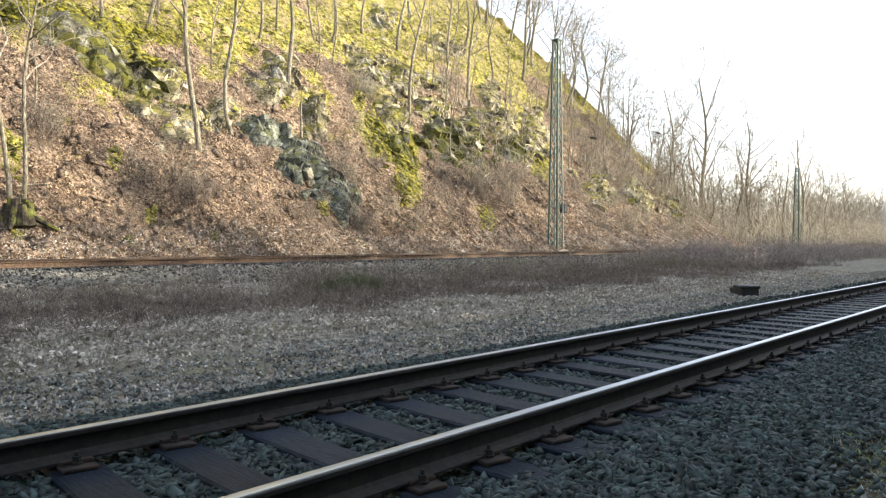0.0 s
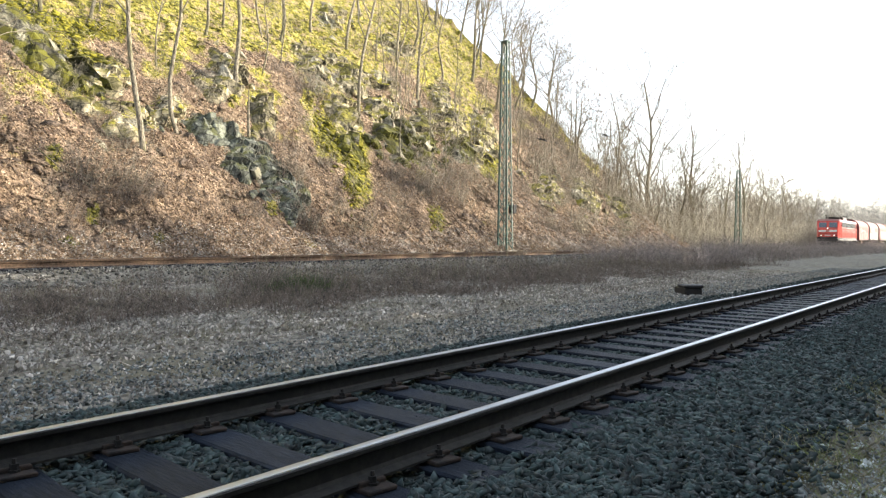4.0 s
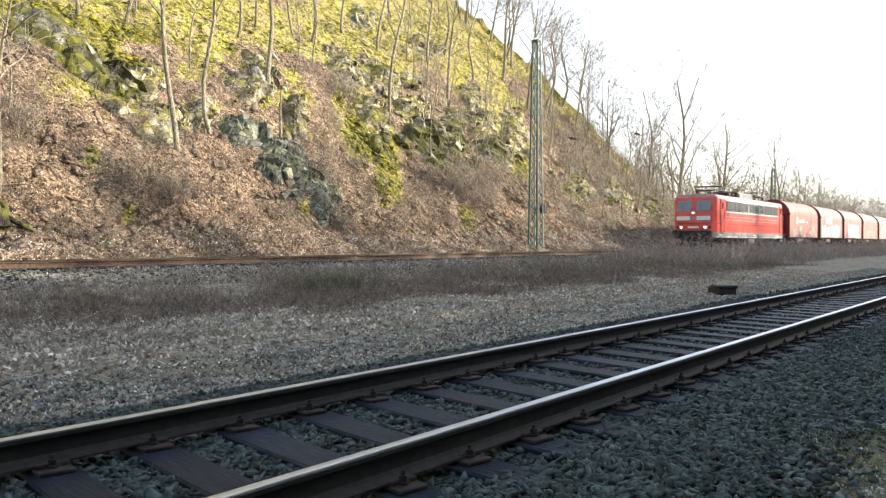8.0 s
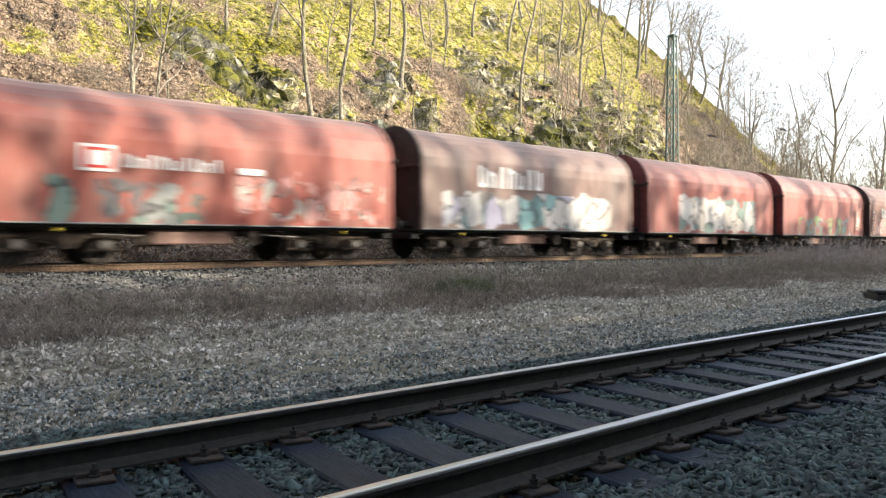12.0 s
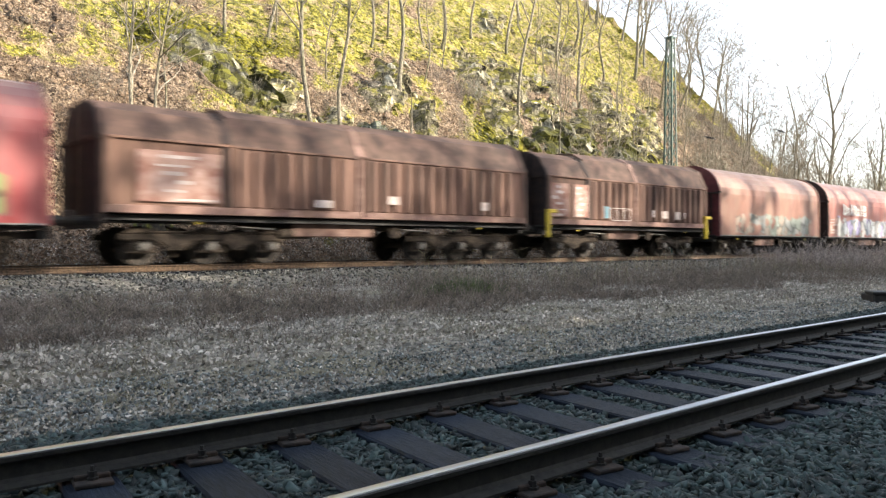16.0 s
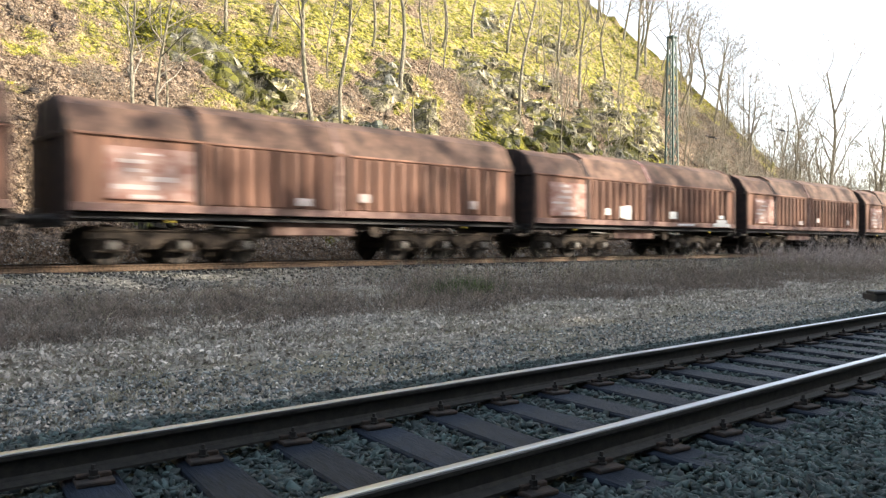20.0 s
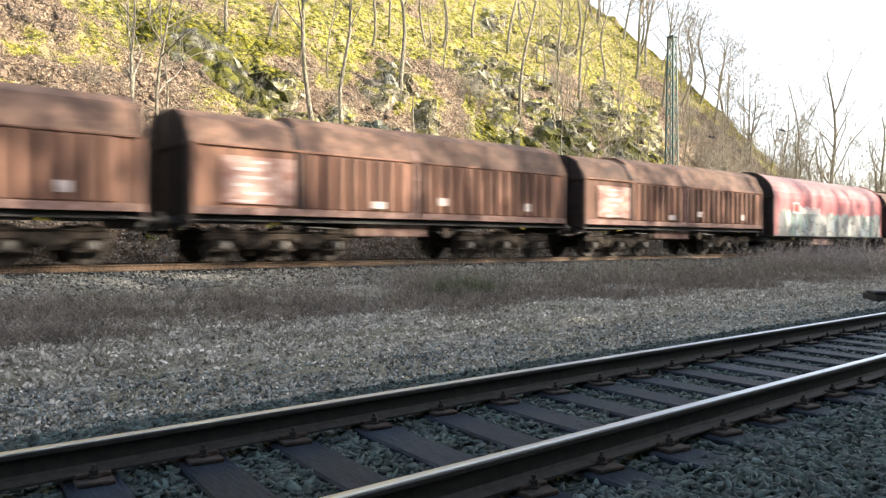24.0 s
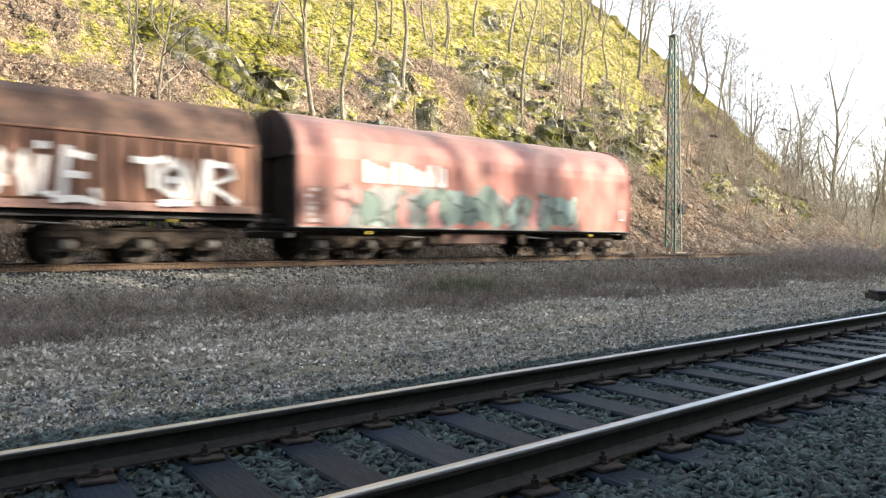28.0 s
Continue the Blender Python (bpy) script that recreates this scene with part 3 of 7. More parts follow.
def ground_height(gx, gy):
    z = lie(gx, gy)
    wob = np.array([0.012 * ripple(x, y, 0.8, 2.2) + 0.012 * ripple(x, y, 3.0, 4.4) if -2 < x < 60 and -2 < y < 24 else 0.0 for x, y in zip(gx.ravel(), gy.ravel())]).reshape(gx.shape)
    calm = ((gy > 1.4) & (gy < 5.2)) | ((gy > 17.0) & (gy < 22.2))
    return z + np.where(calm, 0.0, wob) - np.where(gy > 23.5, 0.3 * (gx < 62), 0.0)


def ground():
    xs = np.concatenate([np.array([-900, -300, -100, -40, -15, -6]), np.arange(-3, 20, 0.3), np.arange(20, 60, 0.8), np.array([62, 66, 72, 80, 100, 140, 200, 300, 500, 900, 1600, 3000])])
    ys = np.unique(np.concatenate([np.array(ACROSS[0], float), np.arange(-5, 1, 0.5), np.arange(0.4, 24, 0.3), np.array([30, 45, 90, 150, 250, 700, 1500])]))
    ob = sheet("ground", xs, ys, ground_height, SOIL, "gravelly soil with thin dry grass between the tracks", "ground")
    bed = [min(1.0, max(0.0, (v.co.y - 0.75) / 0.4), max(0.0, (5.5 - v.co.y) / 0.5)) for v in ob.data.vertices]
    ob.data.attributes.new("bed", "FLOAT", "POINT").data.foreach_set("value", bed)
    t = SOIL.node_tree
    base = t.nodes["Principled BSDF"].inputs["Base Color"]
    mix, field = t.nodes.new("ShaderNodeMix"), t.nodes.new("ShaderNodeAttribute")
    field.attribute_name, mix.data_type = "bed", "RGBA"
    t.links.new(base.links[0].from_socket, mix.inputs["A"])
    t.links.new(field.outputs["Fac"], mix.inputs["Factor"])
    mix.inputs["B"].default_value = (0.022, 0.034, 0.033, 1)   # basalt dust under the near track
    t.links.new(mix.outputs["Result"], base)


def hillside():
    xs = np.concatenate([np.arange(-60, -4, 4.0), np.arange(-2, 6, 0.6), np.arange(6, 48, 0.11), np.arange(48, 70, 0.18), np.arange(70, 82, 0.6), np.array([84, 90])])
    ys = np.concatenate([np.array([21.9, 22.4]), np.arange(22.7, 36, 0.11), np.arange(36, 44, 0.18), np.arange(44, 62, 0.5), np.array([64, 68, 74, 82])])
    ob = sheet("hillside", xs, ys, lambda gx, gy: np.array([max(slope_z(x, y), -0.4) for x, y in zip(gx.ravel(), gy.ravel())]).reshape(gx.shape), HILL, "steep hillside of leaf litter, moss and grey rock", "hillside")
    for name, value in (("moss", mossy), ("stone", lambda x, y: spot(x, y, CRAGS)), ("wet", lambda x, y: spot(x, y, WET)), ("brush", lambda x, y: spot(x, y, BRUSHY))):
        ob.data.attributes.new(name, "FLOAT", "POINT").data.foreach_set("value", [value(v.co.x, v.co.y) for v in ob.data.vertices])


def hill_material():
    """Dead leaves, moss and bare rock on one slope."""
    t = HILL.node_tree
    n, link = t.nodes, t.links.new
    bsdf = n["Principled BSDF"]
    co = n.new("ShaderNodeTexCoord")

    def blotch(scale, low, high, detail=6.0):
        a, b = n.new("ShaderNodeTexNoise"), n.new("ShaderNodeMapRange")
        a.inputs["Scale"].default_value, a.inputs["Detail"].default_value, a.inputs["Roughness"].default_value = scale, detail, 0.6
        link(co.outputs["Object"], a.inputs["Vector"])
        b.inputs["From Min"].default_value, b.inputs["From Max"].default_value = low, high
        link(a.outputs["Fac"], b.inputs["Value"])
        return b.outputs["Result"]

    def cells(scale):
        v, c = n.new("ShaderNodeTexVoronoi"), n.new("ShaderNodeSeparateColor")
        v.inputs["Scale"].default_value = scale
        link(co.outputs["Object"], v.inputs["Vector"])
        link(v.outputs["Color"], c.inputs["Color"])
        return c.outputs["Red"], v.outputs["Distance"]

    def ramp(value, *stops):
        r = n.new("ShaderNodeValToRGB")
        link(value, r.inputs["Fac"])
        e = r.color_ramp.elements
        e[0].position, e[0].color = stops[0][0], (*stops[0][1], 1)
        e[1].position, e[1].color = stops[-1][0], (*stops[-1][1], 1)
        for at, col in stops[1:-1]:
            e.new(at).color = (*col, 1)
        return r.outputs["Color"]

    def sums(op, a, b):
        m = n.new("ShaderNodeMath")
        m.operation = op
        for i, q in enumerate((a, b)):
            if isinstance(q, float):
                m.inputs[i].default_value = q
            else:
                link(q, m.inputs[i])
        return m.outputs["Value"]

    def over(value, low, high):
        b = n.new("ShaderNodeMapRange")
        b.inputs["From Min"].default_value, b.inputs["From Max"].default_value = low, high
        link(value, b.inputs["Value"])
        return b.outputs["Result"]

    def mixed(fac, a, b):
        m = n.new("ShaderNodeMix")
        m.data_type = "RGBA"
        link(fac, m.inputs["Factor"])
        for k, v in (("A", a), ("B", b)):
            if isinstance(v, tuple):
                m.inputs[k].default_value = (*v, 1)
            else:
                link(v, m.inputs[k])
        return m.outputs["Result"]

    def field(name):
        a = n.new("ShaderNodeAttribute")
        a.attribute_name = name
        return a.outputs["Fac"]

    rag = sums("ADD", sums("MULTIPLY", blotch(3.2, 0.0, 1.0), 0.9), -0.45)
    one, far = cells(12.0)
    two, _ = cells(3.1)
    leaves = ramp(one, (0.0, LEAF_TONES[0]), (0.22, LEAF_TONES[1]), (0.6, LEAF_TONES[2]), (1.0, LEAF_TONES[3]))
    # dark mottles stand in for the shadow pockets among the leaves
    leaves = mixed(sums("MULTIPLY", blotch(1.3, 0.48, 0.64), 0.8), leaves, (0.10, 0.062, 0.038))
    leaves = mixed(sums("MULTIPLY", blotch(5.0, 0.5, 0.62), 0.9), leaves, (0.055, 0.037, 0.024))
    leaves = mixed(sums("MULTIPLY", over(sums("ADD", field("brush"), rag), 0.2, 0.6), 0.8), leaves, (0.085, 0.062, 0.042))
    green = ramp(blotch(4.5, 0.3, 0.7), (0.0, (0.022, 0.027, 0.003)), (0.36, (0.125, 0.118, 0.012)), (0.68, (0.33, 0.295, 0.045)), (1.0, (0.56, 0.47, 0.18)))
    green = mixed(sums("MULTIPLY", over(two, 0.68, 0.8), 0.75), green, (0.33, 0.25, 0.15))
    stone = ramp(blotch(2.2, 0.32, 0.68), (0.0, (0.015, 0.016, 0.013)), (0.45, (0.10, 0.10, 0.08)), (1.0, (0.32, 0.305, 0.24)))
    colour = mixed(over(sums("ADD", field("moss"), rag), 0.02, 0.22), leaves, green)
    geo, up = n.new("ShaderNodeNewGeometry"), n.new("ShaderNodeSeparateXYZ")
    link(geo.outputs["Normal"], up.inputs["Vector"])
    steep = over(up.outputs["Z"], 0.80, 0.62)
    colour = mixed(sums("MULTIPLY", sums("ADD", sums("MULTIPLY", steep, 0.45), 0.55), over(sums("ADD", field("stone"), rag), 0.3, 0.42)), colour, stone)
    deep_tone = ramp(blotch(3.5, 0.32, 0.68), (0.0, (0.03, 0.033, 0.002)), (0.45, (0.135, 0.126, 0.005)), (1.0, (0.25, 0.22, 0.012)))
    colour = mixed(over(sums("ADD", field("wet"), rag), 0.34, 0.46), colour, deep_tone)
    link(colour, bsdf.inputs["Base Color"])
    bump = next(k for k in n if k.bl_idname == "ShaderNodeBump")
    link(sums("ADD", sums("MULTIPLY", far, 0.5), blotch(3.5, 0.0, 1.0)), bump.inputs["Height"])


hill_material()
ground()
hillside()


# ---- tracks ----
RAIL_RING = [(-0.062, 0.0), (0.062, 0.0), (0.062, 0.012), (0.02, 0.028), (0.009, 0.045), (0.009, 0.108), (0.03, 0.12), (0.036, 0.128), (0.036, 0.146), (0.026, 0.154),
             (-0.026, 0.154), (-0.036, 0.146), (-0.036, 0.128), (-0.03, 0.12), (-0.009, 0.108), (-0.009, 0.045), (-0.02, 0.028), (-0.062, 0.012)]


def rail(y, head, x0, x1, side, label, group, shine, curved=False):
    ob = thing("rail", label, "rail", group, pose(0, y, head - 0.154))
    body = Shape().extrude(RAIL_RING, x0, x1, steps=96 if curved else 1)
    if curved:
        body.v = [(a, b + float(bend(a)), c) for a, b, c in body.v]
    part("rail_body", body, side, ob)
    top = [(-0.030, 0.150), (0.030, 0.150), (0.0268, 0.1562), (0.012, 0.1578), (-0.012, 0.1578), (-0.0268, 0.1562)]
    if shine:
        part("running_surface", Shape().extrude(top, x0, x1), RAIL_TOP, ob, "polished bright steel running surface")
    else:
        # crown coloured darker than the web to imitate shading on the head
        crown = Shape().extrude([(b * 1.32, c + 0.003) for b, c in top], x0, x1, steps=96)
        crown.v = [(a, b + float(bend(a)), c) for a, b, c in crown.v]
        part("running_surface", crown, PLATE, ob, "brown running surface, darker in colour for the head's shading")
    return ob


SLEEPER, FIRST, SKEW = 0.557, 1.705, 0.16   # spacing of the near sleepers, the place of one of them, and how far they lie askew


def sleeper_meshes():
    timber = Shape().box(-0.13, 0.13, -1.22, 1.22, -0.16, 0.0, 0.012).mesh("sleeper", TIMBER)
    plate = Shape().box(-0.085, 0.085, -0.175, 0.175, 0.0, 0.022, 0.005).box(-0.08, 0.08, -0.10, -0.072, 0.02, 0.045, 0.005).box(-0.08, 0.08, 0.072, 0.10, 0.02, 0.045, 0.005).mesh("baseplate", PLATE)
    b = Shape()
    b.tube((0, 0, 0.02), (0, 0, 0.034), 0.03, 0.03, 8).tube((0, 0, 0.03), (0, 0, 0.062), 0.021, 0.021, 6).tube((0, 0, 0.06), (0, 0, 0.085), 0.011, 0.01, 6)
    bolt = b.mesh("clamp_bolt", BOLT)
    return timber, plate, bolt


def near_track():
    rng = random.Random(4)
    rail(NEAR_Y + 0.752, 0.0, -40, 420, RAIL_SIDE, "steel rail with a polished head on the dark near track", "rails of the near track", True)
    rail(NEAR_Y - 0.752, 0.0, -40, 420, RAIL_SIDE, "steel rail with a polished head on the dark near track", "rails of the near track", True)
    timber, plate, bolt = sleeper_meshes()
    for k in range(-40, 100):
        x = FIRST + SLEEPER * k + rng.uniform(-0.012, 0.012)
        ob = new("sleeper", timber)
        ob.matrix_basis = pose(x, NEAR_Y + rng.uniform(-0.03, 0.03), -0.178 + rng.uniform(-0.004, 0.003), rng.uniform(-0.3, 0.3), rng.uniform(-0.6, 0.6), -math.degrees(math.atan(SKEW)) + rng.uniform(-0.7, 0.7))
        tagged(ob, "dark tarred timber sleeper with rusty baseplates in ballast", "sleeper", "sleepers of the near track")
        for side in (-0.752, 0.752):
            part("baseplate", plate, PLATE, ob, "rusty rail baseplate" if side < 0 else "", at=(0, side, 0))
            if -4 <= k < 45:
                for dy in (-0.095, 0.095):
                    part("bolt", bolt, BOLT, ob, at=(0, side + dy, 0))
    far = Shape()
    for k in range(100, 420):
        x = FIRST + SLEEPER * k
        far.box(x - 0.13, x + 0.13, NEAR_Y - 1.22, NEAR_Y + 1.22, -0.33, -0.178)
    tagged(new("far_sleepers", far.mesh("far_sleepers", TIMBER)), "dark timber sleepers of the near track, far off", "sleepers", kind="stuff")


def far_track():
    for dy in (-0.752, 0.752):
        rail(FAR_Y + dy, FAR_RAIL, -60, 420, RAIL_RUST, "rust-brown steel rail of the far track", "rails of the far track", False, True)
    timber = Shape().box(-0.13, 0.13, -1.3, 1.3, -0.16, 0.0, 0.012).mesh("sleeper", TIMBER)
    for k in range(120):
        ob = new("sleeper", timber)
        ob.matrix_basis = pose(-2 + 0.62 * k, FAR_Y + float(bend(-2 + 0.62 * k)), FAR_RAIL - 0.165)
        tagged(ob, "weathered sleeper under the far track", "sleeper", "sleepers of the far track")


near_track()
far_track()


# ---- stones, litter and weeds ----
def beds():
    rng = np.random.default_rng(7)
    flat = stone_shapes(rng, 16, 0.42, 8, True)
    small = stone_shapes(rng, 9, 0.65, 6, True)

    def strip(n, x0, x1, y0, y1, s0, s1, lift=0.0, bias=1.0):
        x = x0 + (x1 - x0) * rng.random(n) ** bias
        y = rng.uniform(y0, y1, n)
        s = rng.uniform(s0, s1, n)
        return np.stack([x, y, lie(x, y) + s * 0.15 + lift], -1), s

    near = [strip(46000, 0.2, 16, 1.15, 5.2, 0.017, 0.049, 0, 1.35), strip(20000, 0.2, 16, 0.55, 2.0, 0.016, 0.044, 0, 1.25), strip(14000, 14, 60, 0.8, 5.4, 0.03, 0.055, 0, 1.3), strip(26000, -22, 0.4, 0.6, 5.2, 0.03, 0.05)]
    p, s = np.concatenate([a for a, _ in near]), np.concatenate([b for _, b in near])
    on = (np.abs(p[:, 1] - NEAR_Y) < 1.2) & (np.abs(((p[:, 0] - FIRST - SKEW * (p[:, 1] - NEAR_Y) + SLEEPER / 2) % SLEEPER) - SLEEPER / 2) < 0.125) & (rng.random(len(p)) > 0.015)
    gone = (p[:, 1] < 1.15) & (p[:, 1] < 0.92 + 0.16 * np.array([noise.noise((a * 0.9, b * 0.9, 2.0)) for a, b, _ in p]) + rng.normal(0, 0.12, len(p)))
    p, s, on = p[~gone], s[~gone], on[~gone]
    on &= (np.abs(p[:, 1] - NEAR_Y) < 1.04) | (rng.random(len(p)) > np.where(p[:, 1] < NEAR_Y, 0.62, 0.5))
    p, s = p[~on], s[~on]
    p[:, 2] += np.where(np.abs(p[:, 1] - NEAR_Y) > 1.04, 0.028, 0.0)
    far = p[:, 0] > 9
    scatter("ballast_beyond", small, p[far], s[far], BALLAST, "dark basalt ballast along the near track", "ballast", rng, "lying")
    p, s = p[~far], s[~far]
    scatter("ballast", flat, p, s, BALLAST, "dark blue-grey broken basalt ballast round the sleepers", "ballast", rng, "lying")
    edge, es = strip(19000, 0.5, 40, 4.8, 7.0, 0.012, 0.034, 0, 1.6)
    scatter("ballast_edge", small, edge, es, EDGE_STONE, "thin edge of dark ballast running out into gravel", "ballast", rng)
    mid = [strip(42000, 0.8, 30, 5.0, 16, 0.008, 0.02, 0, 1.6), strip(4500, 1.0, 30, 5.0, 15, 0.018, 0.034, 0, 1.4)]
    pp, ps = np.concatenate([a for a, _ in mid]), np.concatenate([b for _, b in mid])
    thin = np.array([noise.noise((a * 0.45, b * 0.8, 6.0)) + 0.08 * (8.0 - b) for a, b, _ in pp]) > rng.uniform(-0.35, 0.25, len(pp))
    scatter("pebbles", small, pp[thin], ps[thin], GRAVEL, "pale loose pebbles on the ground between the tracks", "gravel", rng)
    chip = (np.array([[-0.5, 0, 0], [0, -0.3, 0.12], [0.5, 0, 0], [0, 0.3, 0.08]]), np.array([[0, 1, 2], [0, 2, 3]]))
    vp, vs = [np.concatenate(q) for q in zip(strip(52000, 2.2, 22, -0.9, 1.0, 0.006, 0.015, 0, 1.6), strip(2200, 2.4, 16, -0.4, 1.1, 0.018, 0.036, 0, 1.5), strip(14000, -9, 2.6, -0.9, 1.1, 0.008, 0.022))]
    scatter("verge_gravel", small, vp, vs, VERGE_STONE, "fine grey gravel on the verge", "gravel", rng)
    mp, ms = strip(9000, 2.3, 13, 0.6, 1.06, 0.008, 0.022, 0.0, 1.5)
    soft = np.array([noise.noise((a * 1.3, b * 3.0, 8.0)) for a, b, _ in mp]) > rng.uniform(0.22, 0.5, len(mp))
    scatter("verge_moss", small, mp[soft], ms[soft], VERGE_MOSS, "yellow-brown moss where the ballast meets the verge", "moss", rng, "lying")
    fp, fs = [np.concatenate(q) for q in zip(strip(40000, 0.8, 34, 5.4, 16, 0.02, 0.06, 0.012, 1.5), strip(14000, 0.8, 30, 7.0, 10.5, 0.025, 0.085, 0.02, 1.4))]
    scatter("ground_litter", [chip], fp, fs, FLAKE, "pale dead leaves and chips strewn on the gravel", "leaves", rng)
    bp, bs = strip(16000, 3, 45, 15.4, 20.8, 0.035, 0.065, 0, 1.1)
    scatter("far_ballast", small, bp, bs, FAR_STONE, "grey-brown ballast bed of the far track", "ballast", rng)
    bp, bs = strip(12000, 4, 60, 20.6, 23.0, 0.03, 0.06, 0.02, 1.1)
    scatter("foot_gravel", small, bp, bs, GRAVEL, "pale gravel along the foot of the slope", "gravel", rng)


def weeds():
    rng = np.random.default_rng(11)

    def plants(n, x0, x1, y0, y1, h0, h1, twigs, r, bias=1.3, lean=0.25, low=-0.18):
        x = x0 + (x1 - x0) * rng.random(n) ** bias
        y = rng.uniform(y0, y1, n)
        keep = np.array([noise.noise((a * 0.35, b * 0.5, 4.0)) for a, b in zip(x, y)]) > low
        x, y = x[keep], y[keep]
        n = len(x)
        base = np.stack([x, y, lie(x, y) - 0.03], -1)
        h = rng.uniform(h0, h1, n) * np.array([0.75 + 0.8 * noise.noise((a * 0.9, b * 0.9, 2.0)) for a, b in zip(x, y)]).clip(0.3, 1.3)
        tip = base + np.stack([rng.normal(0, lean, n) * h, rng.normal(0, lean, n) * h, h], -1)
        bs, ts, rs = [base], [tip], [np.full(n, r)]
        for _ in range(twigs):
            f = rng.uniform(0.25, 0.85, n)[:, None]
            b = base + (tip - base) * f
            t = b + np.stack([rng.normal(0, 0.2, n) * h, rng.normal(0, 0.2, n) * h, rng.uniform(0.1, 0.35, n) * h], -1)
            bs.append(b), ts.append(t), rs.append(np.full(n, r * 0.6))
        return np.concatenate(bs), np.concatenate(ts), np.concatenate(rs)

    def hung(n, x0, x1, y0, y1, h0, h1, r):
        """Brushwood on the slope, in clumps."""
        cx, cy = rng.uniform(x0, x1, n // 24), rng.uniform(y0, y1, n // 24).clip(23.0)
        which = rng.integers(0, len(cx), n)
        x, y = cx[which] + rng.normal(0, 0.35, n), cy[which] + rng.normal(0, 0.3, n)
        base = np.array([(a, b, slope_z(a, b) - 0.05) for a, b in zip(x, y)])
        h = rng.uniform(h0, h1, n)
        tip = base + np.stack([rng.normal(0, 0.4, n) * h, rng.normal(-0.25, 0.35, n) * h, h], -1)
        bs, ts, rs = [base], [tip], [np.full(n, r)]
        for _ in range(4):
            f = rng.uniform(0.25, 0.9, n)[:, None]
            b = base + (tip - base) * f
            bs.append(b), ts.append(b + rng.normal(0, 0.25, (n, 3)) * h[:, None]), rs.append(np.full(n, r * 0.6))
        return np.concatenate(bs), np.concatenate(ts), np.concatenate(rs)

    def sow(name, groups, material, label, category):
        spikes(name, *[np.concatenate([g[i] for g in groups]) for i in range(3)], material, label, category)

    sow("tall_shrubs", [plants(6500, 32, 130, 10.5, 16.6, 0.6, 1.5, 8, 0.011, 1.2, 0.3), plants(2500, 110, 300, 8, 16.5, 0.7, 1.6, 6, 0.03, 1.1)], SHRUB, "hedge of dry pinkish-brown shrubs between the tracks", "shrubs")
    sow("tall_straw", [plants(1300, 12, 70, 11.0, 16.4, 0.45, 1.0, 5, 0.006, 1.2, 0.2, -0.1), plants(500, 3, 20, 9.5, 15.0, 0.2, 0.5, 4, 0.005, 1.1, 0.4, -0.1)], STRAW, "pale dry stalks standing among the weeds", "weeds")
    sow("weeds", [plants(8500, 1.0, 26, 9.1, 12.2, 0.08, 0.28, 5, 0.006, 1.2, 0.55, -0.15), plants(11000, 1.5, 40, 8.8, 14.6, 0.08, 0.36, 5, 0.007, 1.3, 0.55, -0.12), plants(8000, 1.5, 40, 9.6, 14.0, 0.08, 0.32, 5, 0.007, 1.3, 0.5, -0.4), plants(3000, 9, 46, 11.0, 15.6, 0.3, 0.8, 8, 0.006, 1.3, 0.3), plants(3200, 1.0, 26, 7.5, 9.4, 0.06, 0.22, 4, 0.005, 1.2, 0.6, 0.0), plants(900, 2, 32, 9.4, 14.6, 0.3, 0.65, 7, 0.006, 1.2, 0.45, 0.0)],
        STALK, "dense strip of dry brown weed stalks between the tracks", "weeds")
    sow("dry_grass", [plants(46000, 0.8, 34, 6.2, 15.8, 0.025, 0.08, 1, 0.007, 1.4, 0.9, -0.02), plants(7000, 0.8, 34, 5.2, 15.8, 0.06, 0.16, 2, 0.004, 1.4, 0.5, 0.1)], STRAW, "short dry straw-coloured grass on the gravel", "grass")
    sow("verge_grass", [plants(13000, 2.4, 24, -0.8, 1.2, 0.03, 0.10, 1, 0.005, 1.9, 0.8, -0.35), plants(7000, 3.0, 14, 0.3, 1.2, 0.02, 0.05, 1, 0.006, 1.5, 0.9, 0.0)], GRASS, "rough yellow-green grass on the verge by the ballast", "grass")
    sow("verge_straw", [plants(3500, 3.0, 9, 0.1, 1.25, 0.03, 0.11, 1, 0.005, 1.6, 0.9, 0.05)], STRAW, "matted straw-coloured grass on the verge", "grass")
    n = 700
    lying = np.stack([1.0 + 26 * rng.random(n) ** 1.4, rng.uniform(6.2, 15.5, n), np.zeros(n)], -1)
    lying[:, 2] = lie(lying[:, 0], lying[:, 1]) + 0.03
    spikes("dead_sticks", lying, lying + rng.normal(0, 1, (n, 3)) * (0.22, 0.16, 0.03) + (0, 0, 0.04), 0.007, FLAKE, "pale dead sticks lying on the ground", "sticks")
    clump = [np.array([(11.4, 12.1, lie(11.4, 12.1))] * 700) + rng.normal(0, 1, (700, 3)) * (0.46, 0.28, 0.0)]
    spikes("grass_tuft", clump[0], clump[0] + rng.normal(0, 1, (700, 3)) * (0.17, 0.13, 0.08) + (0, 0, 0.3), 0.007, TUFT, "green grassy tuft among the dry weeds", "grass")
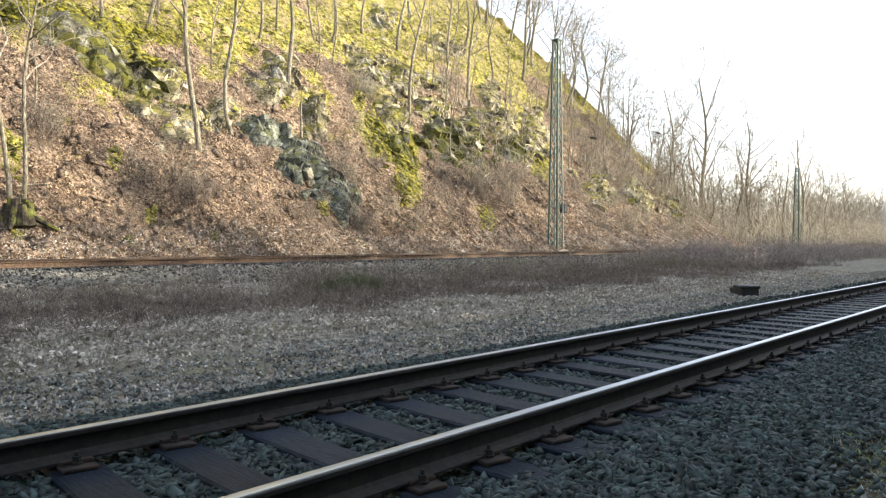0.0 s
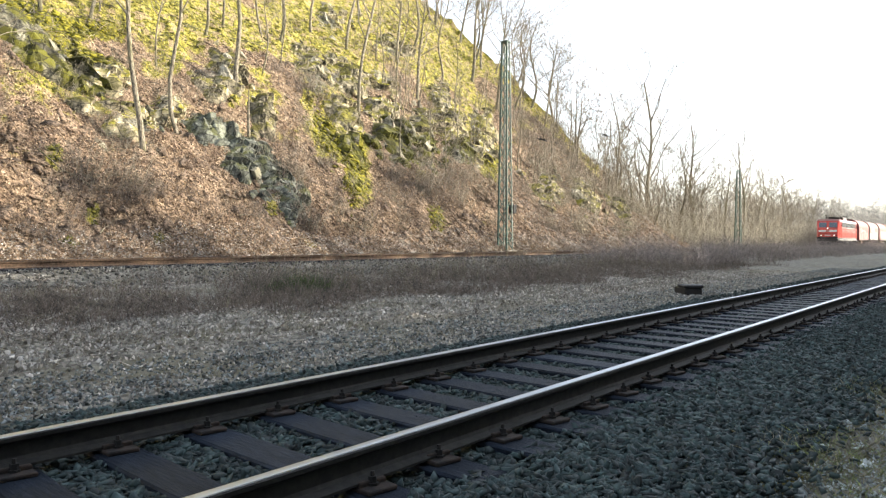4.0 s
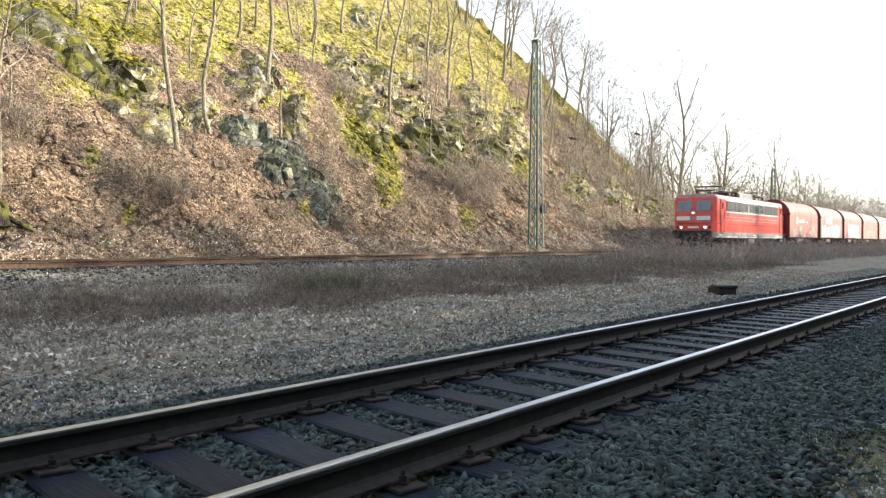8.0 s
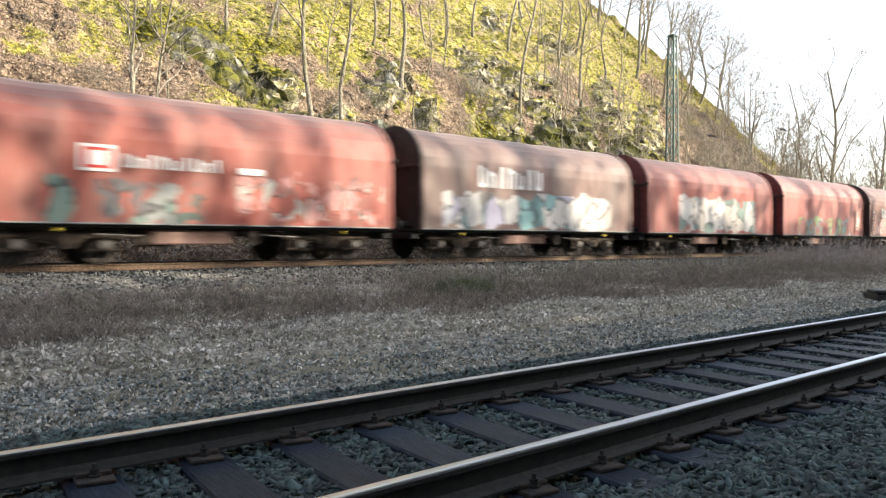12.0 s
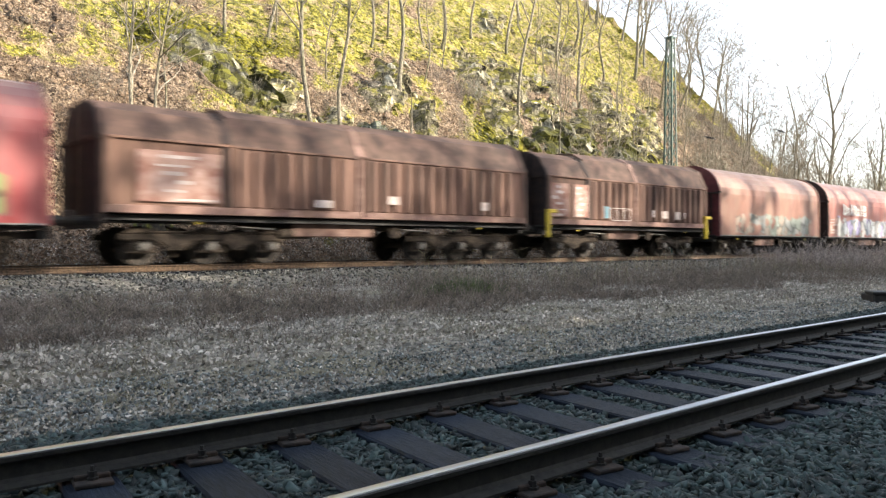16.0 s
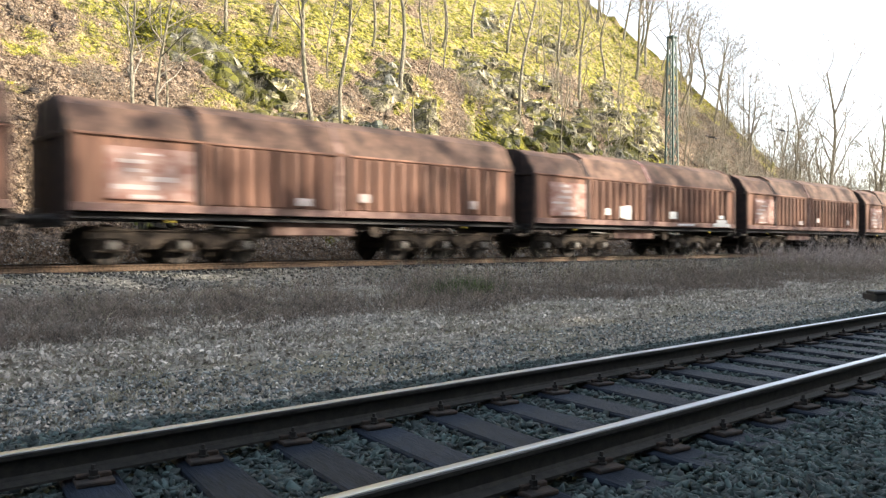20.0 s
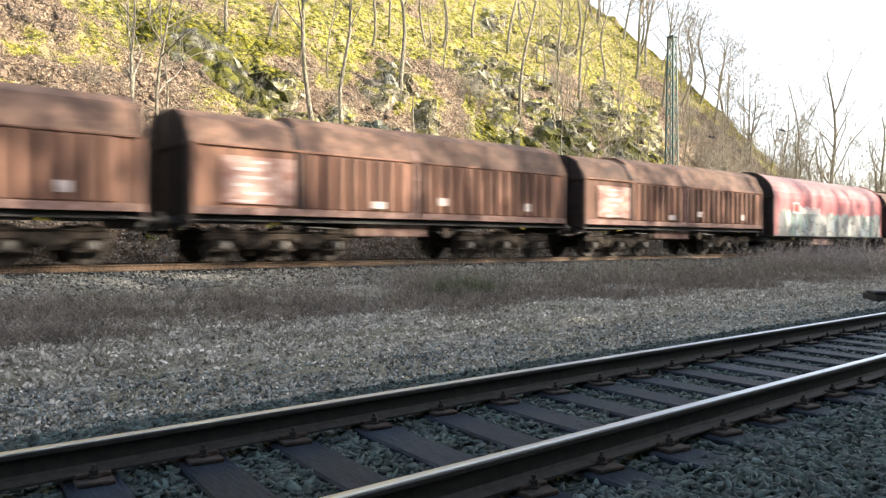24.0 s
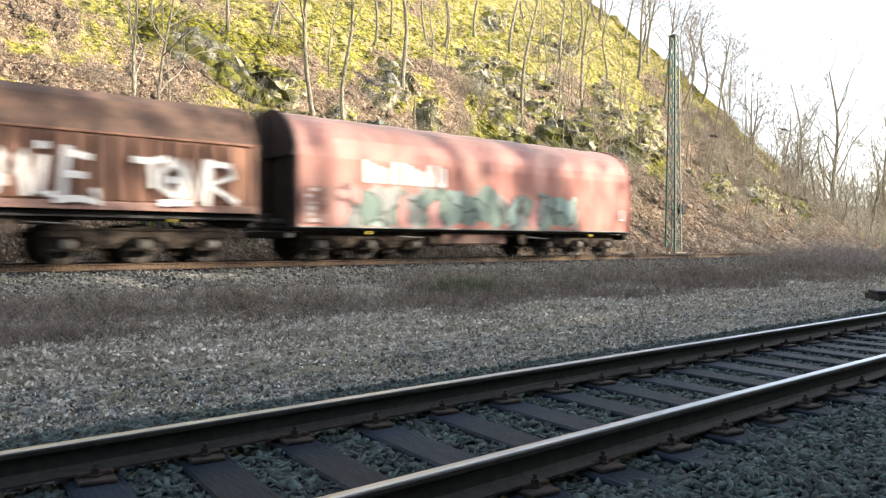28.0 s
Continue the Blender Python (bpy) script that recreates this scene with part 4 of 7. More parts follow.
    sow("slope_brush", [plants(1700, 6, 60, 22.4, 25.5, 0.15, 0.6, 6, 0.006, 1.0), *[hung(int(30 + 20 * a * b), x - 0.8 * a, x + 0.8 * a, y - b, y + b, 0.3, 1.4, 0.013) for x, y, a, b, _ in BRUSHY], hung(500, 9, 22, 23.4, 25.6, 0.3, 0.9, 0.007), hung(1000, 24, 50, 23.5, 29, 0.3, 1.1, 0.008), hung(1800, 6, 60, 25, 40, 0.3, 1.2, 0.008)], STALK, "dry brushwood along the foot of the slope", "brushwood")
    sow("pale_brush", [*[hung(int(30 + 22 * a * b), x - 0.8 * a, x + 0.8 * a, y - b, y + b, 0.3, 1.6, 0.012) for x, y, a, b, _ in BRUSHY], hung(1500, 50, 69, 24.0, 33.0, 0.4, 1.7, 0.011), hung(900, 26, 48, 24.0, 31, 0.3, 1.2, 0.008), hung(700, 8, 24, 25.0, 33, 0.3, 1.0, 0.007)], SCRUB, "pale straw-coloured brush hanging on the slope", "brushwood")


beds()
weeds()


# ---- rocks, leaves and trees on the hillside ----
def rock(rng, x, y, half, turn, tip, roll, sink, label="angular grey rock with moss, bedded in the slope", material=None):
    """A weathered block: a broken hull, its faces chipped along joints and roughened."""
    bm = bmesh.new()
    half = np.array(half)
    for _ in range(14):
        q = rng.normal(size=3)
        q = np.sign(q) * np.abs(q / np.linalg.norm(q)) ** 0.45
        bm.verts.new(half * q * rng.uniform(0.75, 1.15))
    bmesh.ops.convex_hull(bm, input=bm.verts)
    bmesh.ops.delete(bm, geom=[v for v in bm.verts if not v.link_faces], context="VERTS")
    size = float(half.max())
    bmesh.ops.subdivide_edges(bm, edges=list(bm.edges), cuts=4 if size > 0.6 else 2, use_grid_fill=True)
    bmesh.ops.triangulate(bm, faces=bm.faces)
    bm.normal_update()
    shift = Vector((x * 3.1, y * 2.3, 0.0))
    for v in bm.verts:
        q = v.co + shift
        joint = noise.voronoi(Vector((q.x * 2.6, q.y * 2.0, q.z * 1.5)))[1][0]
        v.co += v.normal * (0.17 * size * noise.noise(joint * 4.7) + 0.06 * size * noise.noise(q * 3.0) + 0.05 * noise.noise(q * 8.0))
    at = pose(x, y, slope_z(x, y) - sink, tip, roll, turn)
    me = bpy.data.meshes.new("rock")
    bm.to_mesh(me)
    bm.free()
    me.materials.append(material or ROCK)
    ob = new("rock", me)
    ob.matrix_basis = at
    tagged(ob, label, "rock", "outcrops on the hillside")


def outcrop(rng, cx, cy, long, wide, turn, proud, label, material, blocks=((0.85, 0.6, 0.75), (2.0, 1.4, 0.32))):
    """A broken rock face: tilted blocks along joints, two sizes of them, that stand out of the slope and die away at its rim."""
    u, w = math.cos(radians(turn)), math.sin(radians(turn))
    a, b = 1.5 * long + 0.2, 1.5 * wide + 0.2
    seed, step = rng.uniform(0, 50), 0.075 if cx < 30 else 0.11
    nx, ny = max(8, int(2 * a / step)), max(8, int(2 * b / step))
    away = Vector((0.12, -0.8, 0.58)).normalized()

    def joint(p, q, fx, fy, k):
        """The face of the block at p, q: its own height and its own tilt."""
        c = noise.voronoi(Vector((p * fx + 0.3 * q, q * fy, seed + 7 * k)))[1][0]
        dp, dq = p * fx + 0.3 * q - c.x, q * fy - c.y
        r = noise.noise_vector(c * 5.3)
        return 0.6 * r.x + 0.9 * r.y * dp + 0.9 * (r.z - 0.3) * dq

    v = []
    for i in range(nx):
        for j in range(ny):
            p, q = a * (2 * i / (nx - 1) - 1), b * (2 * j / (ny - 1) - 1)
            p, q = p + 0.25 * step * noise.noise((p * 7, q * 7, seed)), q + 0.25 * step * noise.noise((q * 7, p * 7, seed + 3))
            x, y = cx + p * u - q * w, cy + p * w + q * u
            rim = 1.05 - math.hypot(p / a, q / b) + 0.5 * noise.noise((p * 0.9, q * 1.4, seed + 9))
            out = proud * min(1.0, max(-1.2, 2.2 * rim - 0.6))
            rough = sum(h * joint(p, q, fx, fy, k) for k, (fx, fy, h) in enumerate(blocks))
            v.append(tuple(Vector((x, y, slope_soft(x, y))) + away * (out + 0.85 * rough * min(1.0, max(0.0, 2 * rim)))))
    me = bpy.data.meshes.new("rock_outcrop")
    me.from_pydata(v, [], [(i * ny + j, (i + 1) * ny + j, (i + 1) * ny + j + 1, i * ny + j + 1) for i in range(nx - 1) for j in range(ny - 1)])
    me.materials.append(material)
    tagged(new("rock_outcrop", me), label, "rock", "outcrops on the hillside")


def rocks():
    rng = np.random.default_rng(21)
    for cx, cy, long, wide, turn in CRAGS:
        u, w = math.cos(radians(turn)), math.sin(radians(turn))
        # wet crags are mossy; the two ranges by place are darkened for shadow
        darker, deep_tone = (cx, cy, long, wide, turn) in LOW_CRAG, spot(cx, cy, WET) > 0.35 or (35 < cx < 43.5 and cy < 31.2) or (cx < 18.5 and cy > 31)
        outcrop(rng, cx, cy, long, wide, turn, rng.uniform(0.3, 0.5), "dark rock face, cracked and mossy, low on the slope" if darker else "dark rock face coloured for deep green moss and for shadow" if deep_tone else "cracked grey rock face with mossy ledges, bedded in the slope", DARK_ROCK if darker else MOSS_SHADE_ROCK if deep_tone else ROCK,
                ((1.3, 0.9, 0.6), (3.4, 2.2, 0.3)) if darker else ((0.5, 0.42, 1.0), (1.5, 1.1, 0.3)) if cx < 18 and cy > 31 else ((0.85, 0.6, 0.75), (2.0, 1.4, 0.32)))
        for k in range(int(3 + 3.2 * long * wide)):
            a, b = rng.normal() * long * 0.8, rng.normal() * wide * 0.8
            x, y = cx + a * u - b * w, cy + a * w + b * u
            if not 5 < x < 69 or y < 23.3:
                continue
            size = rng.uniform(0.14, 0.42) * (1.4 if cx > 34 else 1.0)
            half = np.array([rng.uniform(0.8, 1.7), rng.uniform(0.4, 0.7), rng.uniform(0.5, 1.1)]) * size
            pale = rng.random() < 0.35 and not darker
            rock(rng, x, y, half, rng.uniform(0, 40), rng.uniform(-48, -20), rng.uniform(8, 36), size * 0.4,
                 "pale broken rock on the slope" if pale else "dark rock with moss, low on the slope" if darker else "angular grey rock with moss, bedded in the slope", PALE_ROCK if pale else DARK_ROCK if darker else MOSS_SHADE_ROCK if deep_tone else None)
    slab = "pale upright slab of bare rock"
    for x, y, wide, tall in ((49.6, 32.6, 0.8, 2.0), (48.2, 31.8, 0.5, 1.2), (48.7, 35.9, 0.6, 1.3), (50.0, 36.6, 0.5, 0.9), (26.6, 33.3, 0.6, 1.1), (25.6, 32.0, 0.7, 0.7), (34.6, 35.0, 0.6, 0.9), (36.0, 35.6, 0.6, 0.9), (39.0, 31.0, 0.4, 0.9), (43.6, 32.9, 0.5, 0.8),
                             (42.6, 41.6, 0.9, 0.8), (48.1, 35.5, 0.5, 1.1), (42.2, 32.3, 0.35, 1.0), (37.4, 31.4, 0.7, 0.7), (55.2, 27.5, 0.4, 1.0), (57.1, 27.5, 0.4, 0.9), (49.8, 29.3, 0.3, 1.2), (57.6, 28.0, 0.6, 1.3), (59.0, 28.2, 0.5, 1.0), (55.6, 27.6, 0.5, 0.9), (48.6, 40.2, 0.9, 0.7), (22.8, 26.9, 0.4, 0.6), (15.0, 32.6, 0.7, 0.6)):
        rock(rng, x, y, np.array((wide, 0.4, tall)), rng.uniform(5, 40), rng.uniform(-38, -26), rng.uniform(5, 22), 0.36 * max(wide, tall), slab, PALE_ROCK)


def litter():
    rng = np.random.default_rng(31)
    n = 240000
    x = 5 + 60 * rng.random(n) ** 1.15
    y = 22.6 + 19 * rng.random(n) ** 1.6
    bare = np.array([max(spot(a, b, CRAGS), 0.4 + 1.1 * noise.noise((a * 1.1, b * 1.1, 3.0)), 0.5 + mossy(a, b)) for a, b in zip(x, y)])
    keep = bare < rng.uniform(0.3, 1.0, n)
    x, y = x[keep], y[keep]
    n = len(x)
    z = np.array([slope_z(a, b) for a, b in zip(x, y)])
    leaf = np.array([[-0.5, 0, 0], [0, -0.32, 0.14], [0.5, 0, 0], [0, 0.32, 0.1]])
    scatter("leaf_litter", [(leaf, np.array([[0, 1, 2], [0, 2, 3]]))], np.stack([x, y, z + 0.04], -1), rng.uniform(0.04, 0.11, n), LEAF, "pale brown dead leaves strewn over the slope", "leaves", rng)

    # pale leaves; the extra ones by the spur stand in for sunlight
    n = 54000
    x = np.concatenate([5 + 62 * rng.random(32000), 43 + 24 * rng.random(n - 32000)])
    y = 22.4 + np.where(np.arange(n) < 32000, 1.7, 4.2) * rng.random(n) ** 1.3
    z = np.array([max(slope_z(a, b), float(lie(a, b))) for a, b in zip(x, y)])
    scatter("foot_litter", [(leaf, np.array([[0, 1, 2], [0, 2, 3]]))], np.stack([x, y, z + 0.04], -1), rng.uniform(0.04, 0.1, n), FLAKE, "pale leaves and chips that brighten the foot of the slope", "leaves", rng)

    def mats(name, x, y, s, material, label, category):
        """Low ragged mats that lie along the slope."""
        shapes = []
        for v, f in stone_shapes(rng, 16, 1.0, 10):
            a = rng.uniform(0, 2 * math.pi)
            flat = Matrix.Rotation(radians(42), 3, "X") @ Matrix.Rotation(a, 3, "Z") @ Matrix.Diagonal((1.5, 0.8, 0.13))
            shapes.append((v @ np.array(flat).T, f))
        z = np.array([slope_z(a, b) for a, b in zip(x, y)])
        scatter(name, shapes, np.stack([x, y, z - 0.02 * s], -1), s, material, label, category, rng, None)

    n = 4500
    x, y = 5 + 60 * rng.random(n) ** 1.1, 22.9 + 18 * rng.random(n) ** 1.4
    keep = np.array([mossy(a, b) < 0.0 and spot(a, b, CRAGS) < 0.4 for a, b in zip(x, y)])
    x, y = x[keep], y[keep]
    mats("leaf_drifts", x, y, rng.uniform(0.1, 0.4, len(x)), DRIFT, "drifts of dead leaves caught on the slope", "leaves")
    n = 9000
    x, y = 5 + 60 * rng.random(n), 24 + 22 * rng.random(n)
    keep = np.array([mossy(a, b) for a, b in zip(x, y)]) > 0.1
    x, y = [x[keep]], [y[keep]]
    for cx, cy, long, wide, turn in PATCHES:
        m = int(14 + (70 if long < 2.5 else 22) * long * wide)
        a, b, u, w = rng.normal(0, long * 0.5, m), rng.normal(0, wide * 0.5, m), math.cos(radians(turn)), math.sin(radians(turn))
        x.append(cx + a * u - b * w), y.append(cy + a * w + b * u)
    x, y = np.concatenate(x), np.concatenate(y).clip(23.2)
    mats("moss_mats", x, y, rng.uniform(0.05, 0.2, len(x)), MOSS, "yellow-green mats of moss on the upper slope", "moss")
    x, y = [], []
    for cx, cy, long, wide, turn in WET:
        m = int(20 + 130 * long * wide)
        a, b, u, w = rng.normal(0, long * 0.42, m), rng.normal(0, wide * 0.42, m), math.cos(radians(turn)), math.sin(radians(turn))
        x.append(cx + a * u - b * w), y.append(cy + a * w + b * u)
    x, y = np.concatenate(x), np.concatenate(y).clip(23.2)
    mats("deep_moss", x, y, rng.uniform(0.1, 0.34, len(x)), DEEP_MOSS, "deep olive-green moss in a wet streak of the slope", "moss")
    n = 9000
    x, y = 5 + 60 * rng.random(n), 24 + 22 * rng.random(n)
    keep = np.array([mossy(a, b) for a, b in zip(x, y)]) > 0.0
    x, y = x[keep], y[keep]
    base = np.array([(q, w, slope_z(q, w) - 0.03) for q, w in zip(x, y)])
    tip = base + np.stack([rng.normal(0, 0.12, len(x)), rng.normal(-0.1, 0.1, len(x)), rng.uniform(0.08, 0.3, len(x))], -1)
    spikes("slope_grass", base, tip, np.full(len(x), 0.02), STRAW, "dry straw tufts among the moss", "grass")


def tree_shape(rng, height, girth, lean=(0, 0), forks=5, start=0.35, spread=0.55, depth=3, fine=4, least=0.004, bend=0.12):
    """The trunk and the branches of a bare tree, as two shapes."""
    trunk, crown = Shape(), Shape()
    phase, side_way = rng.uniform(0, 6.28), rng.uniform(0, 6.28)

    def limb(shape, p, d, length, r, level):
        pieces = 9 if level == 0 else (4 if level == 1 else 2)
        sides = 8 if level == 0 else (5 if level == 1 else 3)
        stops = []
        first = d.copy()
        for i in range(pieces):
            if level == 0:
                sway = 1.6 * bend * math.sin(7.5 * (i + 0.5) / pieces + phase)
                d = (first + Vector((math.cos(side_way), math.sin(side_way), 0)) * sway).normalized()
            else:
                d = (d + Vector((rng.gauss(0, 1), rng.gauss(0, 1), rng.gauss(0, 0.6) + 0.25)) * 0.2).normalized()
            q = p + d * (length / pieces)
            r1 = max(r * (1 - 0.8 * (i + 1) / pieces) if level else r * (1 - 0.72 * (i + 1) / pieces), least)
            r0 = max(r * (1 - 0.8 * i / pieces) if level else r * (1 - 0.72 * i / pieces), least * 1.2)
            shape.tube(p, q, r0, r1, sides, caps=False)
            stops.append((p.copy(), q.copy(), d.copy(), r0, (i + 0.5) / pieces))
            p = q
        if level >= depth:
            return
        count = forks if level == 0 else (fine if level == 1 else 3)
        for k in range(count):
            f = start + (1 - start) * (k + rng.random()) / count if level == 0 else rng.uniform(0.25, 1.0)
            a, b, dd, rr, _ = stops[min(int(f * pieces), pieces - 1)]
            at = a.lerp(b, (f * pieces) % 1.0)
            turn = rng.uniform(0, 2 * math.pi)
            side = dd.orthogonal().normalized()
            side.rotate(Matrix.Rotation(turn, 3, dd))
            way = (dd * (1 - spread) + side * spread + Vector((0, 0, 0.15))).normalized()
            limb(crown, at, way, length * rng.uniform(0.3, 0.5) * (1.1 - 0.4 * f), rr * rng.uniform(0.4, 0.62), level + 1)

    limb(trunk, Vector((0, 0, -0.3)), Vector((lean[0], lean[1], 1)).normalized(), height, girth, 0)
    return trunk, crown


def tree(rng, x, y, z, height, girth, label, group, lean=(0, 0), **more):
    t, c = tree_shape(rng, height, girth, lean, **more)
    ob = thing("tree", label, "tree", group, pose(x, y, z))
    part("trunk", t, BARK, ob, smooth=True)
    part("crown", c, TWIG, ob, "bare twigs and branches", smooth=True)
    return ob


def trees():
    rng = random.Random(17)
    slim = "slim bare grey-barked tree on the leaf-strewn slope"
    # x, y, height, girth, lean to the right along the slope, wobble
    for x, y, h, g, right, wob in ((17.8, 27.4, 12, 0.12, -0.05, 0.06), (20.3, 28.7, 12, 0.10, -0.1, 0.14), (25.5, 31.4, 11, 0.13, -0.1, 0.1), (9.75, 24.9, 9, 0.085, -0.04, 0.1), (10.1, 24.9, 9, 0.08, 0.09, 0.1), (44.6, 35.0, 8, 0.13, 0.08, 0.16),
                                   (57.8, 39.2, 11, 0.15, 0.1, 0.12), (40.0, 37.6, 9, 0.11, 0.12, 0.1), (34.0, 31.0, 12, 0.11, 0.12, 0.12), (26.8, 35.6, 9, 0.09, 0.12, 0.1), (33.7, 37.3, 9, 0.12, 0.05, 0.1), (32.6, 37.7, 8, 0.08, 0.0, 0.1), (51.2, 37.6, 8, 0.10, 0.08, 0.14),
                                   (44.0, 36.4, 7, 0.07, 0.15, 0.12), (57.0, 36.1, 9, 0.15, 0.1, 0.12), (17.7, 35.1, 8, 0.10, 0.05, 0.1), (20.2, 35.5, 7, 0.10, 0.0, 0.15), (38.2, 39.2, 9, 0.10, 0.06, 0.1), (22.4, 33.5, 6, 0.05, 0.1, 0.14), (46.5, 38.5, 9, 0.11, 0.06, 0.14), (52.5, 41.5, 10, 0.12, 0.05, 0.14),
                                   (60.5, 36.5, 8, 0.11, 0.1, 0.16), (62.0, 41.0, 10, 0.12, 0.1, 0.14), (29.5, 37.5, 8, 0.08, 0.08, 0.1), (48.0, 43.5, 10, 0.12, 0.02, 0.12)):
        tree(rng, x, y, slope_z(x, y), h, g, slim, "trees on the hillside", (right * 0.643, -right * 0.766), bend=wob * 1.3, forks=13, start=0.42, spread=0.6, depth=2, fine=5, least=0.008)
    x, y = 24.2, 28.9
    snag, _ = tree_shape(rng, 2.6, 0.08, forks=0, depth=0, bend=0.05)
    ob = thing("tree_snag", "short dead grey trunk standing on the slope", "snag", m=pose(x, y, slope_z(x, y)))
    part("trunk", snag, BARK, ob, smooth=True)
    for x, y, h in ((10.6, 28.7, 6.5), (12.0, 28.7, 7.0), (13.4, 33.5, 6), (21.0, 36.0, 7), (28.5, 33.0, 6), (40.0, 34.5, 7), (31.5, 34.8, 6), (36.5, 30.5, 6), (41.5, 29.5, 5.5), (46.0, 28.5, 6), (50.5, 30.0, 6), (53.0, 33.0, 7), (56.5, 30.5, 6), (48.0, 33.8, 6.5), (58.0, 35.0, 6.5), (43.0, 37.5, 7), (35.5, 29.0, 5), (38.5, 28.0, 4.5), (61.0, 31.0, 6), (63.0, 28.5, 5)):
        tree(rng, x, y, slope_z(x, y), h, 0.045, "thin pale sapling on the slope", "saplings on the hillside", (rng.uniform(-0.05, 0.06), 0), forks=7, start=0.3, spread=0.5, depth=2, fine=3)
    for k in range(34):
        y = 27 + 27 * (k / 33) + rng.uniform(-1, 1)
        x = 66.0 + rng.uniform(-3.0, 2.5)
        tree(rng, x, y, slope_z(x, y) - 0.2, rng.uniform(4, 7) + 0.28 * (y - 27), rng.uniform(0.06, 0.13), "bare tree on the crest of the spur", "trees on the crest", (rng.uniform(-0.05, 0.3), 0), forks=12, start=0.25, spread=0.62, depth=3, fine=6, least=0.011, bend=0.2)
    tall = "tall bare tree behind the foot of the spur"
    for x, y, h, g in ((78.7, 30.5, 17.5, 0.26), (85.4, 28.2, 13.8, 0.22), (75.1, 32.8, 16, 0.17), (72.0, 33.5, 13, 0.15), (101, 27.7, 13.5, 0.2), (116, 29, 11, 0.15), (136.6, 30.8, 10.5, 0.15), (176, 35, 10, 0.15), (91, 27, 9.5, 0.15), (83, 29.4, 11.6, 0.14), (95, 29, 8.5, 0.13), (108, 26.5, 9.0, 0.13)):
        tree(rng, x, y, float(lie(x, y)), h, g, tall, "trees beyond the spur", (rng.uniform(-0.05, 0.14), rng.uniform(-0.08, 0.08)), forks=14, start=0.2, spread=0.52, depth=3, fine=6, least=0.015, bend=0.16)
    for k in range(10):
        x, y = 72 + 12 * rng.random(), 28.5 + 14 * rng.random()
        tree(rng, x, y, float(lie(x, y)), rng.uniform(8, 12) + 0.14 * (y - 26), rng.uniform(0.08, 0.13), tall, "trees beyond the spur", (rng.uniform(-0.1, 0.16), rng.uniform(-0.1, 0.1)), forks=12, start=0.15, spread=0.52, depth=3, fine=6, least=0.013, bend=0.18)
    for k in range(52):
        x = 78 + 140 * (k / 51) ** 1.25 + rng.uniform(-3, 3)
        y = rng.uniform(26, 40) + 0.05 * (x - 74)
        tree(rng, x, y, float(lie(x, y)), rng.uniform(6, 9.5) + 0.015 * (x - 78), rng.uniform(0.10, 0.16), "bare tree beyond the far track", "trees beyond the spur", (rng.uniform(-0.2, 0.2), rng.uniform(-0.1, 0.1)), forks=13, start=0.14, spread=0.55, depth=3, fine=6, least=0.016, bend=0.18)
    for k in range(40):
        x, y = (rng.uniform(50, 66), rng.uniform(25.5, 36)) if k < 26 else (rng.uniform(38, 49), rng.uniform(28.5, 34))
        tree(rng, x, y, slope_z(x, y), rng.uniform(2.5, 5), rng.uniform(0.03, 0.05), "thin pale sapling on the slope", "saplings on the hillside", (rng.uniform(-0.1, 0.15), -0.1), forks=6, start=0.3, spread=0.5, depth=2, fine=3, least=0.009)
    for x, y, turn, long in ((10.0, 25.2, 10, 1.7), (13.5, 27.0, -30, 2.0), (17.0, 30.0, 40, 1.8), (20.0, 24.4, 15, 1.5), (26.0, 25.0, -20, 2.2), (31.0, 33.5, 35, 2.0), (14.0, 24.0, 60, 1.3), (23.5, 28.0, -45, 1.6)):
        stick, at, way = Shape(), Vector((x, y, slope_z(x, y) + 0.12)), radians(turn)
        for k in range(5):
            way += rng.uniform(-0.35, 0.35)
            nx, ny = at.x + math.cos(way) * long / 5, at.y + math.sin(way) * long / 5
            to = Vector((nx, ny, slope_z(nx, ny) + 0.12))
            stick.tube(at, to, 0.03 - 0.004 * k, 0.026 - 0.004 * k, 5)
            if k in (2, 3):
                stick.tube(at, at + Vector((rng.uniform(-0.3, 0.3), -0.25, 0.3)), 0.014, 0.006, 4)
            at = to
        tagged(new("fallen_branch", stick.mesh("fallen_branch", BARK)), "pale fallen branch lying on the leaf-strewn slope", "branch", "fallen branches")
    ob = thing("tree_stump", "mossy old tree stump with a dark hollow", "stump", m=pose(9.75, 24.3, slope_z(9.75, 24.3)))
    bole = Shape()
    for k in range(11):
        a = 2 * math.pi * k / 11
        r, z = 0.3 + 0.05 * math.sin(3 * a), 0.42 + 0.16 * math.sin(2 * a + 0.5)
        bole.tube((r * 1.25 * math.cos(a), r * 1.25 * math.sin(a), -0.25), (r * 0.85 * math.cos(a), r * 0.85 * math.sin(a), z), 0.2, 0.12, 7)
    part("bole", bole, STUMP, ob, "mossy split bark")
    # solid black core draws the darkness inside the stump
    part("hollow", Shape().tube((0, 0, -0.2), (0, 0, 0.2), 0.26, 0.2, 9), BLACK, ob, "black core that stands for the shade in the hollow")
    part("root", Shape().tube((0.2, -0.2, 0.1), (0.9, -0.55, -0.35), 0.12, 0.05, 7), STUMP, ob)
    part("root", Shape().tube((-0.2, -0.2, 0.1), (-0.5, -0.6, -0.35), 0.12, 0.05, 7), STUMP, ob)


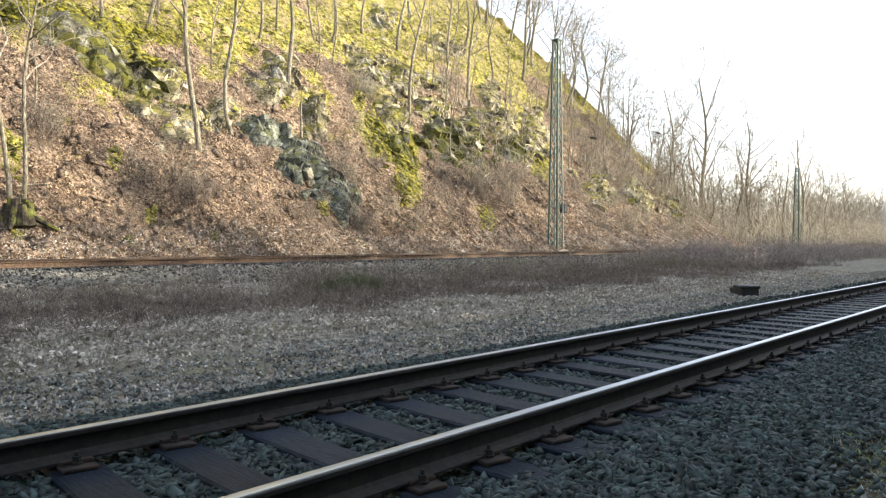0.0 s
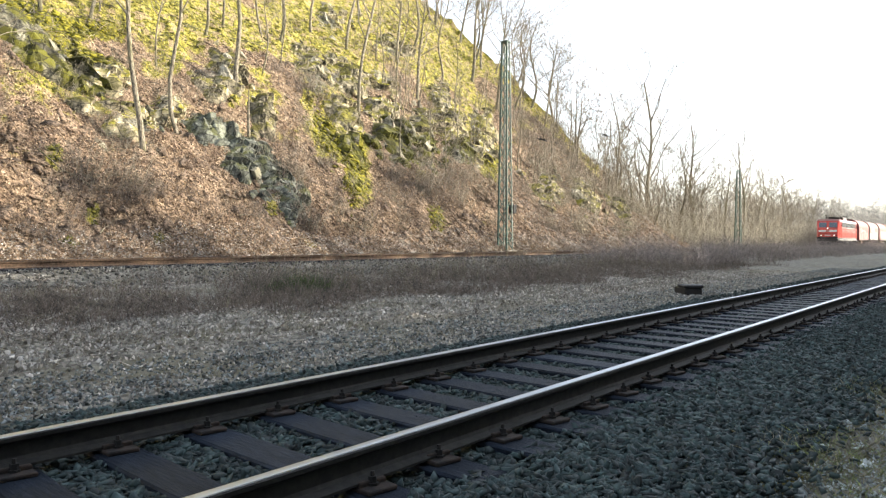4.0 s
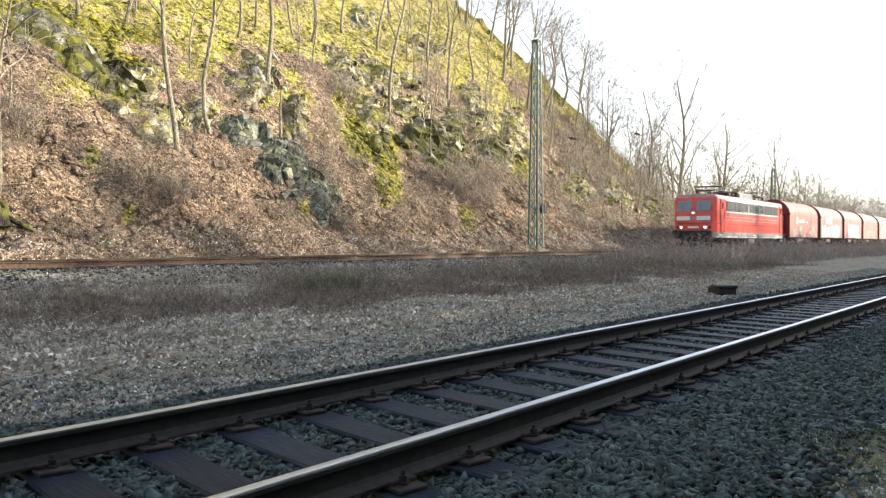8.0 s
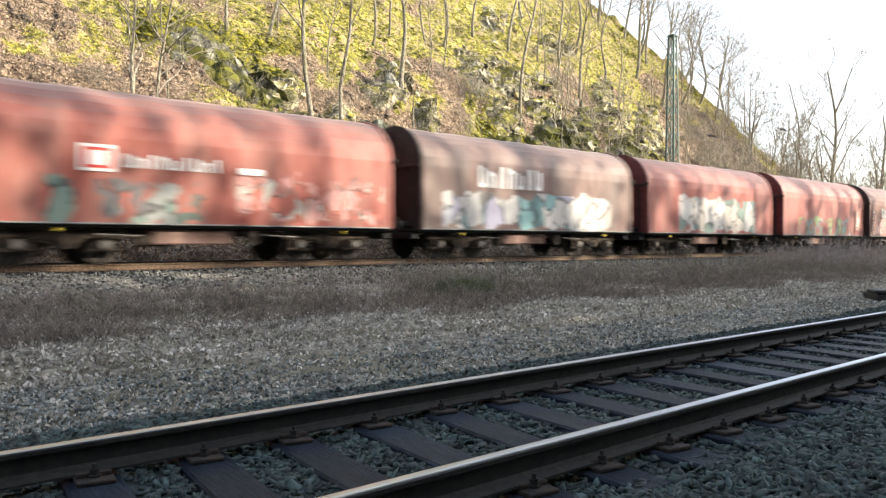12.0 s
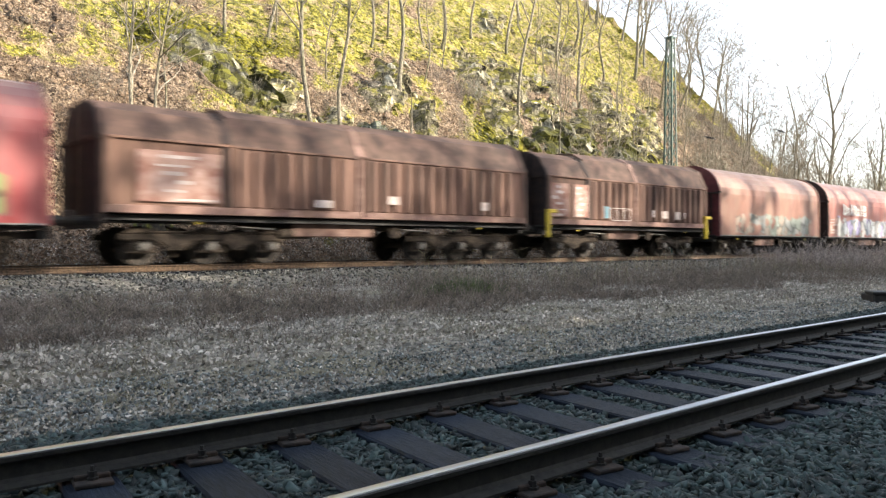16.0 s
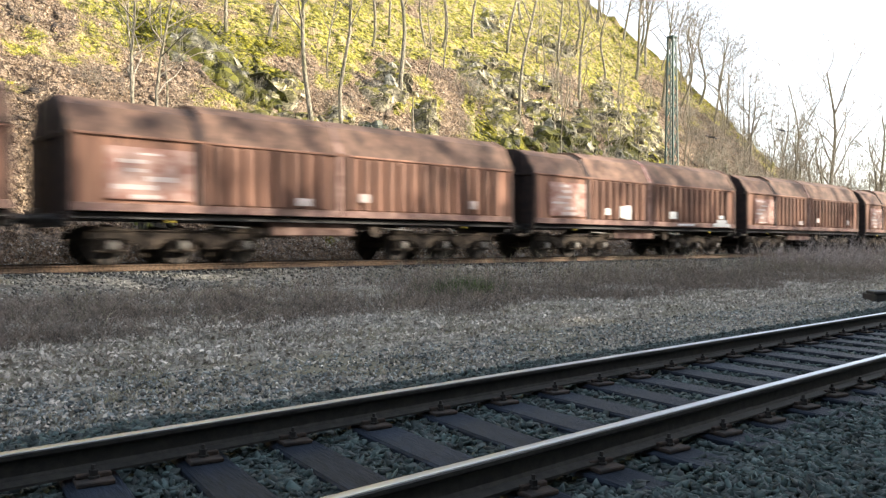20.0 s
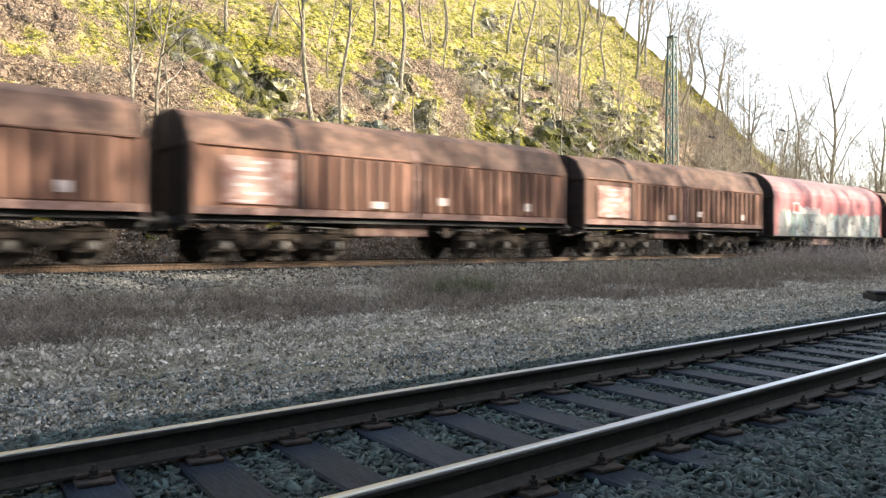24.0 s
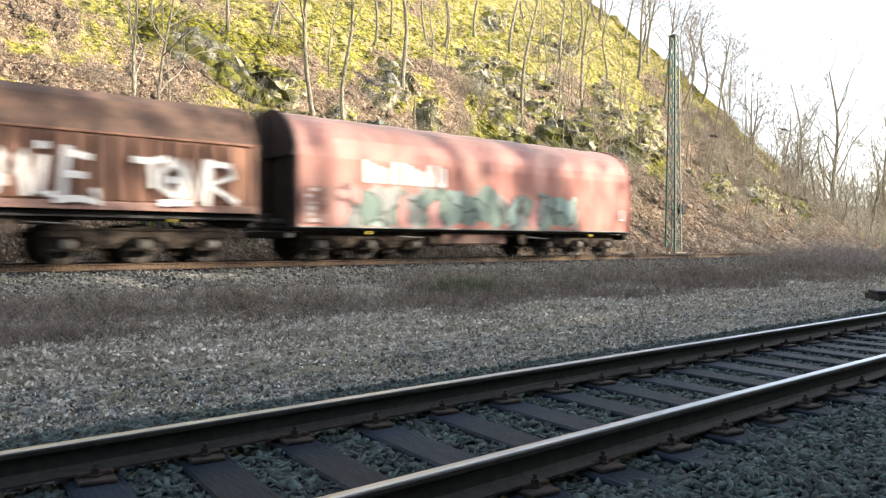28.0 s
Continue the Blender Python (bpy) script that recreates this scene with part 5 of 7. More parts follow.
def far_woods():
    rng = np.random.default_rng(41)
    bs, ts, rs = [], [], []
    for x0, x1, y0, y1, n, h0, h1, r in ((66, 170, 23.5, 36, 4200, 1.2, 5.0, 0.018), (66, 100, 25, 45, 450, 3, 7.0, 0.03), (150, 420, 27, 70, 2600, 5, 13, 0.06), (420, 900, 10, 160, 2000, 12, 28, 0.18), (300, 900, -90, 2, 1300, 8, 16, 0.16)):
        if x0 == 150:
            spikes("winter_scrub", np.concatenate(bs), np.concatenate(ts), np.concatenate(rs), SCRUB, "yellow-brown winter scrub beyond the spur", "scrub")
            bs, ts, rs = [], [], []
        x, y = rng.uniform(x0, x1, n), rng.uniform(y0, y1, n)
        base = np.stack([x, y, lie(x, y)], -1)
        h = rng.uniform(h0, h1, n)
        tip = base + np.stack([rng.normal(0, 0.28, n) * h, rng.normal(0, 0.28, n) * h, h], -1)
        bs.append(base), ts.append(tip), rs.append(np.full(n, r))
        for _ in range(9):
            f = rng.uniform(0.1, 0.95, n)[:, None]
            b = base + (tip - base) * f
            t = b + np.stack([rng.normal(0, 0.16, n) * h, rng.normal(0, 0.16, n) * h, rng.uniform(0.05, 0.3, n) * h], -1)
            bs.append(b), ts.append(t), rs.append(np.full(n, r * 0.4))
    spikes("far_woods", np.concatenate(bs), np.concatenate(ts), np.concatenate(rs), HAZY_WOOD, "grey-brown winter woods in the distance, paled for haze", "woods")


def shade_wood():
    """Unseen wood, added on the bank behind the camera to shade the near track and dapple the train."""
    rng = random.Random(5)
    nr = np.random.default_rng(55)
    clump = stone_shapes(nr, 4, 0.9, 7)
    for k in range(58):
        x, y = -20 + 2.6 * k + rng.uniform(-1, 1), -14.5 + rng.uniform(-3.5, 1.5)
        h = rng.uniform(7.5, 9.5) if x < 31 else rng.uniform(6.5, 8.5) if x > 80 else 7.0 if x < 38 else rng.uniform(7.5, 9.5)
        t, _ = tree_shape(rng, h, 0.22, forks=0, depth=0)
        ob = thing("tree", "unseen dense evergreen tree added to shade the near track", "tree", "trees on the bank", pose(x, y, float(lie(x, y))))
        part("trunk", t, BARK, ob, smooth=True)
        n = 420
        p = nr.normal(size=(n, 3)) * (1.4, 1.4, 1.8) + (0, 0, h * 0.45 + 0.5)
        p[:150] = nr.normal(size=(150, 3)) * (1.3, 1.0, 0.8) + (0, 0, 1.0)
        v = np.concatenate([clump[i % 4][0] * nr.uniform(0.25, 0.55) + q for i, q in enumerate(p)])
        f, base = [], 0
        for i in range(n):
            f.append(clump[i % 4][1] + base)
            base += len(clump[i % 4][0])
        part("crown", array_mesh("crown", v, np.concatenate(f), EVERGREEN), EVERGREEN, ob, "dark evergreen foliage")
    for at in (20, 27, 49, 56):
        x, y = at + rng.uniform(-1.5, 1.5), -14 + rng.uniform(-4, 3)
        tree(rng, x, y, float(lie(x, y)), rng.uniform(13, 19), rng.uniform(0.16, 0.3), "unseen bare tree added to dapple the train", "trees on the bank", (rng.uniform(-0.2, 0.2), 0), forks=14, start=0.3, spread=0.5, depth=2, fine=5, least=0.02, bend=0.15)
    # more unseen trees, hung with clumps that cast dapples on the train
    for k in range(18):
        x, y = 4 + 4.8 * k + rng.uniform(-2, 2), -15 + rng.uniform(-4, 3)
        ob = tree(rng, x, y, float(lie(x, y)), rng.uniform(15, 21), rng.uniform(0.26, 0.42), "unseen clump-hung tree added to dapple the train", "trees on the bank", (rng.uniform(-0.15, 0.15), 0), forks=7, start=0.4, spread=0.5, depth=2, fine=3)
        n, wide = (26, 0.5) if x > 37 else (78, 1.2)
        p = nr.normal(size=(n, 3)) * (wide, wide, 3.4) + (0, 0, 10.5)
        v = np.concatenate([clump[i % 4][0] * (nr.uniform(0.2, 0.6) * np.array([0.8, 0.8, 1.5])) + q for i, q in enumerate(p)])
        base = np.cumsum([0] + [len(clump[i % 4][0]) for i in range(n)])
        part("ivy", array_mesh("ivy", v, np.concatenate([clump[i % 4][1] + base[i] for i in range(n)]), EVERGREEN), EVERGREEN, ob, "dark clumps added to cast dapples")


# ---- masts and small things by the line ----
def mast(x, y, z, height, label, w0=0.62, w1=0.3, box=False):
    ob = thing("catenary_mast", label, "mast", "catenary masts", pose(x, y, z))
    corner = lambda f, sx, sy: (sx * (w0 + (w1 - w0) * f) / 2, sy * (w0 * 0.9 + (w1 - w0 * 0.9) * f) / 2, f * height)
    for sx in (-1, 1):
        for sy in (-1, 1):
            # posts on the sunny side get a paler colour in place of sunlight
            part("corner_post", Shape().tube(corner(0, sx, sy), corner(1, sx, sy), 0.06 if sx < 0 else 0.04, 0.06 if sx < 0 else 0.04, 4), MAST_PALE if sx > 0 else MAST_GREEN, ob, "corner post coloured paler as if sunlit" if sx > 0 else "")
    lattice = Shape()
    n = 16
    for k in range(n):
        a, b = k / n, (k + 1) / n
        for s in (-1, 1):
            lattice.tube(corner(a, -s, -1), corner(b, s, -1), 0.016, 0.016, 4)
            lattice.tube(corner(a, -s, 1), corner(b, s, 1), 0.016, 0.016, 4)
            lattice.tube(corner(a, -1, s), corner(b, -1, -s), 0.016, 0.016, 4)
            lattice.tube(corner(a, 1, s), corner(b, 1, -s), 0.016, 0.016, 4)
    part("lattice", lattice, MAST_GREEN, ob)
    part("cap", Shape().box(-0.2, 0.2, -0.2, 0.2, height - 0.02, height + 0.08, 0.02), MAST_GREEN, ob)
    part("footing", Shape().box(-0.5, 0.5, -0.5, 0.5, -0.6, -0.02, 0.04), CONCRETE, ob, "concrete footing")
    if box:
        part("switch_box", Shape().box(0.36, 0.72, -0.3, 0.0, 2.0, 2.5, 0.03).box(0.2, 0.4, -0.2, -0.1, 2.2, 2.3), BLACK, ob, "black switch box")
    return ob


def trackside():
    mast(37.1, 22.9, 0.5, 11.4, "tall green lattice catenary mast with a black box", box=True)
    mast(81.7, 22.9, 0.5, 7.6, "green lattice catenary mast among bare trees")
    mast(104.0, 10.4, -0.1, 6.0, "green lattice mast between the lines")
    ob = thing("track_box", "low dark box lying in the gravel beside the track", "box", m=pose(18.25, 6.25, -0.26, 0, 0, 35))
    part("body", Shape().box(-0.46, 0.46, -0.2, 0.2, -0.03, 0.16, 0.03), BLACK, ob)
    part("lid", Shape().box(-0.49, 0.12, -0.22, 0.22, 0.15, 0.22, 0.02), BLACK, ob)
    for x, z in ((42.6, 7.15), (35.1, 6.1)):
        ob = thing("line_insulator", "dark insulator hanging in the overhead line", "insulator", "overhead line", pose(x, 19.5, z))
        rod = Shape().tube((-0.5, 0, 0.03), (0.5, 0, -0.03), 0.022, 0.022, 6)
        part("rod", rod, BLACK, ob)
        for k in range(6):
            part("shed", Shape().tube((-0.27 + 0.1 * k, 0, 0), (-0.23 + 0.1 * k, 0, 0), 0.05, 0.04, 10), BLACK, ob)
    wire = Shape().tube((-60, 19.5, 5.95), (35.1, 19.5, 6.1), 0.005, 0.005, 4).tube((35.1, 19.5, 6.1), (200, 19.5, 6.1), 0.005, 0.005, 4).tube((-60, 19.5, 7.2), (42.6, 19.5, 7.15), 0.004, 0.004, 4).tube((42.6, 19.5, 7.15), (200, 19.5, 7.3), 0.004, 0.004, 4)
    tagged(new("overhead_wire", wire.mesh("overhead_wire", BLACK)), "thin dark overhead wire above the far track", "wire")


rocks()
litter()
trees()
far_woods()
shade_wood()
trackside()


# ---- the train ----
WHEELSETS = {0.46: [], 0.62: []}   # wheelsets that roll, by radius
HALF = 1.45


def wheelset_mesh(r):
    s = Shape()
    for side in (-1, 1):
        s.tube((0, side * 0.69, 0), (0, side * 0.72, 0), r + 0.03, r + 0.03, 20).tube((0, side * 0.715, 0), (0, side * 0.83, 0), r, r - 0.004, 20)
        s.tube((0, side * 0.82, 0), (0, side * 0.90, 0), 0.16, 0.13, 10)
        for k in range(4):
            a = k * math.pi / 2
            s.tube((math.cos(a) * r * 0.62, side * 0.80, math.sin(a) * r * 0.62), (math.cos(a) * r * 0.62, side * 0.845, math.sin(a) * r * 0.62), 0.05, 0.05, 6)
    s.tube((0, -0.98, 0), (0, 0.98, 0), 0.08, 0.08, 8)
    return s.mesh("wheelset", WHEEL)


def bogie_mesh(axles, gap, r, deep=1.0):
    """Side frames, axle boxes, springs, brake gear and cross beams of a bogie about its middle."""
    s = Shape()
    half = gap * (axles - 1) / 2
    for side in (-1, 1):
        y = side * 1.02
        s.box(-half - 0.5, half + 0.5, y - 0.05, y + 0.05, r + 0.14, r + 0.30, 0.02)
        for k in range(axles - 1):
            x = -half + gap * (k + 0.5)
            s.add([(x + dx, y + dy, z) for dy in (-0.06, 0.06) for dx, z in ((-gap * 0.3, r + 0.16), (gap * 0.3, r + 0.16), (gap * 0.09, r - 0.10 * deep), (-gap * 0.09, r - 0.10 * deep))],
                  [(0, 1, 2, 3), (7, 6, 5, 4), (0, 4, 5, 1), (1, 5, 6, 2), (2, 6, 7, 3), (3, 7, 4, 0)])
            s.box(x - 0.1, x + 0.1, y - 0.10, y + 0.10, r - 0.05, r + 0.36, 0.03)
            s.tube((x - 0.3, y + side * 0.09, r - 0.1), (x + 0.3, y + side * 0.09, r + 0.06), 0.025, 0.025, 5)
            s.box(x - 0.06, x + 0.06, y - side * 0.3 - 0.06, y - side * 0.3 + 0.06, r - 0.3, r + 0.2, 0.02)
        for k in range(axles):
            x = -half + gap * k
            s.box(x - 0.15, x + 0.15, y - 0.11, y + 0.11, r - 0.16, r + 0.12, 0.03)
            s.box(x - 0.34, x + 0.34, y - 0.09, y + 0.09, r - 0.17, r - 0.11, 0.02)
            for dx in (-0.26, 0.26):
                for q in range(4):
                    s.tube((x + dx, y, r - 0.10 + 0.07 * q), (x + dx, y, r - 0.06 + 0.07 * q), 0.09, 0.09, 8)
            for q in range(4):
                s.box(x - 0.42 + 0.07 * q, x + 0.42 - 0.07 * q, y + side * 0.02 - 0.05, y + side * 0.02 + 0.05, r + 0.31 + 0.028 * q, r + 0.335 + 0.028 * q)
            s.box(x + r * 0.98, x + r * 0.98 + 0.07, y - side * 0.34 - 0.05, y - side * 0.34 + 0.05, r - 0.2, r + 0.25, 0.01)
        s.tube((-half - 0.3, y + side * 0.06, r + 0.34), (half + 0.3, y + side * 0.06, r + 0.34), 0.022, 0.022, 5)
    for x in (-half + gap * 0.5, half - gap * 0.5):
        s.box(x - 0.14, x + 0.14, -1.0, 1.0, r + 0.02, r + 0.3, 0.02)
    return s.mesh("bogie", BOGIE)


def cap_mesh(r):
    return Shape().tube((0, 0, 0), (0, -0.06, 0), 0.115, 0.10, 12).tube((0, -0.055, 0), (0, -0.075, 0), 0.05, 0.045, 8).mesh("axle_cap", CAP)


AXLE_CAP = cap_mesh(0.46)
WAGON_WHEELS, LOCO_WHEELS = wheelset_mesh(0.46), wheelset_mesh(0.62)
BOGIES = {2: (bogie_mesh(2, 1.8, 0.46), 1.8), 3: (bogie_mesh(3, 1.7, 0.46), 1.7), "loco": (bogie_mesh(3, 2.15, 0.62, 1.6), 2.15)}


def add_bogie(ob, x, kind):
    mesh, gap = BOGIES[kind]
    r, wheels, axles = (0.62, LOCO_WHEELS, 3) if kind == "loco" else (0.46, WAGON_WHEELS, kind)
    frame_ob = part("bogie", mesh, BOGIE, ob, "dusty black-brown bogie", at=(x, 0, 0))
    for k in range(axles):
        w = part("wheelset", wheels, WHEEL, frame_ob, at=(-gap * (axles - 1) / 2 + gap * k, 0, r))
        WHEELSETS[r].append(w)
        part("axle_cap", AXLE_CAP, CAP, frame_ob, at=(-gap * (axles - 1) / 2 + gap * k, -1.13, r))


def add_buffers(ob, x, way, height=1.05):
    """Two buffers, a hook and brake hoses at an end."""
    for y in (-0.875, 0.875):
        part("buffer", Shape().tube((x, y, height), (x + way * 0.34, y, height), 0.11, 0.10, 10).tube((x + way * 0.3, y, height), (x + way * 0.5, y, height), 0.075, 0.075, 8)
             .tube((x + way * 0.5, y, height), (x + way * 0.54, y, height), 0.23, 0.22, 14), BLACK, ob, "black buffer with a round head")
    part("coupling", Shape().box(min(x, x + way * 0.3), max(x, x + way * 0.3), -0.06, 0.06, height - 0.08, height + 0.04, 0.02).tube((x + way * 0.3, 0, height), (x + way * 0.42, 0, height - 0.25), 0.04, 0.04, 6)
         .tube((x + way * 0.2, 0.3, height - 0.1), (x + way * 0.4, 0.32, height - 0.5), 0.03, 0.03, 6), BLACK, ob)


def plate(ob, name, s0, s1, z0, z1, material, label="", out=0.006):
    """A thin marking on the side that faces the camera."""
    return part(name, Shape().box(s0, s1, -HALF - out - 0.004, -HALF - out + 0.002, z0, z1), material, ob, label)


def emblem(ob, s0, s1, z0, z1, count, out=0.035):
    """A white wordmark as a row of plain upright bars, some joined at the foot or the head."""
    w, h = (s1 - s0) / count, z1 - z0
    wd = 0.27 if count < 9 else 0.24
    for k in range(count):
        a, top = s0 + w * k + w * 0.06, z1 - 0.22 * h * (k % 3 == 1)
        bar = Shape()
        for b, c, d, e in ((0.0, wd, z0, top), (0.52, 0.52 + wd, z0, top - 0.1 * h)) if k % 3 != 2 else ((0.2, 0.3 + wd, z0, top),):
            bar.box(a + w * b, a + w * c, -HALF - out - 0.004, -HALF - out + 0.002, d, e)
        if k % 3 != 2:
            z = z0 + (0.72 if k % 2 else 0.02) * (top - z0)
            bar.box(a + w * wd, a + w * 0.52, -HALF - out - 0.004, -HALF - out + 0.002, z, z + 0.16 * h)
        part("marking", bar, WHITE, ob, "white lettering block" if k == 0 else "")


def label_panel(ob, s0, s1, z0, z1, rng, out):
    plate(ob, "label_panel", s0, s1, z0, z1, LABEL, "faded pink and white label panel", out)
    rows = 6
    for k in range(rows):
        z = z1 - (z1 - z0) * (k + 0.85) / rows
        a = s0 + (s1 - s0) * rng.uniform(0.05, 0.45)
        plate(ob, "marking", a, min(s1 - 0.04, a + (s1 - s0) * rng.uniform(0.2, 0.5)), z, z + (z1 - z0) * rng.uniform(0.04, 0.1), FADED, out=out + 0.008)


def underframe(ob, length, top):
    part("underframe", Shape().box(-0.05, length + 0.05, -1.3, 1.3, top - 0.13, top - 0.02, 0.02), BLACK, ob, "black steel underframe")
    for x in (0.0, length):
        part("headstock", Shape().box(x - 0.1, x + 0.1, -1.2, 1.2, top - 0.35, top - 0.16, 0.02), BLACK, ob)
    part("centre_sill", Shape().box(length * 0.3, length * 0.7, -0.6, 0.6, top - 0.3, top - 0.13, 0.04), BOGIE, ob)
    part("equipment_box", Shape().box(length * 0.36, length * 0.55, -1.2, -0.9, top - 0.52, top - 0.16, 0.03), HOOD_SILL, ob, "dull pink equipment box")
    part("air_tank", Shape().tube((length * 0.33, -1.05, top - 0.42), (length * 0.40, -1.05, top - 0.42), 0.15, 0.15, 12), BOGIE, ob)
    part("brake_wheel", Shape().tube((length * 0.60, -1.25, top - 0.36), (length * 0.60, -1.29, top - 0.36), 0.19, 0.19, 14), BOGIE, ob)
    for k, x in enumerate((length * 0.16, length * 0.84)):
        plate(ob, "yellow_plate", x, x + 0.11, top - 0.23, top - 0.14, YELLOW, "small yellow plate", out=-0.06)
    for x in (length * 0.24, length * 0.62):
        part("brake_rod", Shape().tube((x, -1.3, top - 0.28), (x + 1.0, -1.3, top - 0.32), 0.02, 0.02, 5), CAP, ob, "worn grey rod")


def hood_ring(w, low, eave, top, n=14):
    side = [(-w, low), (-w, eave)]
    arc = [(-w * math.cos(a), eave + (top - eave) * math.sin(a)) for a in [math.pi * k / n for k in range(1, n)]]
    return side + arc + [(w, eave), (w, low)]


def tarp_wagon(length, material, label, axles, ends=END_DARK):
    """A coil wagon under a ribbed tarpaulin hood with steel end walls."""
    ob = thing("tarpaulin_wagon", label, "wagon", "wagons of the freight train")
    n = 7 if length < 13 else 9
    bulge = lambda x: 0.012 * abs(math.sin(math.pi * n * x / length)) - 0.010
    s = Shape().extrude(hood_ring(HALF, 0.93, 2.85, 4.14), 0.1, length - 0.1, steps=n * 6, wave=bulge)
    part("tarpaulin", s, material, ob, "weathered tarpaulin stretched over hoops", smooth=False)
    for x0, x1, k in ((0.0, 0.1, -1), (length - 0.1, length, 1)):
        part("end_wall", Shape().extrude(hood_ring(HALF + 0.03, 0.90, 2.85, 4.18), x0, x1), ends if k < 0 else material, ob, "dark steel end wall" if k < 0 else "")
        xo = x0 - 0.1 if k < 0 else x1
        part("end_rim", Shape().box(xo, xo + 0.1, -HALF - 0.06, HALF + 0.06, 2.82, 2.90, 0.01).box(xo, xo + 0.06, -HALF - 0.12, -HALF + 0.1, 2.86, 2.94).box(xo + 0.02, xo + 0.08, -0.08, 0.08, 1.0, 4.0)
             .box(xo + 0.02, xo + 0.08, -1.1, -1.02, 1.0, 2.82).box(xo + 0.02, xo + 0.08, 1.02, 1.1, 1.0, 2.82), END_DARK, ob)
    underframe(ob, length, 0.97)
    part("bottom_rail", Shape().box(0.1, length - 0.1, -HALF - 0.03, -HALF + 0.02, 0.91, 0.945), SILVER, ob, "worn bright edge rail")
    inset = 2.0 if axles == 2 else 2.75
    add_bogie(ob, inset, axles)
    add_bogie(ob, length - inset, axles)
    add_buffers(ob, 0.0, -1), add_buffers(ob, length, 1)
    return ob


RIBS = {m.name: Shape().box(0, 0.24, -0.045, 0.06, 1.42, 2.89, 0.03).mesh("rib", m) for m in (STEEL_BROWN, STEEL_DARK)}


def steel_wagon(length, rng, label, axles, stripe=False, skin=STEEL_BROWN, roofing=ROOF_BROWN, panels=((0.055, 0.2),), marks=((0.39, 0.5, 1.5, 0.2), (0.56, 0.36, 1.66, 0.24), (0.85, 0.3, 1.6, 0.26))):
    """A coil wagon with three telescoping ribbed steel hoods."""
    ob = thing("steel_hood_wagon", label, "wagon", "wagons of the freight train")
    w, low, eave, top = HALF, 1.25, 2.97, 4.02
    cuts = (0.0, length * 0.22, length * 0.51, length)
    for k in range(3):
        g = (0.035, 0.0, 0.018)[k]
        x0, x1 = cuts[k] + 0.02, cuts[k + 1] - 0.02
        d = 0.15 if k == 0 else 0.0     # the first hood is the lowest
        roof = [(-w - g, eave), (-1.06 - g, 3.72 + g - d), (-0.62, 3.96 + g - d), (0, top + g - d), (0.62, 3.96 + g - d), (1.06 + g, 3.72 + g - d), (w + g, eave)]
        part("hood_roof", Shape().extrude(roof, x0, x1), roofing, ob, "dusty brown hood roof" if k == 0 else "")
        side = Shape()
        side.box(x0, x1, -w - g + 0.05, w + g - 0.05, low, eave - 0.005)
        part("hood_body", side, skin, ob, "rusty brown steel hood" if k == 0 else "")
        if k:
            step = 0.44
            for i in range(int((x1 - x0 - 0.3) / step)):
                part("rib", RIBS[skin.name], skin, ob, at=(x0 + 0.2 + i * step, -w - g, 0))
        for sgn in (-1, 1):
            ya, yb = sorted((sgn * (w + g + 0.012), sgn * (w + g - 0.06)))
            part("hood_sill", Shape().box(x0, x1, ya, yb, low - 0.03, low + 0.16, 0.01), HOOD_SILL, ob)
            part("eave_rail", Shape().box(x0, x1, ya, yb, eave - 0.06, eave, 0.01), skin, ob)
            for xe in (x0, x1 - 0.16):
                part("edge_post", Shape().box(xe, xe + 0.16, ya, yb, low + 0.16, eave - 0.06, 0.01), skin if xe == x0 else (END_DARK, HOOD_SILL, skin)[k], ob)
        hoop = [(y * 1.015 if abs(y) > 0.1 else y, z + 0.02) for y, z in roof]
        part("hoop", Shape().extrude(hoop, x1 - 0.17, x1 + 0.02), PANEL if (stripe and k == 1) else (END_DARK, HOOD_SILL, roofing)[k], ob, "faded pink hoop" if (stripe and k == 1) else "")
    for x0, x1, k in ((-0.03, 0.05, -1), (length - 0.05, length + 0.03, 1)):
        d = 0.15 if k < 0 else 0.0
        endring = [(-w, 1.0), (-w, eave), (-1.08, 3.74 - d), (-0.62, 3.98 - d), (0, top - d), (0.62, 3.98 - d), (1.08, 3.74 - d), (w, eave), (w, 1.0)]
        part("end_wall", Shape().extrude(endring, x0, x1), END_DARK, ob, "dark steel end wall with its shade put into the colour" if k < 0 else "")
        xo = x0 - 0.07 if k < 0 else x1
        part("end_post", Shape().box(xo, xo + 0.07, -0.7, -0.6, 1.0, 3.8).box(xo, xo + 0.07, 0.6, 0.7, 1.0, 3.8).box(xo, xo + 0.07, -1.4, 1.4, 2.9, 3.0), END_DARK, ob)
    underframe(ob, length, 1.22)
    part("walkway", Shape().box(0.0, length, -1.42, -1.2, 1.06, 1.10).box(0.0, length, 1.2, 1.42, 1.06, 1.10), BLACK, ob)
    for a, b in panels:
        label_panel(ob, length * a, length * b, 1.5, 2.7, rng, 0.045)
    for s0, wd, z, h in marks:
        a = length * s0 + rng.uniform(-0.2, 0.2)
        plate(ob, "marking", a, a + wd, z, z + h, FADED, "small white label", 0.07)
    inset = 2.0 if axles == 2 else 2.75
    add_bogie(ob, inset, axles)
    add_bogie(ob, length - inset, axles)
    add_buffers(ob, 0.0, -1), add_buffers(ob, length, 1)
    return ob


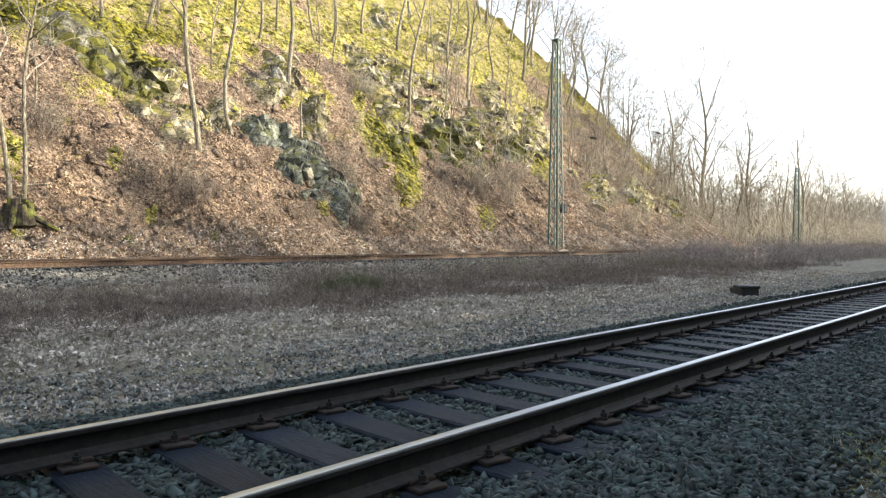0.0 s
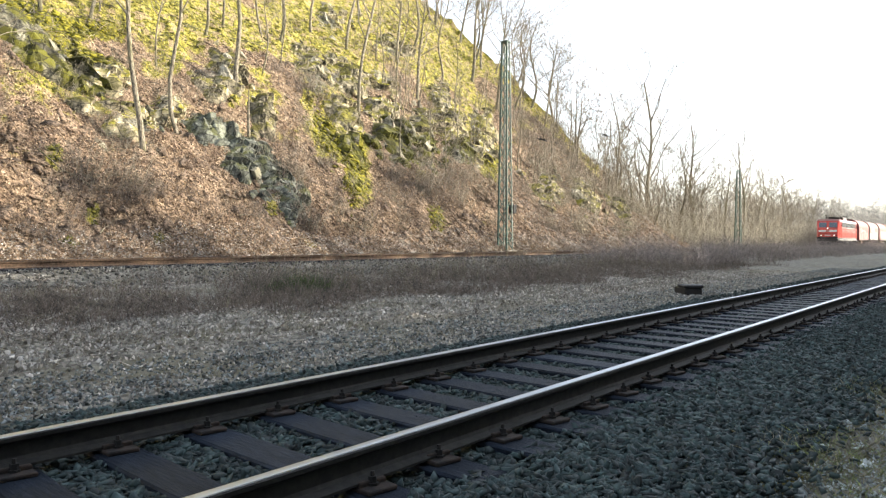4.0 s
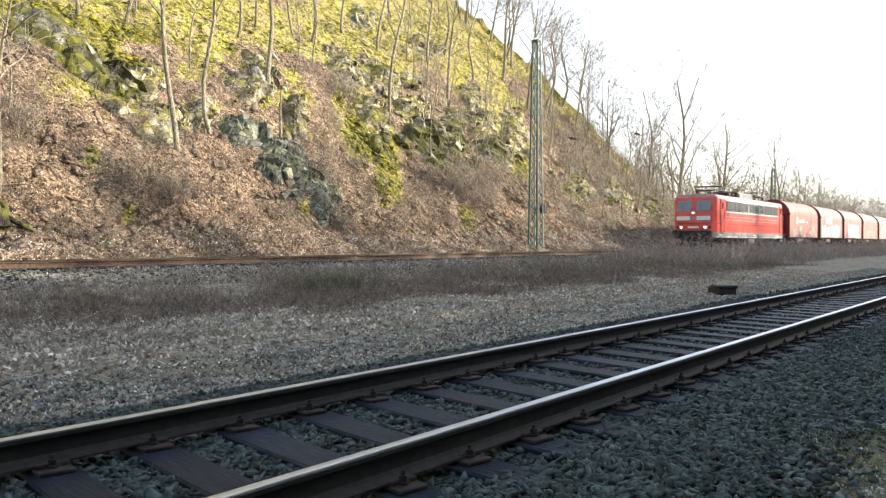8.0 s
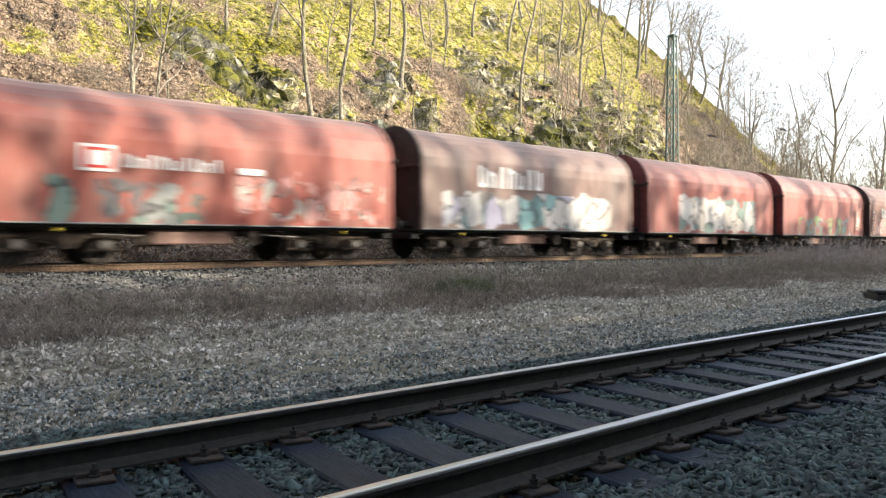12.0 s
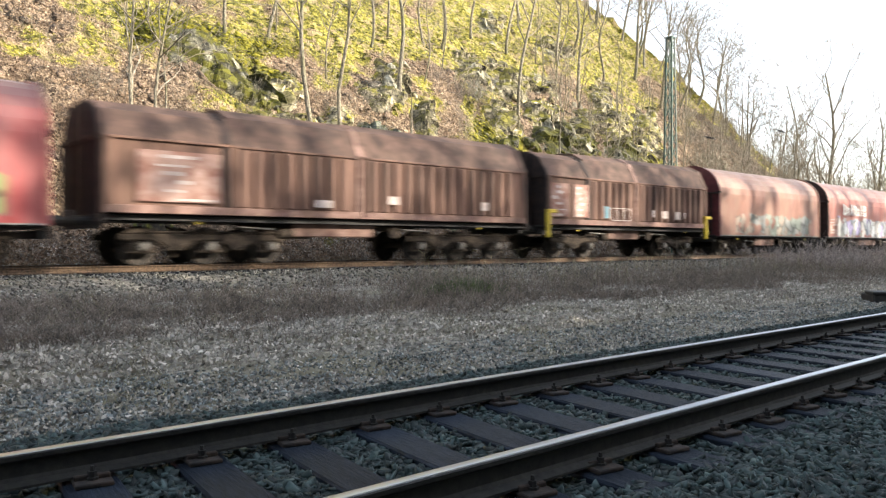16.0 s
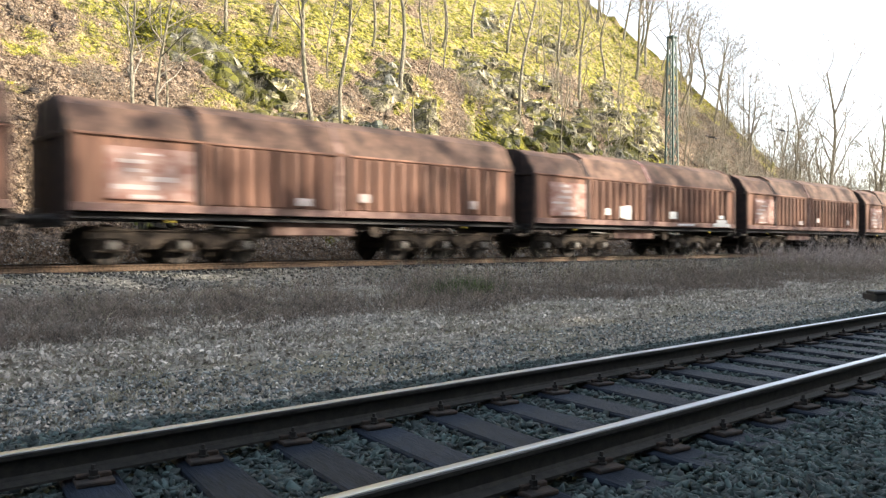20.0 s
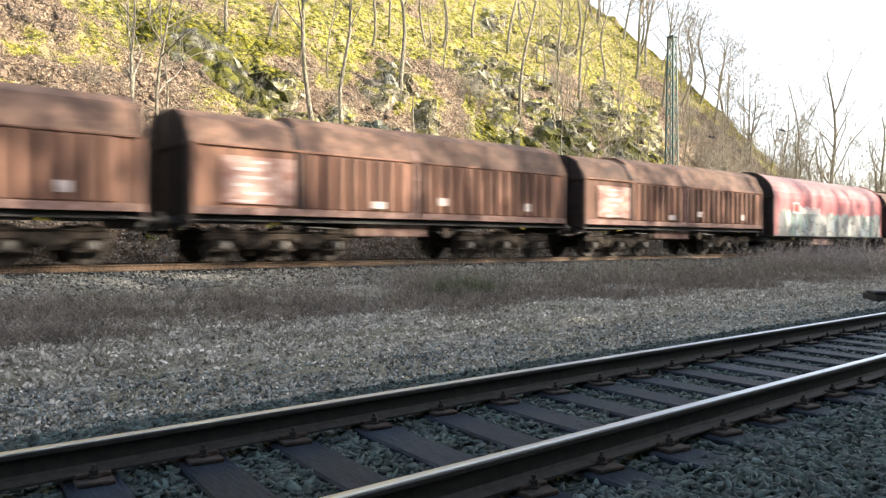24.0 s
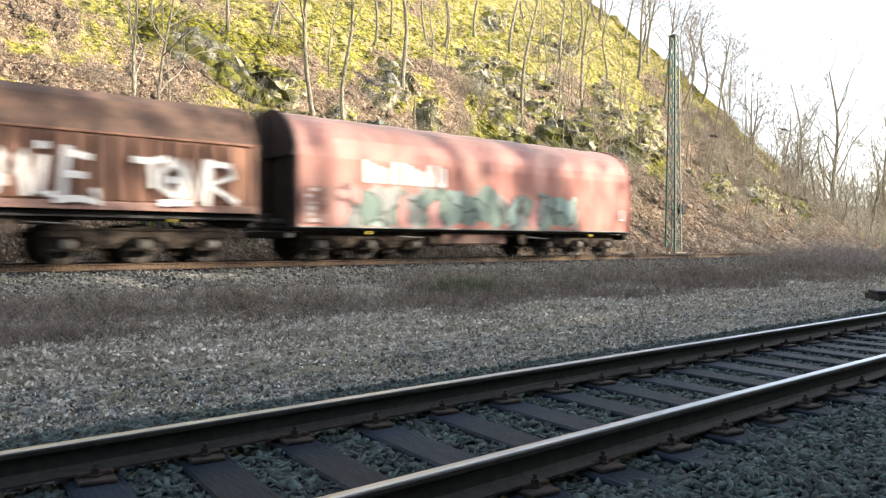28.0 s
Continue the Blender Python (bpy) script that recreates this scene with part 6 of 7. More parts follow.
def sprayed(ob, name, strokes, s0, z0, high, wide=0.17):
    """Sprayed white letters: broad strokes along bent lines, in units of the letters' height from their lower left."""
    shape, out = Shape(), 0.082
    for line in strokes:
        pts = [Vector((s0 + u * high, z0 + v * high)) for u, v in line]
        out += 0.0015
        left, right = [], []
        for k, p in enumerate(pts):
            d = (pts[min(k + 1, len(pts) - 1)] - pts[max(k - 1, 0)]).normalized() * wide * (0.5 - 0.06 * (k % 2))
            grow = -d * 0.8 if k == 0 else d * 0.8 if k == len(pts) - 1 else d * 0
            left.append((p.x + grow.x - d.y, p.y + grow.y + d.x)), right.append((p.x + grow.x + d.y, p.y + grow.y - d.x))
        n = len(pts)
        v = [(x, -HALF - out - t, z) for t in (0, 0.004) for x, z in left + right]
        f = []
        for k in range(n - 1):
            f += [(2 * n + k, 2 * n + k + 1, 3 * n + k + 1, 3 * n + k), (k, n + k, n + k + 1, k + 1), (k, k + 1, 2 * n + k + 1, 2 * n + k), (n + k + 1, n + k, 3 * n + k, 3 * n + k + 1)]
        shape.add(v, f + [(0, 2 * n, 3 * n, n), (n - 1, 2 * n - 1, 4 * n - 1, 3 * n - 1)])
    part("graffiti_letters", shape, WHITE, ob, "sprayed white graffiti letters reading " + name)


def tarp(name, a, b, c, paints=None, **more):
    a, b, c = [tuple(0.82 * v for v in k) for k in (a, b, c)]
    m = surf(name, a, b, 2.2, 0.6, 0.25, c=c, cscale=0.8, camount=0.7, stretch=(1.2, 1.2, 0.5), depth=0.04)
    t = m.node_tree
    n, link = t.nodes, t.links.new
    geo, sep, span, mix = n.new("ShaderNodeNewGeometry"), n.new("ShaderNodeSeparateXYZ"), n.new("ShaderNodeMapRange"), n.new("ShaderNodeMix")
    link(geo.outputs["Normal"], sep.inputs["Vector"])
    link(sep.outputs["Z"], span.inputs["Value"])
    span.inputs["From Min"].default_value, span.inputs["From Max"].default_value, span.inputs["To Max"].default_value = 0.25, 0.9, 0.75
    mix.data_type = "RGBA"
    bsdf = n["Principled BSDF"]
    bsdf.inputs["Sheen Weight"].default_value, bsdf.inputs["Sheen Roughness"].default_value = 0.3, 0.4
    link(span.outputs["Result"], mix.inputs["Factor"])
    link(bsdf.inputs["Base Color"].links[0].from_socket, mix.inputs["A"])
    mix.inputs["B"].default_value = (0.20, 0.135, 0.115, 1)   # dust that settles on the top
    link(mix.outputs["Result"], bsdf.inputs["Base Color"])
    return graffiti(m, paints, **more) if paints else m


def loco():
    """A six-axle electric locomotive, red over a grey band."""
    ob = thing("electric_locomotive", "red electric locomotive with a grey skirt and white front bands", "locomotive")
    length, mid = 17.8, 8.9

    def loft(ring, nose, taper, rake):
        s, n = Shape(), len(ring)
        rings = []
        for x, k in ((0.3 - nose, -1), (0.75, 0), (length - 0.5, 0), (length + nose, 1)):
            r = []
            for y, z in ring:
                back = rake * max(0.0, z - 2.35)
                r.append((x + back if k < 0 else (x - back if k > 0 else x), y * (taper if k else 1.0), z - (0.06 * max(0.0, z - 3.0) if k else 0.0)))
            rings.append(r)
        v = [p for r in rings for p in r]
        f = [(q * n + i, q * n + (i + 1) % n, (q + 1) * n + (i + 1) % n, (q + 1) * n + i) for q in range(3) for i in range(n)]
        return s.add(v, f + [tuple(range(n - 1, -1, -1)), tuple(3 * n + i for i in range(n))])

    part("body_shell", loft([(-HALF, 1.13), (-HALF, 2.35), (-1.43, 3.3), (-1.36, 3.5), (1.36, 3.5), (1.43, 3.3), (HALF, 2.35), (HALF, 1.13)], 0.0, 0.86, 0.3), LOCO_RED, ob, "glossy red body with faded patches")
    part("skirt", loft([(-HALF - 0.012, 0.77), (-HALF - 0.012, 1.13), (HALF + 0.012, 1.13), (HALF + 0.012, 0.77)], -0.02, 0.87, 0.0), LOCO_GREY, ob, "grimy light grey skirt band")
    part("roof", loft([(-1.36, 3.5), (-1.24, 3.62), (-0.8, 3.70), (0, 3.73), (0.8, 3.70), (1.24, 3.62), (1.36, 3.5)], -0.02, 0.86, 0.3), LOCO_ROOF, ob, "dusty red-grey roof")
    # pale strips painted along the roof edges for the sun's glare
    for way in (-1, 1):
        edge = [(1.458 * way, 3.36), (1.40 * way, 3.53), (1.27 * way, 3.645), (1.0 * way, 3.705), (1.0 * way, 3.66), (1.2 * way, 3.58), (1.34 * way, 3.40)]
        part("roof_edge", Shape().extrude(edge, 0.8, length - 0.55), ROOF_GLARE, ob, "pink roof edge with sun glare in its colour")
    plate(ob, "side_emblem", 9.0, 9.45, 1.9, 2.25, FADED, "white square emblem", 0.012)
    plate(ob, "skirt_line", 0.5, length - 0.5, 0.79, 0.83, LOCO_WHITE, "thin white line", 0.016)
    plate(ob, "side_joint", 0.4, length - 0.4, 1.70, 1.72, BOGIE, out=0.001)
    for z, h in ((2.50, 0.04), (2.20, 0.02), (1.98, 0.02)):
        plate(ob, "stripe", 2.6 if z < 2.4 else 2.55, 16.0, z, z + h, LOCO_WHITE, "thin white stripe", 0.004)
    # window band: dark louvres at both ends, framed windows between
    for s0, s1, m in ((2.66, 6.38, LOUVRE), (6.46, 11.94, SILVER), (12.02, 15.9, LOUVRE)):
        band = part("louvre_panel" if m == LOUVRE else "window_panel", Shape().box(s0, s1, -HALF - 0.01, -HALF + 0.03, 2.58, 3.3, 0.01), m, ob, "dark louvre panel" if m == LOUVRE else "pale silver-grey panel")
        if m == LOUVRE:
            wd = (s1 - s0) / 4
            for k in range(4):
                part("dark_pane", Shape().box(s0 + wd * k + 0.03, s0 + wd * (k + 1) - 0.03, -HALF - 0.02, -HALF - 0.008, 2.62, 3.26, 0.01), LOUVRE, band, "dark pane")
        else:
            for a, b in ((6.6, 7.62), (8.0, 9.05), (9.32, 10.42), (10.72, 11.72)):
                pane = part("window_pane", Shape().box(a, b, -HALF - 0.022, -HALF - 0.008, 2.64, 3.22, 0.01), MACHINE_GLASS, band, "grey machine-room window")
                part("pane_frame", Shape().box(a - 0.05, b + 0.05, -HALF - 0.03, -HALF - 0.012, 2.59, 2.64).box(a - 0.05, b + 0.05, -HALF - 0.03, -HALF - 0.012, 3.22, 3.27).box(a - 0.05, a, -HALF - 0.03, -HALF - 0.012, 2.64, 3.22).box(b, b + 0.05, -HALF - 0.03, -HALF - 0.012, 2.64, 3.22), SILVER, pane)
        part("band_frame", Shape().box(s0 - 0.05, s1 + 0.05, -HALF - 0.025, -HALF + 0.02, 3.30, 3.35).box(s0 - 0.05, s1 + 0.05, -HALF - 0.025, -HALF + 0.02, 2.54, 2.58), LOCO_WHITE, ob, "pale metal frame strip")
    for x in (6.42, 11.98):
        plate(ob, "panel_joint", x - 0.015, x + 0.015, 1.15, 3.45, BOGIE, out=0.002)
    for s0 in (1.42, 15.66 + 0.72):
        wd = 0.72
        door = part("door", Shape().box(s0, s0 + wd, -HALF - 0.016, -HALF + 0.02, 1.2, 3.36, 0.02), LOCO_RED, ob, "red cab door")
        part("door_window", Shape().box(s0 + 0.17, s0 + 0.55, -HALF - 0.024, -HALF - 0.014, 2.72, 3.22, 0.01), GLASS, door, "dark door window")
        part("door_frame", Shape().box(s0 - 0.03, s0, -HALF - 0.02, -HALF + 0.02, 1.15, 3.4).box(s0 + wd, s0 + wd + 0.03, -HALF - 0.02, -HALF + 0.02, 1.15, 3.4), BOGIE, door)
        for x in (s0 - 0.08, s0 + wd + 0.08):
            part("handrail", Shape().tube((x, -HALF - 0.06, 1.25), (x, -HALF - 0.06, 2.7), 0.018, 0.018, 6).tube((x, -HALF, 1.27), (x, -HALF - 0.06, 1.27), 0.014, 0.014, 5).tube((x, -HALF, 2.68), (x, -HALF - 0.06, 2.68), 0.014, 0.014, 5), MAST_PALE, ob, "pale vertical handrail")
        part("step", Shape().box(s0 + 0.1, s0 + 0.62, -HALF - 0.04, -HALF + 0.1, 1.02, 1.10).box(s0 + 0.05, s0 + 0.67, -HALF - 0.05, -HALF + 0.2, 0.55, 0.6, 0.01).box(s0 + 0.05, s0 + 0.67, -HALF - 0.05, -HALF + 0.2, 0.3, 0.35, 0.01)
             .box(s0 + 0.05, s0 + 0.08, -HALF - 0.05, -HALF + 0.2, 0.3, 0.8), BLACK, ob)
    for x, zz in ((1.1, 0.93), (9.0, 0.93), (15.2, 0.93)):
        plate(ob, "number_bar", x, x + 0.8, zz, zz + 0.05, WHITE, "small white inscription", 0.016)
    # front: bands, windscreens, lamps
    nose, k = 0.3, 0.9
    for y0, y1 in ((-1.14, -0.22), (0.22, 1.14)):
        part("front_band", Shape().box(nose - 0.008, nose + 0.01, y0, y1, 1.93, 2.2), LOCO_WHITE, ob, "white front band")
        w = Shape()
        a, b = (y0 + 0.0, y1 + 0.06) if y0 < 0 else (y0 - 0.06, y1)
        f = lambda z: nose - 0.012 + 0.3 * max(0.0, z - 2.35)
        w.add([(f(z) + d, y, z) for d in (0, 0.03) for z in (2.56, 3.26) for y in (a, b)], [(0, 1, 3, 2), (4, 6, 7, 5), (0, 4, 5, 1), (2, 3, 7, 6), (0, 2, 6, 4), (1, 5, 7, 3)])
        part("windscreen", w, SCREEN, ob, "dark windscreen that mirrors the sky")
        part("wiper", Shape().tube((f(2.6) - 0.02, (a + b) / 2, 2.56), (f(3.0) - 0.02, (a + b) / 2 + 0.25, 3.0), 0.012, 0.012, 5), BLACK, ob)
    for y, z, r in ((-0.82, 1.45, 0.085), (0.82, 1.45, 0.085), (0.0, 2.43, 0.08)):
        h = part("lamp_housing", Shape().tube((nose + 0.1, y, z), (nose - 0.05, y, z), r + 0.05, r + 0.03, 14), LOCO_RED if z > 2 else MAST_PALE, ob)
        part("lamp_glass", Shape().tube((nose - 0.045, y, z), (nose - 0.065, y, z), r, r * 0.8, 14), LAMP, h, "lit white headlamp")
    part("front_emblem", Shape().box(nose - 0.008, nose + 0.01, -0.17, 0.17, 1.95, 2.18), PANEL, ob, "small pale emblem")
    for y in (-1.08, 1.08):
        part("tail_lamp", Shape().tube((nose + 0.05, y, 1.45), (nose - 0.04, y, 1.45), 0.08, 0.07, 10), GLASS, ob)
    part("number_bar", Shape().box(nose - 0.008, nose + 0.01, -0.35, 0.35, 1.4, 1.52), LOCO_WHITE, ob, "small white inscription")
    part("front_rail", Shape().tube((nose - 0.06, -1.1, 1.72), (nose - 0.06, 1.1, 1.72), 0.015, 0.015, 6).tube((nose, -1.1, 1.72), (nose - 0.06, -1.1, 1.72), 0.015, 0.015, 5).tube((nose, 1.1, 1.72), (nose - 0.06, 1.1, 1.72), 0.015, 0.015, 5), BLACK, ob)
    for x, way in ((-0.05, -1), (length + 0.3, 1)):
        x0, x1 = sorted((x, x - way * 0.4))
        part("buffer_beam", Shape().box(x0, x1, -1.3, 1.3, 0.78, 1.24, 0.03), BLACK, ob, "black buffer beam")
        part("snow_plough", Shape().box(x0 + 0.12, x1 - 0.12, -1.1, 1.1, 0.16, 0.46, 0.05).box(x0 + 0.15, x1 - 0.15, -0.75, -0.55, 0.4, 0.8).box(x0 + 0.15, x1 - 0.15, 0.55, 0.75, 0.4, 0.8), BLACK, ob, "black plough plate")
        add_buffers(ob, x, way)
    # roof gear
    part("roof_hood", Shape().extrude([(-1.0, 3.7), (-0.95, 4.02), (-0.7, 4.17), (0.7, 4.17), (0.95, 4.02), (1.0, 3.7)], 7.2, 10.4), HOOD_GREY, ob, "pale grey ventilated roof hood")
    part("hood_end", Shape().box(6.95, 7.2, -0.9, 0.9, 3.72, 4.12, 0.05), BOGIE, ob, "dark hood grille")
    for x in (5.6, 6.4, 10.9, 11.4):
        part("roof_box", Shape().box(x, x + 0.5, -0.7, 0.7, 3.78, 4.02, 0.03), BOGIE, ob)
    bar = Shape().tube((2.2, 0.5, 4.12), (15.4, 0.5, 4.12), 0.025, 0.025, 6)
    for x in (2.3, 5.2, 7.0, 10.7, 12.0, 15.3):
        bar.tube((x, 0.5, 3.75), (x, 0.5, 4.12), 0.05, 0.04, 8)
    part("busbar", bar, BOGIE, ob)
    for x0, up in ((2.9, False), (12.0, False)):
        base = Shape()
        for y in (-0.65, 0.65):
            base.box(x0, x0 + 2.6, y - 0.04, y + 0.04, 4.05, 4.12).tube((x0 + 0.15, y, 3.72), (x0 + 0.15, y, 4.06), 0.07, 0.05, 8).tube((x0 + 2.4, y, 3.72), (x0 + 2.4, y, 4.06), 0.07, 0.05, 8)
        base.box(x0 + 0.1, x0 + 0.2, -0.65, 0.65, 4.05, 4.11).box(x0 + 2.4, x0 + 2.5, -0.65, 0.65, 4.05, 4.11)
        panto = part("pantograph", base, BLACK, ob, "lowered black pantograph")
        knee, head = ((x0 + 2.75, 4.75), (x0 + 0.8, 5.75)) if up else ((x0 + 2.5, 4.2), (x0 + 0.3, 4.32))
        arms = Shape()
        for y in (-0.35, 0.35):
            arms.tube((x0 + 0.5, y * 1.2, 4.1), (knee[0], y, knee[1]), 0.035, 0.03, 6).tube((knee[0], y, knee[1]), (head[0], y * 0.6, head[1]), 0.025, 0.02, 6)
        part("arm", arms, BLACK, panto)
        part("pan_head", Shape().box(head[0] - 0.25, head[0] - 0.2, -0.85, 0.85, head[1], head[1] + 0.05).box(head[0] + 0.2, head[0] + 0.25, -0.85, 0.85, head[1], head[1] + 0.05).tube((head[0] - 0.2, -0.4, head[1]), (head[0] + 0.2, -0.4, head[1]), 0.02, 0.02, 5), BLACK, panto)
    part("transformer_box", Shape().box(7.4, 10.4, -1.2, 1.2, 0.3, 0.8, 0.05), BOGIE, ob, "dusty underfloor box")
    cooler = part("cooler_box", Shape().box(8.0, 9.6, -1.38, -1.15, 0.34, 0.76, 0.03), LOCO_GREY, ob, "grey slatted cooler box")
    for q in range(5):
        part("slat", Shape().box(8.05, 9.55, -1.40, -1.37, 0.38 + 0.075 * q, 0.41 + 0.075 * q), HOOD_GREY, cooler)
    part("chassis", Shape().box(0.2, length - 0.2, -1.25, 1.25, 0.66, 0.8), BLACK, ob)
    add_bogie(ob, 4.15, "loco")
    add_bogie(ob, 13.65, "loco")
    return ob


def cover(ob):
    """The tarpaulin's material of a wagon."""
    return next(c for c in ob.children if c.name.startswith("tarpaulin")).data.materials[0]


def make_train():
    """The vehicles in their order, with the distance of each body's front from the engine's."""
    rng = random.Random(9)
    cream, grey, teal, lime, pink, violet, dark = (0.46, 0.42, 0.37), (0.27, 0.28, 0.26), (0.07, 0.33, 0.34), (0.24, 0.32, 0.12), (0.55, 0.27, 0.24), (0.30, 0.26, 0.46), (0.13, 0.12, 0.12)
    sage = (0.17, 0.24, 0.205)
    white = (0.56, 0.54, 0.51)
    red = ((0.30, 0.062, 0.042), (0.43, 0.115, 0.08), (0.40, 0.17, 0.13))
    brown = ((0.24, 0.085, 0.055), (0.36, 0.15, 0.095), (0.34, 0.19, 0.13))
    dusty = ((0.20, 0.11, 0.09), (0.29, 0.18, 0.145), (0.25, 0.19, 0.16))
    ruby = ((0.36, 0.05, 0.055), (0.50, 0.10, 0.10), (0.52, 0.22, 0.21))
    out = [(0.0, loco())]
    at = 19.7

    def short_tarp(mat, label, ends=END_DARK):
        nonlocal at
        ob = tarp_wagon(10.95, mat, label, 2, ends)
        out.append((at, ob))
        at += 12.04
        return ob

    def long_tarp(mat, label):
        nonlocal at
        ob = tarp_wagon(15.15, mat, label, 3)
        out.append((at, ob))
        at += 16.2
        return ob

    def steel(label="rust-brown wagon with ribbed telescopic steel hoods", short=False, stripe=False, sooty=False, **more):
        nonlocal at
        ob = steel_wagon(10.95 if short else 14.1, rng, label, 2 if short else 3, stripe, *((STEEL_DARK, ROOF_DARK) if sooty else ()), **more)
        out.append((at, ob))
        at += 12.04 if short else 15.2
        return ob

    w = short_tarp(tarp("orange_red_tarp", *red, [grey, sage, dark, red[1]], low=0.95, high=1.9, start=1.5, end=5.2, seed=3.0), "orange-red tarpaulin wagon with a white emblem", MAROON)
    graffiti(cover(w), [pink, cream, red[1], red[1], pink], low=1.1, high=2.2, start=6.0, end=10.6, seed=2.0, cell=5.0, cover=0.5)
    plate(w, "emblem", 2.22, 3.0, 2.08, 2.68, WHITE, "white square emblem", 0.035), plate(w, "emblem_field", 2.3, 2.92, 2.15, 2.61, LOCO_RED, out=0.042), plate(w, "emblem_mark", 2.42, 2.8, 2.22, 2.54, WHITE, out=0.05)
    emblem(w, 3.19, 5.62, 2.2, 2.52, 9)
    plate(w, "marking", 6.03, 6.74, 2.2, 2.36, WHITE, out=0.035)
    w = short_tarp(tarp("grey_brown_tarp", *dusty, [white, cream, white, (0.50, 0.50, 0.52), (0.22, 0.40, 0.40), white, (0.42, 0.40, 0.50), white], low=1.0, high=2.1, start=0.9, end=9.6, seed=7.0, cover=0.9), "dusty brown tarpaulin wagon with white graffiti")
    emblem(w, 2.4, 5.6, 2.3, 3.0, 7)
    short_tarp(tarp("faded_red_tarp", *red, [white, cream, sage, white], low=1.0, high=2.5, start=2.4, end=9.2, seed=12.0, cover=0.6), "faded red tarpaulin wagon with pale graffiti", MAROON)
    w = short_tarp(tarp("red_brown_tarp", *red, [lime, sage, grey, brown[0]], low=0.95, high=1.9, start=2.0, end=9.2, seed=15.0), "red-brown tarpaulin wagon with dull green graffiti", MAROON)
    label_panel(w, 9.72, 10.44, 1.25, 2.4, rng, 0.035)
    w = short_tarp(tarp("brown_orange_tarp", *brown, [pink, cream, (0.45, 0.10, 0.07), pink, (0.5, 0.22, 0.12), cream, (0.45, 0.10, 0.07)], low=0.95, high=1.95, start=1.6, end=8.2, seed=21.0, cover=0.9, cell=3.4), "brown-orange tarpaulin wagon with pink graffiti")
    graffiti(cover(w), [teal, (0.2, 0.5, 0.48), teal], low=0.95, high=1.95, start=8.2, end=10.0, seed=4.0, cover=1.2)
    emblem(w, 2.12, 5.43, 2.1, 2.72, 7)
    label_panel(w, 0.42, 1.11, 1.32, 2.52, rng, 0.035)
    w = short_tarp(tarp("ruby_tarp", *ruby, [white, cream, grey, white], low=0.95, high=2.1, start=1.2, end=5.6, seed=26.0, cover=0.9), "ruby-red tarpaulin wagon with white and green graffiti")
    graffiti(cover(w), [lime, (0.36, 0.40, 0.2), sage, (0.12, 0.2, 0.1)], low=0.95, high=1.9, start=5.8, end=10.1, seed=8.0, cover=1.2)
    label_panel(w, 0.54, 1.0, 1.25, 2.57, rng, 0.035)
    steel("sooty dark brown wagon with ribbed telescopic steel hoods", sooty=True)
    w = steel("short sooty brown steel-hood wagon with yellow corner guards", short=True, sooty=True, panels=((0.015, 0.105), (0.135, 0.21)), marks=((0.6, 0.16, 1.62, 0.28), (0.65, 0.4, 1.58, 0.3), (0.76, 0.36, 1.55, 0.32), (0.81, 0.14, 1.6, 0.25)))
    plate(w, "graffiti_patch", 3.3, 3.56, 1.5, 1.95, SPRAY_BLUE, "small blue graffiti patch", 0.07)
    for s0 in (-0.06, 10.7):
        part("corner_guard", Shape().box(s0, s0 + 0.14, -HALF - 0.12, -HALF + 0.02, 0.75, 1.75, 0.02).box(s0, s0 + 0.5, -HALF - 0.12, -HALF - 0.04, 1.62, 1.75, 0.02), YELLOW, w, "yellow corner guard")
    for a, b, c, d in ((3.76, 5.0, 1.42, 1.45), (3.76, 5.0, 1.88, 1.91), (3.76, 3.79, 1.45, 1.88), (4.97, 5.0, 1.45, 1.88), (4.1, 4.16, 1.5, 1.84), (4.5, 4.56, 1.5, 1.84), (4.56, 4.72, 1.8, 1.84)):
        plate(w, "marking", a, b, c, d, FADED, out=0.07)
    short_tarp(tarp("clay_brown_tarp", *brown, [(0.30, 0.24, 0.19), grey, (0.22, 0.26, 0.22), (0.34, 0.28, 0.22)], low=1.0, high=1.9, start=1.6, end=9.9, seed=33.0, cover=0.55), "clay-brown tarpaulin wagon with grey graffiti", MAROON)
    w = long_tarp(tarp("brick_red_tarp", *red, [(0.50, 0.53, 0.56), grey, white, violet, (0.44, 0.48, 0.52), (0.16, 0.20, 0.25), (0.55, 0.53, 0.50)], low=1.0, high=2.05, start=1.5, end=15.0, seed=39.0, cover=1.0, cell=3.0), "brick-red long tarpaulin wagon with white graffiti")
    emblem(w, 2.24, 5.93, 2.2, 2.85, 7)
    label_panel(w, 0.25, 1.35, 1.11, 2.0, rng, 0.035)
    steel(), steel()
    w = steel("rust-brown steel-hood wagon with a faded pink hoop", stripe=True, marks=())
    for a, b, c, d in ((4.0, 4.3, 1.6, 1.85), (4.95, 5.25, 1.5, 1.95), (5.3, 5.65, 1.45, 2.0), (8.45, 9.0, 1.55, 1.85), (9.1, 10.4, 1.27, 1.36), (12.0, 13.5, 1.27, 1.42), (12.3, 13.2, 1.42, 1.58), (12.5, 12.95, 1.62, 1.78)):
        plate(w, "graffiti_patch", a, b, c, d, WHITE, "pale graffiti patch", 0.075)
    for _ in range(5):
        steel()
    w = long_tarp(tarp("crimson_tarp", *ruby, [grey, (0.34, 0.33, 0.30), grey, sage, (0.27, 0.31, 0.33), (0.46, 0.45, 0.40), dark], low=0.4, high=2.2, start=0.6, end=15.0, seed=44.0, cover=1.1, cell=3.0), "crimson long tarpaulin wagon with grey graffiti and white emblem")
